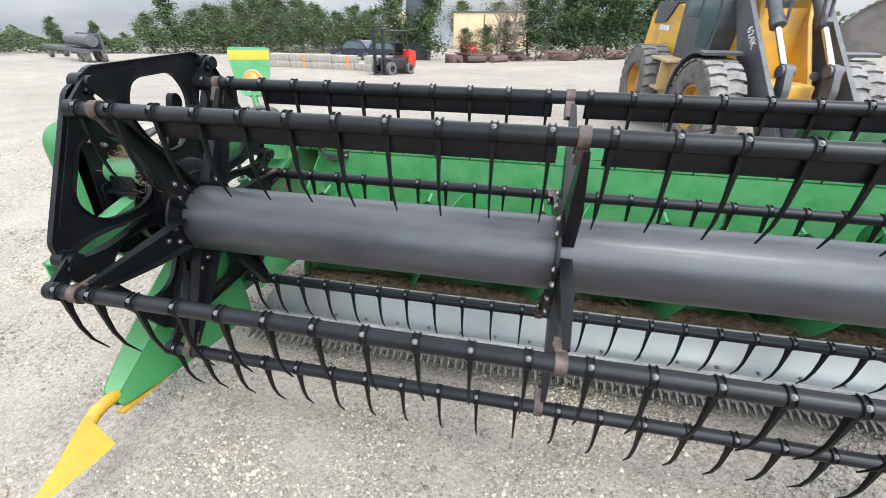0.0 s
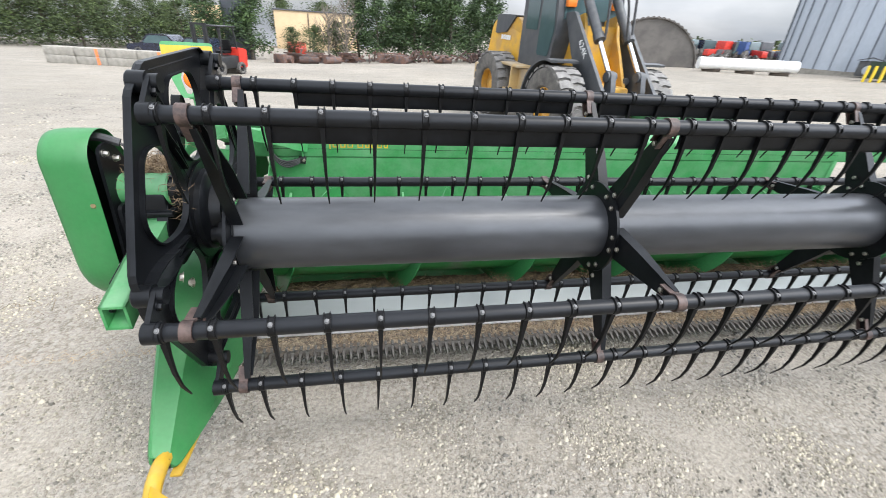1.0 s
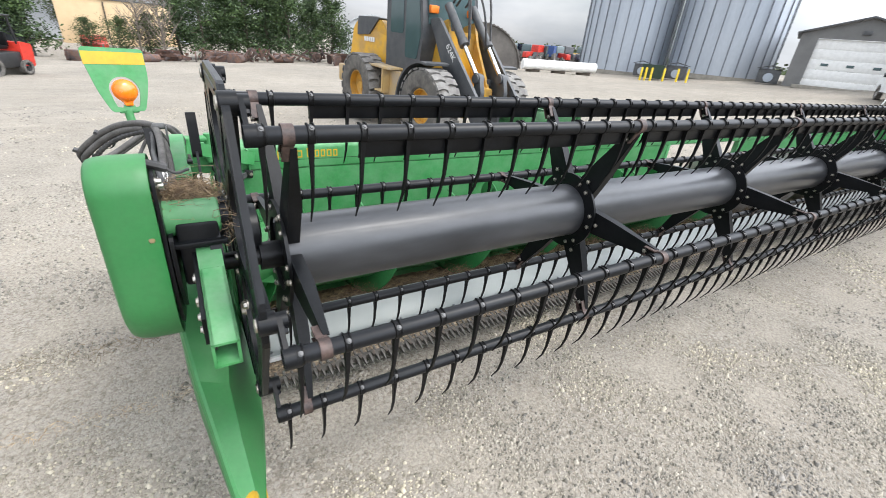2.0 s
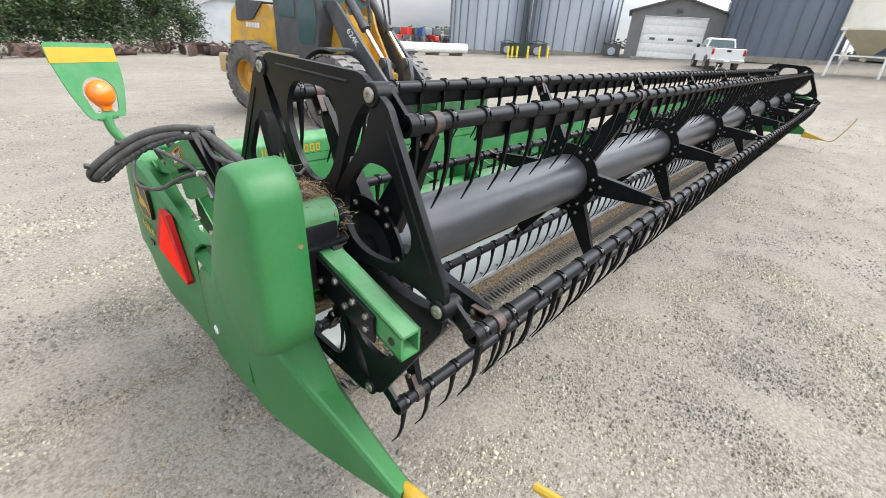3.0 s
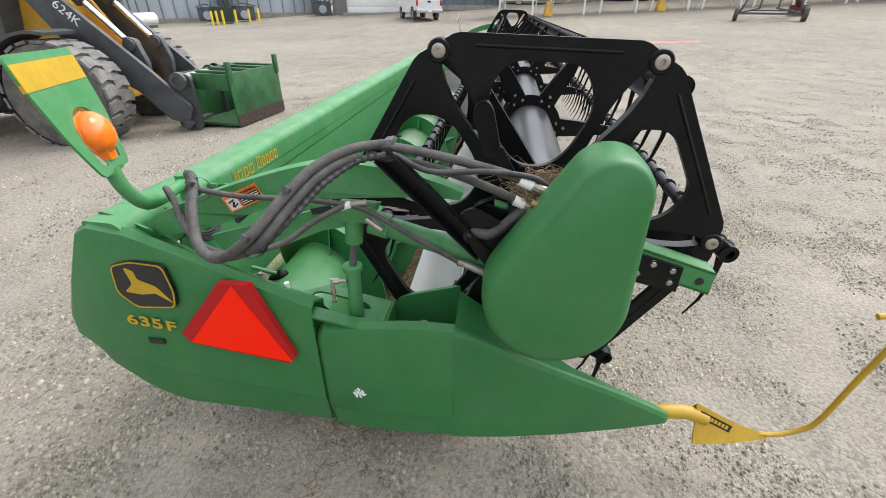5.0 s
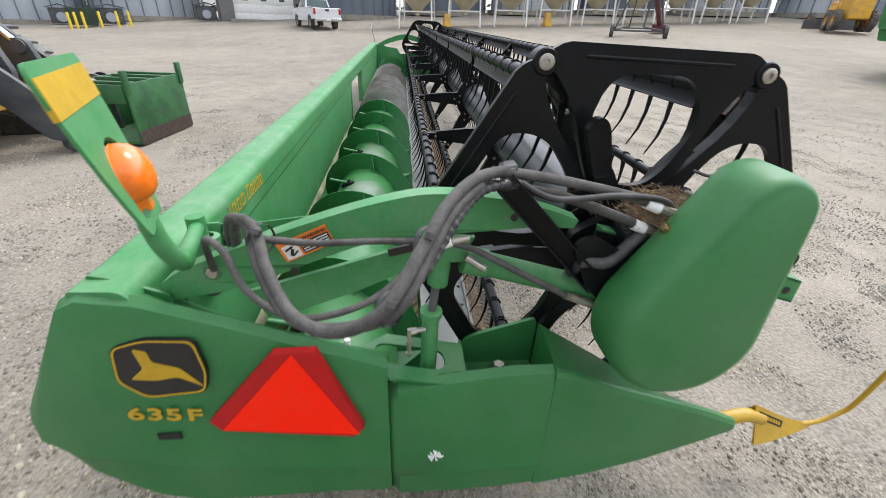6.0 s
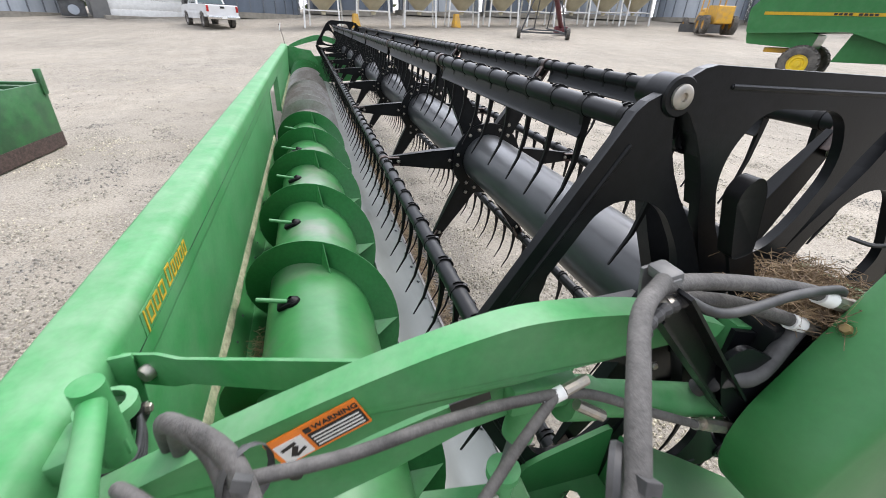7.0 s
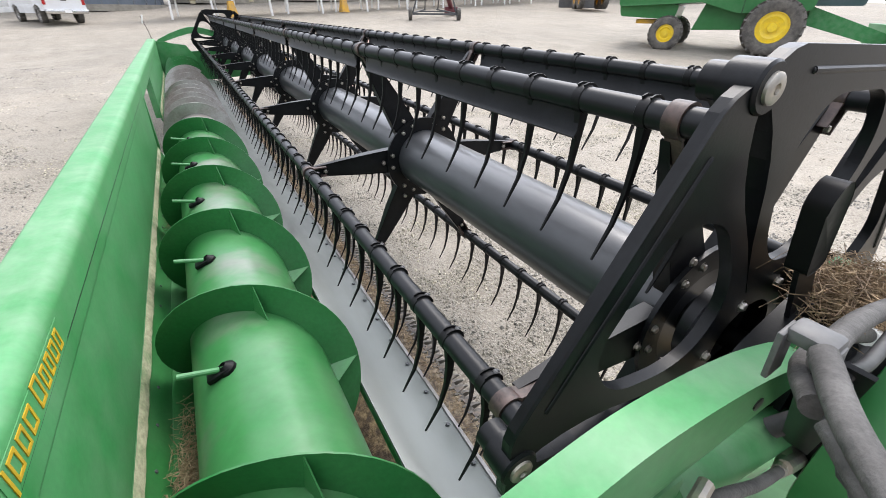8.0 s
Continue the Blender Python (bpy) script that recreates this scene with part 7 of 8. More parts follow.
    part("unloading_auger", bm, GREEN, C)


COMBINE_AT = pose(8.14, -17.35, ground_z(9.0, -15.5) + 0.0, 0, 0, 209 - 90)
make_combine()


# ---- pickup truck, forklift, cars ----
def make_pickup(at, paint, label):
    T = thing("pickup_truck", label, "pickup truck", at)
    for y in (1.85, -1.75):
        for s in (1, -1):
            tyre(T, "tyre", s * 0.86, y, 0.40, 0.40, 0.27, 0.24, SILVER, 24, 0.015, "block", (1, 0, 0), s, 0.03)
    bm = B()
    prism(bm, [rounded([(-2.90, 0.62), (-2.92, 1.30), (-0.75, 1.32), (-0.70, 1.32), (0.95, 1.32), (2.65, 1.25), (2.80, 1.0), (2.80, 0.55), (2.35, 0.50), (2.28, 0.80), (1.85, 0.93), (1.42, 0.80), (1.35, 0.48), (-1.25, 0.48), (-1.32, 0.80), (-1.75, 0.93), (-2.18, 0.80), (-2.25, 0.60)], 0.06, 3)], "x", -0.98, 0.98)
    bevel_all(bm, 0.04, 2, 50)
    body = part("body", bm, paint, T)
    bm = B()
    loft(bm, [[(-0.92, -0.78, 1.30), (0.92, -0.78, 1.30), (0.92, 1.25, 1.30), (-0.92, 1.25, 1.30)], [(-0.78, -0.55, 1.88), (0.78, -0.55, 1.88), (0.78, 0.50, 1.88), (-0.78, 0.50, 1.88)], [(-0.70, -0.45, 1.93), (0.70, -0.45, 1.93), (0.70, 0.40, 1.93), (-0.70, 0.40, 1.93)]])
    cab = part("cab", bm, paint, T)
    bm = B()
    loft(bm, [[(-0.80, -0.755, 1.38), (0.80, -0.755, 1.38), (0.80, -0.70, 1.38), (-0.80, -0.70, 1.38)], [(-0.70, -0.590, 1.82), (0.70, -0.590, 1.82), (0.70, -0.54, 1.82), (-0.70, -0.54, 1.82)]])
    part("rear_window", bm, GLASS, cab)
    for s in (1, -1):
        bm = B()
        loft(bm, [[(s * 0.86, -0.62, 1.36), (s * 0.915, -0.62, 1.36), (s * 0.915, 0.95, 1.36), (s * 0.86, 0.95, 1.36)], [(s * 0.76, -0.45, 1.80), (s * 0.812, -0.45, 1.80), (s * 0.812, 0.45, 1.80), (s * 0.76, 0.45, 1.80)]])
        part("side_window", bm, GLASS, cab)
        bm = B()
        box(bm, (s * 0.90, -2.91, 1.08), (0.15, 0.06, 0.36), bevel=0.02)
        part("tail_lamp", bm, TAIL_RED, body)
        bm = B()
        box(bm, (s * 1.12, 0.75, 1.42), (0.20, 0.10, 0.24), bevel=0.04)
        part("door_mirror", bm, STICKER_HOLE_BLACK, cab)
    # flat dark sheet over the solid body paints the open bed's shade
    bm = B()
    box(bm, (0, -0.10 - 1.75, 1.33), (1.66, 1.90, 0.03))
    part("bed_opening", bm, STEEL_DARK, body)
    bm = B()
    box(bm, (0, -3.00, 0.58), (1.95, 0.22, 0.22), bevel=0.04)
    part("bumper", bm, CHROME, body)
    bm = B()
    box(bm, (0, -2.935, 1.16), (0.26, 0.02, 0.12), bevel=0.008)
    part("tailgate_badge", bm, STICKER_HOLE_BLACK, body)
    bm = B()
    box(bm, (0, -3.115, 0.60), (0.32, 0.01, 0.16))
    part("number_plate", bm, WHITE, body)
    return T


make_pickup(on_ground(34.2, 9.3, 27 - 90), TRUCK_WHITE, "white crew-cab pickup truck parked before the grain bins")
bm = None


def make_forklift():
    F = thing("forklift", "black and red forklift with lowered forks", "forklift", on_ground(-7.95, 23.4, 158))
    for x in (0.48, -0.48):
        for y, r in ((0.75, 0.33), (-0.75, 0.27)):
            tyre(F, "tyre", x, y, r, r, 0.22, 0.16, FORK_BLACK, 18, 0.015, "block", (1, 0, 0), 1 if x > 0 else -1, 0.03)
    bm = B()
    box(bm, (0, -0.1, 0.55), (0.95, 1.7, 0.55), bevel=0.06)
    part("chassis", bm, FORK_BLACK, F)
    bm = B()
    prism(bm, [rounded([(-1.25, 0.28), (-1.30, 1.10), (-0.70, 1.20), (-0.65, 0.28)], 0.10, 3)], "x", -0.52, 0.52)
    part("counterweight", bm, FORK_RED, F, "red rear counterweight")
    bm = B()
    for x in (-0.42, 0.42):
        beam(bm, (x, 0.45, 0.7), (x, 0.30, 2.05), 0.06, 0.06)
        beam(bm, (x, -0.75, 0.9), (x, -0.60, 2.05), 0.06, 0.06)
    box(bm, (0, -0.15, 2.08), (0.98, 1.15, 0.06), bevel=0.02)
    part("overhead_guard", bm, FORK_BLACK, F)
    bm = B()
    for x in (-0.36, -0.26, 0.26, 0.36):
        box(bm, (x, 1.10, 1.10), (0.07, 0.10, 2.15))
    for z in (0.15, 1.15, 2.15):
        box(bm, (0, 1.10, z), (0.80, 0.06, 0.08))
    mast = part("mast", bm, FORK_BLACK, F)
    bm = B()
    for x in (-0.25, 0.25):
        prism(bm, [[(1.18, 0.05), (1.18, 0.75), (1.23, 0.75), (1.23, 0.09), (2.25, 0.07), (2.25, 0.05)]], "x", x - 0.06, x + 0.06)
    part("fork", bm, FORK_BLACK, mast)
    bm = B()
    box(bm, (0, -0.25, 0.98), (0.5, 0.5, 0.12), bevel=0.03)
    box(bm, (0, -0.50, 1.25), (0.5, 0.12, 0.5), bevel=0.03)
    part("seat", bm, PLASTIC, F)


make_forklift()


def make_car(at, paint, label, h=1.5):
    K = thing("car", label, "car", at)
    for y in (1.4, -1.4):
        for s in (1, -1):
            tyre(K, "tyre", s * 0.80, y, 0.34, 0.34, 0.22, 0.21, SILVER, 20, 0.01, "block", (1, 0, 0), s, 0.03)
    bm = B()
    prism(bm, [rounded([(-2.3, 0.35), (-2.35, 0.95), (-1.9, 1.0), (-1.2, h), (0.4, h), (1.1, 1.02), (2.2, 0.88), (2.35, 0.5), (2.3, 0.3)], 0.15, 4)], "x", -0.9, 0.9)
    bevel_all(bm, 0.06, 2, 40)
    body = part("body", bm, paint, K)
    for s in (1, -1):
        bm = B()
        prism(bm, [rounded([(-1.65, 1.03), (-1.15, h - 0.09), (0.35, h - 0.09), (0.92, 1.03)], 0.08, 3)], "x", s * 0.895, s * 0.905)
        part("side_window", bm, GLASS, body)


make_car(on_ground(-18.0, 42.0, 80), DARK_CAR, "dark blue car parked by the trees", 1.7)
make_car(on_ground(-14.6, 40.5, 80), DARK_CAR, "dark car parked behind the concrete blocks", 1.6)
make_car(on_ground(-8.6, 52.0, 10), FORK_RED, "dull red car parked before the tan building", 1.5)


# ---- concrete blocks, board tower, tan building ----
def make_blocks():
    x0, y0, a = -16.4, 26.4, -8.5
    ca, sa = math.cos(radians(a)), math.sin(radians(a))
    for i in range(5):
        for k in range(2):
            if i == 4 and k == 1:
                continue
            x, y = x0 + ca * 1.56 * i, y0 + sa * 1.56 * i
            b = thing("concrete_block", "weathered grey concrete barrier block", "concrete block", pose(x, y, ground_z(x, y) + 0.40 * k, 0, 0, a + random.uniform(-2, 2)), "stacked concrete blocks")
            bm = B()
            box(bm, (0, 0, 0.20), (1.52, 0.60, 0.40), bevel=0.03)
            body = part("block", bm, CONCRETE, b)
            if i in (1, 3):
                bm = B()
                box(bm, (0.35, -0.303, 0.20), (0.14, 0.004, 0.36))
                part("paint_mark", bm, SAFETY_ORANGE, body, "sprayed orange mark")
    for i in range(3):
        x, y = -9.6 + 0.95 * i, 24.9 - 0.2 * i
        for k in range(2):
            b = thing("concrete_block", "short weathered concrete block in a stack", "concrete block", pose(x, y, ground_z(x, y) + 0.42 * k, 0, 0, a + random.uniform(-4, 4)), "stacked concrete blocks")
            bm = B()
            box(bm, (0, 0, 0.21), (0.85, 0.80, 0.42), bevel=0.03)
            part("block", bm, CONCRETE, b)


make_blocks()


def make_board():
    x, y = -12.5, 45.0
    t = thing("sign_tower", "tall dark board tower with a pale lettered panel", "sign", on_ground(x, y, 14))
    bm = B()
    box(bm, (0, 0, 4.0), (2.3, 0.9, 8.0), bevel=0.05)
    body = part("tower", bm, SIGN_DARK, t)
    bm = B()
    box(bm, (0, -0.46, 2.75), (2.2, 0.04, 1.05), bevel=0.01)
    panel = part("sign_panel", bm, STEEL_DARK, body)
    bm = B()
    for r, n in ((0, 6), (1, 5), (2, 4)):
        for i in range(n):
            box(bm, (-0.8 + 0.3 * i + 0.08 * r, -0.49, 3.08 - 0.30 * r), (0.20, 0.01, 0.14))
    part("sign_lettering", bm, GALV, panel, "pale unreadable letter bars")


make_board()


def make_tan_building():
    x, y = -7.6, 66.0
    b = thing("tan_building", "low tan block building with a flat roof", "building", on_ground(x, y, 4))
    bm = B()
    box(bm, (0, 4, 2.3), (11.0, 8.0, 4.6), bevel=0.02)
    part("wall", bm, TAN, b)
    bm = B()
    box(bm, (0, 4, 4.68), (11.3, 8.3, 0.16))
    part("roof", bm, STEEL_DARK, b)
    bm = B()
    box(bm, (-1.2, -0.06, 2.2), (0.14, 0.12, 4.4))
    part("downpipe", bm, BARK, b)
    c = thing("tan_building", "low tan block building behind the trees", "building", on_ground(-19.5, 62.0, 4))
    bm = B()
    box(bm, (0, 4, 2.3), (5.0, 8.0, 4.6), bevel=0.02)
    part("wall", bm, TAN, c)


make_tan_building()


# ---- trees ----
def make_tree(kind, h, seed, at, label):
    """Trunk with limbs and a crown of many small leaf sprays."""
    rnd = random.Random(seed)
    T = thing("tree", label, "tree", at, "trees along the yard")
    bm = B()
    tw = 0.022 * h
    sweep(bm, spline([(0, 0, -0.1), (rnd.gauss(0, 0.02 * h), rnd.gauss(0, 0.02 * h), 0.4 * h), (rnd.gauss(0, 0.03 * h), rnd.gauss(0, 0.03 * h), 0.92 * h)], 4), [tw * (1 - 0.1 * i) for i in range(9)], 8)
    limbs = []
    n = 26 if kind != "bare" else 40
    for i in range(n):
        z = h * (0.12 + 0.80 * i / n)
        a = rnd.uniform(0, 6.3)
        if kind == "cedar":
            ln = h * 0.24 * (1 - 0.80 * (i / n) ** 1.4) * rnd.uniform(0.75, 1.25)
            dz = rnd.uniform(0.1, 0.35) * ln
        elif kind == "round":
            ln = h * 0.36 * math.sin(math.pi * min(1, 0.22 + 0.76 * i / n)) * rnd.uniform(0.7, 1.2)
            dz = rnd.uniform(0.2, 0.7) * ln
        else:
            ln = h * 0.34 * (1 - 0.6 * i / n) * rnd.uniform(0.6, 1.2)
            dz = rnd.uniform(0.9, 1.7) * ln
        tip = Vector((ln * math.cos(a), ln * math.sin(a), min(z + dz, h * 1.04)))
        limbs.append((Vector((0, 0, z)), tip, ln))
        sweep(bm, [(0, 0, z), tuple(Vector((0, 0, z)).lerp(tip, 0.55) + Vector((0, 0, 0.06 * ln))), tuple(tip)], [tw * 0.35, tw * 0.2, tw * 0.06], 5)
        if kind == "bare":
            for _ in range(5):
                q = Vector((0, 0, z)).lerp(tip, rnd.uniform(0.4, 0.9))
                e = q + Vector((rnd.gauss(0, 0.07), rnd.gauss(0, 0.07), rnd.uniform(0.06, 0.16))) * h
                sweep(bm, [tuple(q), tuple(e)], [tw * 0.12, tw * 0.03], 4)
    part("trunk", bm, BARE_BARK if kind == "bare" else BARK, T)
    if kind == "bare":
        return T
    verts, faces = [], []
    for base, tip, ln in limbs:
        for _ in range(230):
            t = rnd.random() ** 0.6
            c = base.lerp(tip, t) + Vector((rnd.gauss(0, 1), rnd.gauss(0, 1), rnd.gauss(0, 0.9))) * (0.16 * ln + 0.02 * h)
            if rnd.random() < 0.10:
                c += Vector((0, 0, rnd.uniform(0, 0.06) * h))
            s = h * rnd.uniform(0.006, 0.015)
            u = Vector((rnd.gauss(0, 1), rnd.gauss(0, 1), rnd.gauss(0, 0.7))).normalized()
            v = u.cross(Vector((rnd.gauss(0, 1), rnd.gauss(0, 1), rnd.gauss(0, 1)))).normalized()
            k = len(verts)
            verts += [tuple(c - u * s * 1.5), tuple(c + v * s * 0.7), tuple(c + u * s * 1.5 + Vector((0, 0, -0.3 * s))), tuple(c - v * s * 0.7)]
            faces.append((k, k + 1, k + 2, k + 3))
    me = bpy.data.meshes.new("crown")
    me.from_pydata(verts, [], faces)
    me.materials.append(LEAF if kind == "cedar" else LEAF_LIGHT)
    o = new("crown", me)
    o.parent = T
    return T


def plant():
    rnd = random.Random(11)
    cedar = [make_tree("cedar", 6.6, 20 + i, pose(0, 0, -50), "dark green cedar tree with dense foliage") for i in range(3)]
    leafy = [make_tree("round", 5.4, 40 + i, pose(0, 0, -50), "leafy green broadleaf tree") for i in range(3)]

    def put(src, az, d, h0, h):
        h *= 0.60 if az > 134 else 0.98 if az > 108 else 1.04
        x, y = -1.0 + d * math.cos(radians(az)), d * math.sin(radians(az))
        k = h / h0
        c = copy_thing(src, pose(x, y, ground_z(x, y) - 0.05, 0, 0, rnd.uniform(0, 360)))
        c.scale = (k * rnd.uniform(0.9, 1.1), k * rnd.uniform(0.9, 1.1), k)
    for az, d, h in ((75.2, 45, 6.4), (77.6, 46, 5.2), (79.8, 45, 6.8), (82.0, 46, 7.2), (84.3, 46, 7.4), (86.3, 47, 7.0), (88.8, 46, 6.4), (91.0, 48, 6.8), (103.2, 46, 7.4), (107.5, 46, 7.0), (131.8, 60, 6.6), (138.2, 58, 5.2), (141.4, 57, 5.6), (146.0, 52, 7.0), (81.0, 52, 7.6), (86.0, 54, 8.0), (77.0, 54, 7.0)):
        put(cedar[rnd.randrange(3)], az, d, 6.6, h)
    for az, d, h in ((93.8, 46, 3.6), (96.2, 45, 3.2), (98.6, 50, 3.0), (109.8, 58, 5.2), (112.0, 60, 5.6), (114.3, 58, 4.8), (116.2, 62, 5.4), (118.4, 58, 6.2), (120.8, 60, 6.4), (123.0, 60, 6.6), (125.0, 58, 5.8), (127.0, 60, 5.2), (129.2, 60, 4.8), (133.8, 60, 4.2), (136.0, 62, 3.6), (138.6, 66, 2.8), (141.2, 66, 3.6), (144.6, 66, 3.4), (148.0, 64, 3.8), (99.5, 75, 6.5), (95.0, 78, 6.8), (111.0, 66, 5.0), (122.0, 68, 6.8), (117.0, 68, 6.0), (128.0, 66, 5.6)):
        put(leafy[rnd.randrange(3)], az, d, 5.4, h)
    b = make_tree("bare", 5.2, 77, pose(0, 0, -50), "bare grey leafless tree among the cedars")
    put(b, 92.6, 44.5, 5.2, 5.0)
    put(b, 94.6, 45.5, 5.2, 4.4)
    for t in cedar + leafy + [b]:
        for o in list(t.children_recursive) + [t]:
            bpy.data.objects.remove(o)


plant()


def make_hedge():
    """Low scrub that closes the far side of the yard below the trees."""
    rnd = random.Random(31)
    verts, faces = [], []
    for _ in range(42000):
        az, d = rnd.uniform(104, 152), rnd.uniform(56, 66)
        x, y = -1 + d * math.cos(radians(az)), d * math.sin(radians(az))
        top = (1.45 if az > 135 else 2.8) + 1.1 * noise.noise((az * 0.35, 0, 0)) + 0.6 * noise.noise((az * 1.3, 4, 0))
        c = Vector((x, y, ground_z(x, y) + top * rnd.random() ** 0.7))
        s = rnd.uniform(0.05, 0.11)
        u = Vector((rnd.gauss(0, 1), rnd.gauss(0, 1), rnd.gauss(0, 0.7))).normalized()
        v = u.cross(Vector((rnd.gauss(0, 1), rnd.gauss(0, 1), 1))).normalized()
        k = len(verts)
        verts += [tuple(c - u * s * 1.4), tuple(c + v * s * 0.7), tuple(c + u * s * 1.4), tuple(c - v * s * 0.7)]
        faces.append((k, k + 1, k + 2, k + 3))
    me = bpy.data.meshes.new("scrub")
    me.from_pydata(verts, [], faces)
    me.materials.append(LEAF_LIGHT)
    tagged(new("scrub", me), "dense green scrub at the yard's edge", "bushes", kind="stuff")


make_hedge()


# ---- scrap row, tank, hoop buildings, far machines ----
def make_scrap():
    rnd = random.Random(5)
    for i in range(46):
        az = 66 + 35 * i / 45 + rnd.uniform(-0.3, 0.3)
        d = 42.0 + rnd.uniform(-1.0, 1.5) + (0 if az > 75 else -2)
        x, y = -1 + d * math.cos(radians(az)), d * math.sin(radians(az))
        s = thing("scrap_iron", "rusty farm implement part in a scrap row", "scrap iron", on_ground(x, y, rnd.uniform(0, 180)), "row of scrap iron")
        bm = B()
        k = rnd.randrange(3)
        if k == 0:
            for j in range(rnd.randrange(3, 6)):
                beam(bm, (rnd.uniform(-1, 1), rnd.uniform(-0.4, 0.4), rnd.uniform(0.1, 0.5)), (rnd.uniform(-1, 1), rnd.uniform(-0.4, 0.4), rnd.uniform(0.1, 1.1)), 0.10, 0.14)
        elif k == 1:
            box(bm, (0, 0, 0.35), (rnd.uniform(0.8, 1.6), 0.7, 0.7), bevel=0.05)
            cyl(bm, (-0.8, -0.5, 0.3), (0.8, -0.5, 0.3), 0.3, n=12)
        else:
            for j in range(5):
                cyl(bm, (-0.6 + 0.3 * j, -0.03, 0.38), (-0.6 + 0.3 * j, 0.03, 0.38), 0.38, n=14)
            beam(bm, (-0.9, 0, 0.38), (0.9, 0, 0.38), 0.08, 0.08)
            beam(bm, (-0.9, 0.3, 0.8), (0.9, 0.3, 0.8), 0.10, 0.10)
        part("frame", bm, RUST, s)


make_scrap()


def polar(az, d):
    return -1.5 + d * math.cos(radians(az)), 0.1 + d * math.sin(radians(az))


def make_tank():
    (xa, ya), (xb, yb) = polar(51.0, 43), polar(42.4, 46)
    t = thing("white_tank", "long white steel tube lying on timber blocks", "tank")
    bm = B()
    za, zb = ground_z(xa, ya), ground_z(xb, yb)
    cyl(bm, (xa, ya, za + 0.65), (xb, yb, zb + 0.65), 0.45, n=24)
    part("tube", bm, WHITE, t)
    for k in (0.15, 0.5, 0.85):
        bm = B()
        x, y = xa + (xb - xa) * k, ya + (yb - ya) * k
        box(bm, (x, y, za + (zb - za) * k + 0.12), (0.4, 1.3, 0.26), (0, 0, 40))
        part("timber", bm, BARK, t)


make_tank()


def make_hoop(az, d, r, length, turn, mat, label, end_mat):
    x, y = polar(az, d)
    q = thing("hoop_building", label, "building", on_ground(x, y, turn))
    bm = B()
    n = 60
    rings = []
    for j in range(2):
        ring = []
        for i in range(n + 1):
            a = math.pi * i / n
            rr = r + (0.05 if i % 2 else -0.05)
            ring.append(bm.verts.new((rr * math.cos(a), j * length, max(0, rr * math.sin(a)) * 0.95)))
        for i in range(n, -1, -1):
            a = math.pi * i / n
            rr = r - 0.12
            ring.append(bm.verts.new((rr * math.cos(a), j * length, max(0, rr * math.sin(a)) * 0.95)))
        rings.append(ring)
    m = len(rings[0])
    for i in range(m):
        bm.faces.new((rings[0][i], rings[0][(i + 1) % m], rings[1][(i + 1) % m], rings[1][i]))
    for ring in rings:
        for i in range(n):
            bm.faces.new((ring[i], ring[i + 1], ring[m - 2 - i], ring[m - 1 - i]))
    part("shell", bm, mat, q)
    bm = B()
    prism(bm, [[((r - 0.13) * math.cos(math.pi * i / 24), (r - 0.13) * math.sin(math.pi * i / 24) * 0.95) for i in range(25)]], "y", 0.25, 0.35)
    part("end_wall", bm, end_mat, q)


make_hoop(69.5, 56, 4.6, 12, -18, QUONSET, "pale corrugated steel hoop building", QUONSET)
make_hoop(56.4, 46, 4.2, 9, -30, BARN_STEEL, "brown corrugated steel hoop shed with closed end", BARN_STEEL)


def make_far_tractors():
    rnd = random.Random(8)
    cols = [FORK_RED, GREEN, DARK_CAR, LOADER_YELLOW, STEEL_DARK, FORK_RED, BLUE_PAINT, STEEL_DARK]
    for i in range(14):
        az = 41.5 + 13.5 * i / 13
        d = 78 + rnd.uniform(-4, 4)
        x, y = polar(az, d)
        t = thing("tractor", "used tractor parked in a far row", "tractor", on_ground(x, y, rnd.uniform(0, 360)), "far row of tractors")
        for s in (1, -1):
            tyre(t, "rear_tyre", s * 0.8, -0.9, 0.8, 0.8, 0.45, 0.4, SILVER, 14, 0.05, "bar", (1, 0, 0), s, 0.05)
            tyre(t, "front_tyre", s * 0.75, 1.4, 0.5, 0.5, 0.3, 0.26, SILVER, 14, 0.04, "bar", (1, 0, 0), s, 0.05)
        bm = B()
        prism(bm, [rounded([(-0.2, 0.9), (-0.2, 1.6), (2.0, 1.5), (2.1, 0.7)], 0.1, 3)], "x", -0.4, 0.4)
        part("hood", bm, cols[i % 8], t)
        bm = B()
        prism(bm, [rounded([(-1.4, 1.0), (-1.3, 2.6), (-0.1, 2.6), (0.0, 1.0)], 0.1, 3)], "x", -0.75, 0.75)
        part("cab", bm, GLASS if i % 2 else cols[i % 8], t)


make_far_tractors()


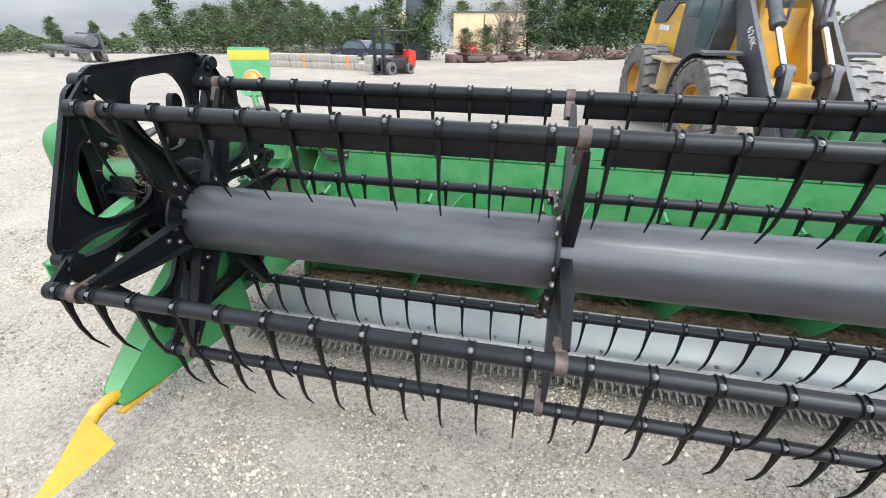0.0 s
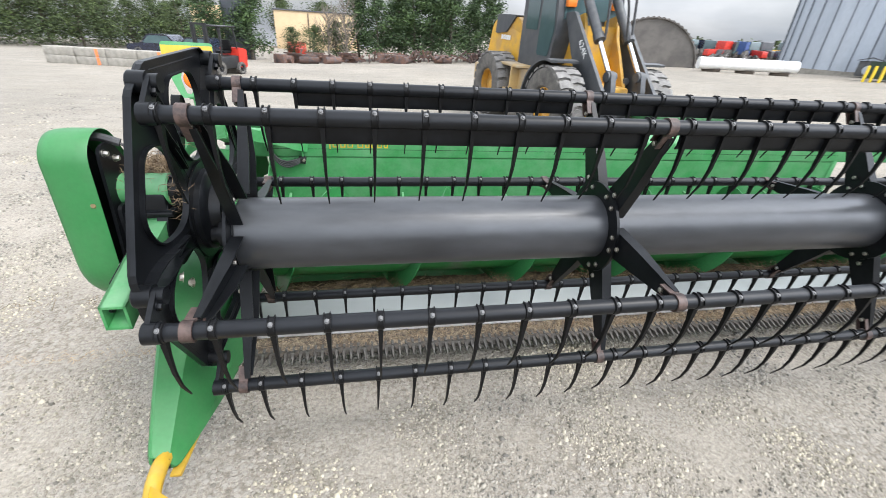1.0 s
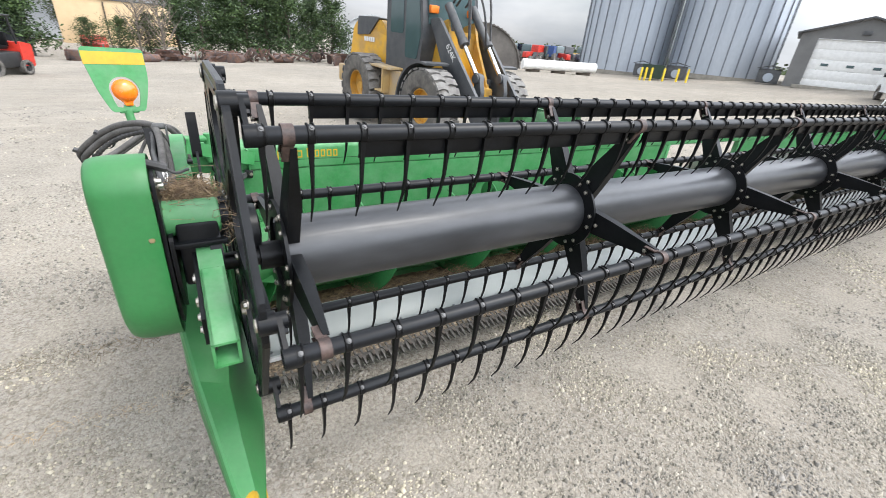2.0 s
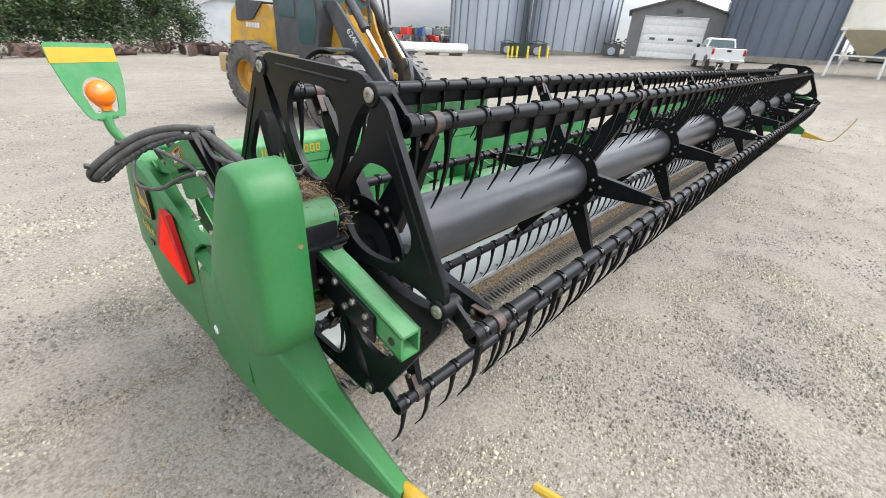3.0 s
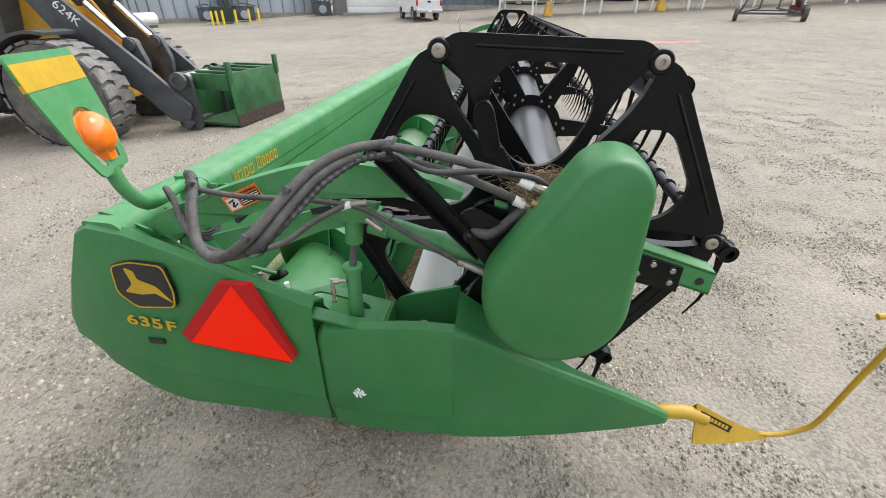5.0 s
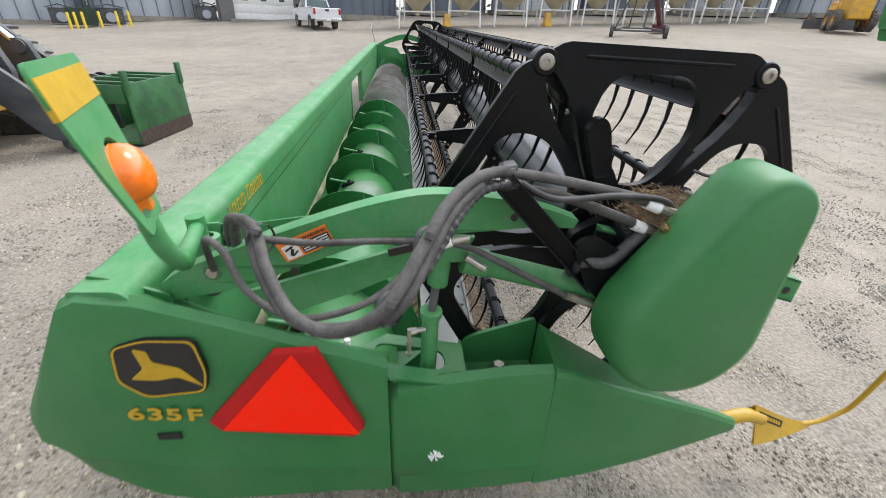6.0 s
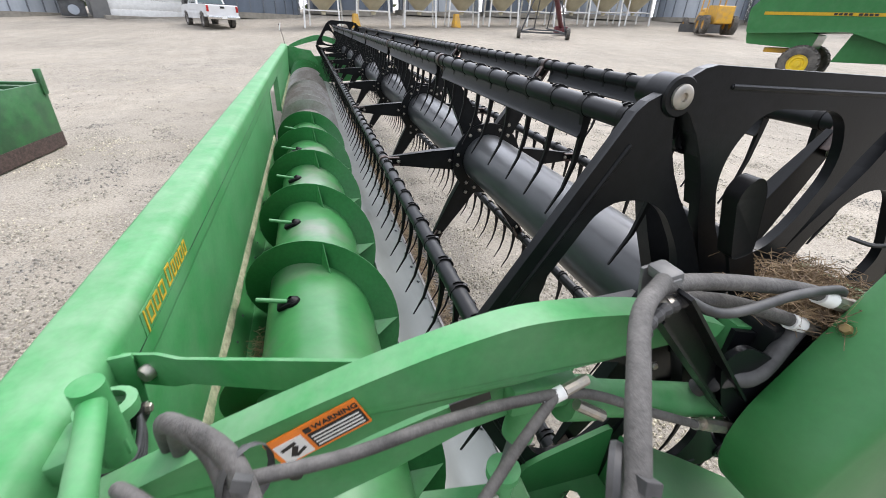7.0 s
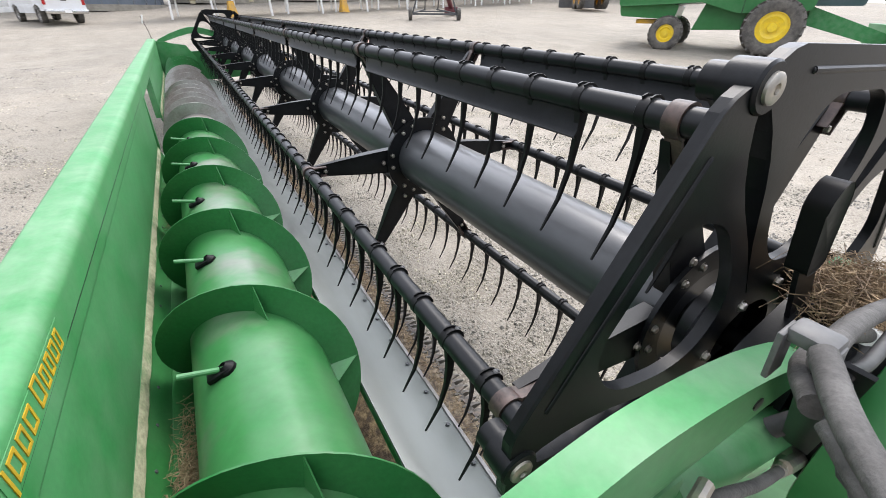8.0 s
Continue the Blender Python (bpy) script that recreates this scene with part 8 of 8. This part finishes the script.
# ---- grain bins, garage, hopper tanks ----
def make_bin(az, d, r, h, label, ribs=26, mat=None):
    x, y = polar(az, d)
    b = thing("grain_bin", label, "grain bin", on_ground(x, y, 0, -0.2), "row of grain bins")
    bm = B()
    n = 72
    prof = []
    k = int(h / 0.25)
    for i in range(k + 1):
        prof.append((r + (0.018 if i % 2 else -0.018), h * i / k))
    lathe(bm, prof, (0, 0, 0), (0, 0, 1), n)
    part("wall", bm, mat or GALV, b, "corrugated galvanised wall")
    bm = B()
    lathe(bm, [(r + 0.1, h - 0.02), (0.4, h + r * 0.5), (0, h + r * 0.5)], (0, 0, 0), (0, 0, 1), 36)
    part("roof", bm, GALV, b)
    rb = B()
    box(rb, (0, -r - 0.045, h / 2), (0.075, 0.07, h))
    rib = part("stiffener", rb, STIFF, None)
    for i in range(ribs):
        again("stiffener", rib, b, pose(0, 0, 0, 0, 0, 360 * i / ribs))
    bpy.data.objects.remove(rib)
    bm = B()
    lathe(bm, [(r + 0.45, 0.0), (r + 0.45, 0.45), (r, 0.45)], (0, 0, 0), (0, 0, 1), 48)
    part("footing", bm, CONCRETE, b)
    return b


make_bin(39.6, 57, 4.7, 13, "tall galvanised grain bin with dark upright stiffeners")
make_bin(29.8, 55, 4.7, 13, "tall galvanised grain bin beside the garage")
make_bin(9.3, 49, 4.4, 13, "tall weathered blue-grey grain bin", 26, GALV_DARK)
for k, (az, d, r, mat) in enumerate(((-2.0, 54, 4.6, GALV_DARK), (-12.5, 55, 4.6, GALV), (-22.5, 57, 4.6, GALV_DARK), (-32.5, 60, 4.8, GALV), (-42.0, 62, 4.8, GALV), (-51.0, 62, 4.8, GALV))):
    make_bin(az, d, r, 13, "tall galvanised grain bin behind the hopper tanks", 24, mat)


def make_garage():
    x, y = polar(19.0, 47.5)
    g = thing("garage_building", "grey garage with a wide white overhead door", "building", on_ground(x, y, 19 - 90 + 4))
    w, h, d = 3.9, 3.75, 7.0
    bm = B()
    prism(bm, [[(-w, -0.3), (-w, h), (0, h + 1.15), (w, h), (w, -0.3)], [(-2.75, -0.25), (-2.75, 3.45), (2.55, 3.45), (2.55, -0.25)]], "y", -0.12, 0.12)
    part("front_wall", bm, GREY_SIDING, g)
    for s in (1, -1):
        bm = B()
        box(bm, (s * (w - 0.1), d / 2 + 0.12, h / 2 - 0.15), (0.2, d, h + 0.3))
        part("side_wall", bm, GREY_SIDING, g)
        bm = B()
        prism(bm, [[(s * (w + 0.3), h - 0.05), (0, h + 1.2), (0, h + 1.32), (s * (w + 0.3), h + 0.07)]], "y", -0.4, d + 0.3)
        part("roof", bm, STEEL_DARK, g)
    door = None
    for i in range(5):
        bm = B()
        box(bm, (-0.1, 0.06, 0.37 + 0.735 * i - 0.25), (5.28, 0.06, 0.725), bevel=0.015)
        door = part("door_panel", bm, WHITE, g)
        if i == 2:
            for xx in (-1.7, -0.1, 1.5):
                bm = B()
                box(bm, (xx, 0.022, 1.60), (0.48, 0.012, 0.20), bevel=0.004)
                part("door_window", bm, GLASS, door)
    bm = B()
    box(bm, (0, -0.20, 3.95), (0.5, 0.12, 0.28), bevel=0.02)
    part("door_lamp", bm, STEEL_DARK, g)
    bm = B()
    box(bm, (0, -1.2, -0.1), (6.5, 2.2, 0.24))
    part("apron", bm, CONCRETE, g)
    bm = B()
    box(bm, (w + 0.02, 2.0, 2.3), (0.06, 0.9, 1.0), bevel=0.02)
    part("side_window", bm, WHITE, g)
    bm = B()
    box(bm, (w + 0.05, 2.0, 2.3), (0.04, 0.70, 0.8))
    part("side_pane", bm, GLASS, g)


make_garage()


def make_hopper(x, y, turn):
    t = thing("hopper_tank", "cream hopper tank standing on white steel legs", "hopper tank", on_ground(x, y, turn), "row of hopper tanks")
    r = 1.55
    bm = B()
    lathe(bm, [(r, 2.35), (r + 0.03, 2.45), (r, 2.55), (r, 5.6), (0.3, 6.4), (0, 6.4)], (0, 0, 0), (0, 0, 1), 36)
    part("tank", bm, CREAM, t)
    bm = B()
    lathe(bm, [(r - 0.03, 2.38), (0.16, 0.95), (0.16, 0.80), (0, 0.80)], (0, 0, 0), (0, 0, 1), 36)
    part("cone", bm, CREAM_CONE, t)
    for i in range(4):
        a = radians(45 + 90 * i)
        px, py = 1.62 * math.cos(a), 1.62 * math.sin(a)
        bm = B()
        beam(bm, (px * 1.08, py * 1.08, -0.2), (px * 0.98, py * 0.98, 2.45), 0.11, 0.11, (1, 0.1, 0))
        box(bm, (px, py, 2.40), (0.34, 0.34, 0.14), bevel=0.02)
        part("leg", bm, WHITE, t)
        b = radians(135 + 90 * i)
        bm = B()
        beam(bm, (px * 1.04, py * 1.04, 1.05), (1.62 * 1.04 * math.cos(b), 1.62 * 1.04 * math.sin(b), 1.05), 0.07, 0.07)
        part("brace", bm, WHITE, t)


for i in range(9):
    k = i / 8
    make_hopper(34.0 + 4.5 * k, 1.6 - 29.5 * k, -8)


def make_stair_block(x, y):
    s = thing("yellow_pedestal", "yellow painted steel pedestal by the hopper tanks", "pedestal", on_ground(x, y, 10))
    bm = B()
    loft(bm, [[(-0.30, -0.3, 0), (0.30, -0.3, 0), (0.30, 0.3, 0), (-0.30, 0.3, 0)], [(-0.16, -0.12, 0.95), (0.16, -0.12, 0.95), (0.16, 0.2, 0.95), (-0.16, 0.2, 0.95)]])
    bevel_all(bm, 0.04)
    part("body", bm, LOADER_YELLOW, s)


make_stair_block(33.0, -0.6)
make_stair_block(34.2, -8.6)


def make_bollards():
    for i, (az, d) in enumerate(((38.4, 44), (37.9, 44), (37.3, 44), (36.0, 44), (34.6, 44), (33.6, 44))):
        x, y = polar(az - 1.2, d)
        b = thing("bollard", "yellow steel bollard before the grain bins", "bollard", on_ground(x, y), "yellow bollards")
        bm = B()
        lathe(bm, [(0.085, -0.1), (0.085, 1.00), (0.06, 1.07), (0, 1.09)], (0, 0, 0), (0, 0, 1), 14)
        part("post", bm, COMBINE_YELLOW, b)
    for az, d, w in ((35.2, 47.0, 1.8), (38.8, 50.0, 1.4), (26.6, 48.0, 1.6)):
        x, y = polar(az - 1.5, d)
        c = thing("bin_fan", "dark fan housing with canopy by the grain bins", "fan unit", on_ground(x, y, az - 90), "fan units")
        bm = B()
        box(bm, (0, 0, 0.65), (w, 0.9, 1.1), bevel=0.05)
        part("housing", bm, STEEL_DARK, c)
        bm = B()
        prism(bm, [[(-w * 0.6, 1.25), (0, 1.5), (w * 0.6, 1.25), (w * 0.6, 1.2), (0, 1.42), (-w * 0.6, 1.2)]], "y", -0.7, 0.6)
        part("canopy", bm, STEEL_DARK, c)
        bm = B()
        cyl(bm, (0, -0.45, 0.55), (0, -0.60, 0.55), 0.35, n=20)
        part("fan_ring", bm, GALV, c)
    x, y = polar(36.0, 45.6)
    c = thing("dumpster", "dark green steel dumpster by the bollards", "dumpster", on_ground(x, y, 30 - 90))
    bm = B()
    prism(bm, [[(-0.8, 0.15), (-0.9, 1.25), (0.9, 1.25), (0.8, 0.15)]], "y", -0.6, 0.6)
    bevel_all(bm, 0.03)
    part("bin", bm, LEAF_DARK, c)


LEAF_DARK = material("dark_green_paint", (0.020, 0.045, 0.028), 0.5, scale=3, grain=0.1)
make_bollards()


def make_auger_cart():
    """Portable grain auger on a wheeled undercarriage."""
    a = thing("portable_auger", "portable grain auger on a dark wheeled frame", "grain auger", on_ground(25.4, -11.8, -112))
    for s in (1, -1):
        tyre(a, "tyre", s * 1.55, 0, 0.36, 0.36, 0.22, 0.19, STEEL_DARK, 16, 0.015, "block", (1, 0, 0), s, 0.03)
    bm = B()
    beam(bm, (-1.5, 0, 0.36), (1.5, 0, 0.36), 0.10, 0.10)
    beam(bm, (-1.4, 0, 0.40), (-0.4, 2.6, 0.62), 0.08, 0.08)
    beam(bm, (1.4, 0, 0.40), (0.4, 2.6, 0.62), 0.08, 0.08)
    beam(bm, (-0.9, 1.3, 0.5), (0.9, 1.3, 0.5), 0.08, 0.08)
    for s in (1, -1):
        beam(bm, (s * 1.4, 0, 0.40), (s * 0.45, -0.6, 3.4), 0.07, 0.07)
        beam(bm, (s * 0.45, 2.4, 0.60), (s * 0.40, -0.3, 3.0), 0.07, 0.07)
    part("undercarriage", bm, STEEL_DARK, a)
    bm = B()
    cyl(bm, (1.6, 3.6, 0.5), (-1.2, -4.5, 5.6), 0.16, n=16)
    part("auger_tube", bm, MAROON, a)
    bm = B()
    box(bm, (1.5, 3.4, 0.55), (0.9, 0.7, 0.5), bevel=0.06)
    part("intake", bm, MAROON, a)


make_auger_cart()


def make_grader():
    g = thing("road_grader", "old yellow road grader parked by the bins", "road grader", on_ground(29.1, -28.1, -118))
    for y in (-2.6, -1.25):
        for s in (1, -1):
            tyre(g, "rear_tyre", s * 0.95, y, 0.62, 0.62, 0.40, 0.30, LOADER_YELLOW, 18, 0.04, "bar", (1, 0, 0), s, 0.05)
    for s in (1, -1):
        tyre(g, "front_tyre", s * 0.95, 3.0, 0.60, 0.60, 0.34, 0.30, LOADER_YELLOW, 18, 0.04, "bar", (1, 0, 0), s, 0.05)
    bm = B()
    prism(bm, [rounded([(-3.4, 0.7), (-3.4, 1.85), (-1.0, 1.95), (-0.9, 0.7)], 0.1, 3)], "x", -0.55, 0.55)
    part("engine_housing", bm, LOADER_YELLOW, g)
    bm = B()
    for x in (-0.6, 0.6):
        for y in (-0.85, 0.55):
            beam(bm, (x, y, 1.2), (x, y, 3.1), 0.08, 0.08, (1, 0, 0))
    box(bm, (0, -0.15, 3.15), (1.45, 1.7, 0.08))
    box(bm, (0, -0.15, 1.25), (1.4, 1.6, 0.6), bevel=0.05)
    part("cab", bm, LOADER_YELLOW, g)
    bm = B()
    sweep(bm, spline([(0, 0.6, 1.5), (0, 1.6, 1.75), (0, 2.6, 1.5), (0, 3.2, 0.9)], 5), 0.16, 10)
    beam(bm, (-0.9, 3.0, 0.6), (0.9, 3.0, 0.6), 0.16, 0.16)
    part("front_beam", bm, LOADER_YELLOW, g)
    bm = B()
    prism(bm, [[(1.3, 0.10), (1.42, 0.10), (1.50, 0.62), (1.35, 0.70)]], "x", -1.7, 1.7)
    part("blade", bm, STEEL_DARK, g)


make_grader()


def make_far_trailer():
    """A second grain header lying on a transport trailer at the far edge of the yard."""
    x, y = -33.0, 26.0
    t = thing("header_trailer", "dark header resting on a long transport trailer", "trailer", on_ground(x, y, -25))
    bm = B()
    box(bm, (0, 0, 0.75), (10.0, 0.25, 0.22))
    box(bm, (0, 0.9, 0.75), (10.0, 0.15, 0.16))
    for i in range(9):
        box(bm, (-4.6 + 1.15 * i, 0.45, 0.80), (0.10, 1.2, 0.12))
    part("frame", bm, STEEL_DARK, t)
    for xx in (-3.6, 3.4, 4.5):
        for s in (0.0, 0.9):
            tyre(t, "tyre", xx, s, 0.42, 0.42, 0.24, 0.2, STEEL_DARK, 14, 0.015, "block", (0, 1, 0), 1, 0.03)
    bm = B()
    cyl(bm, (0.5, 0.4, 1.35), (5.0, 0.4, 1.35), 0.35, n=14)
    box(bm, (2.8, 0.9, 1.3), (4.6, 0.1, 0.9))
    part("loaded_reel", bm, STEEL_DARK, t)


make_far_trailer()


def make_far_field():
    """Distant field edge and woods along the horizon."""
    rnd = random.Random(2)
    verts, faces = [], []
    for i in range(420):
        az = rnd.uniform(-70, 175)
        d = rnd.uniform(330, 420)
        x, y = d * math.cos(radians(az)), d * math.sin(radians(az))
        z = ground_z(x, y)
        w, h = rnd.uniform(6, 16), rnd.uniform(3, 8)
        for _ in range(14):
            c = Vector((x + rnd.gauss(0, w * 0.4), y + rnd.gauss(0, w * 0.4), z + h * rnd.random()))
            s = rnd.uniform(1.0, 2.4)
            u = Vector((rnd.gauss(0, 1), rnd.gauss(0, 1), rnd.gauss(0, 1))).normalized()
            v = u.cross(Vector((rnd.gauss(0, 1), rnd.gauss(0, 1), 1))).normalized()
            k = len(verts)
            verts += [tuple(c - u * s), tuple(c + v * s * 0.7), tuple(c + u * s), tuple(c - v * s * 0.7)]
            faces.append((k, k + 1, k + 2, k + 3))
    me = bpy.data.meshes.new("far_woods")
    me.from_pydata(verts, [], faces)
    me.materials.append(LEAF_LIGHT)
    tagged(new("far_woods", me), "distant green woods along the horizon", "woods", kind="stuff")


make_far_field()
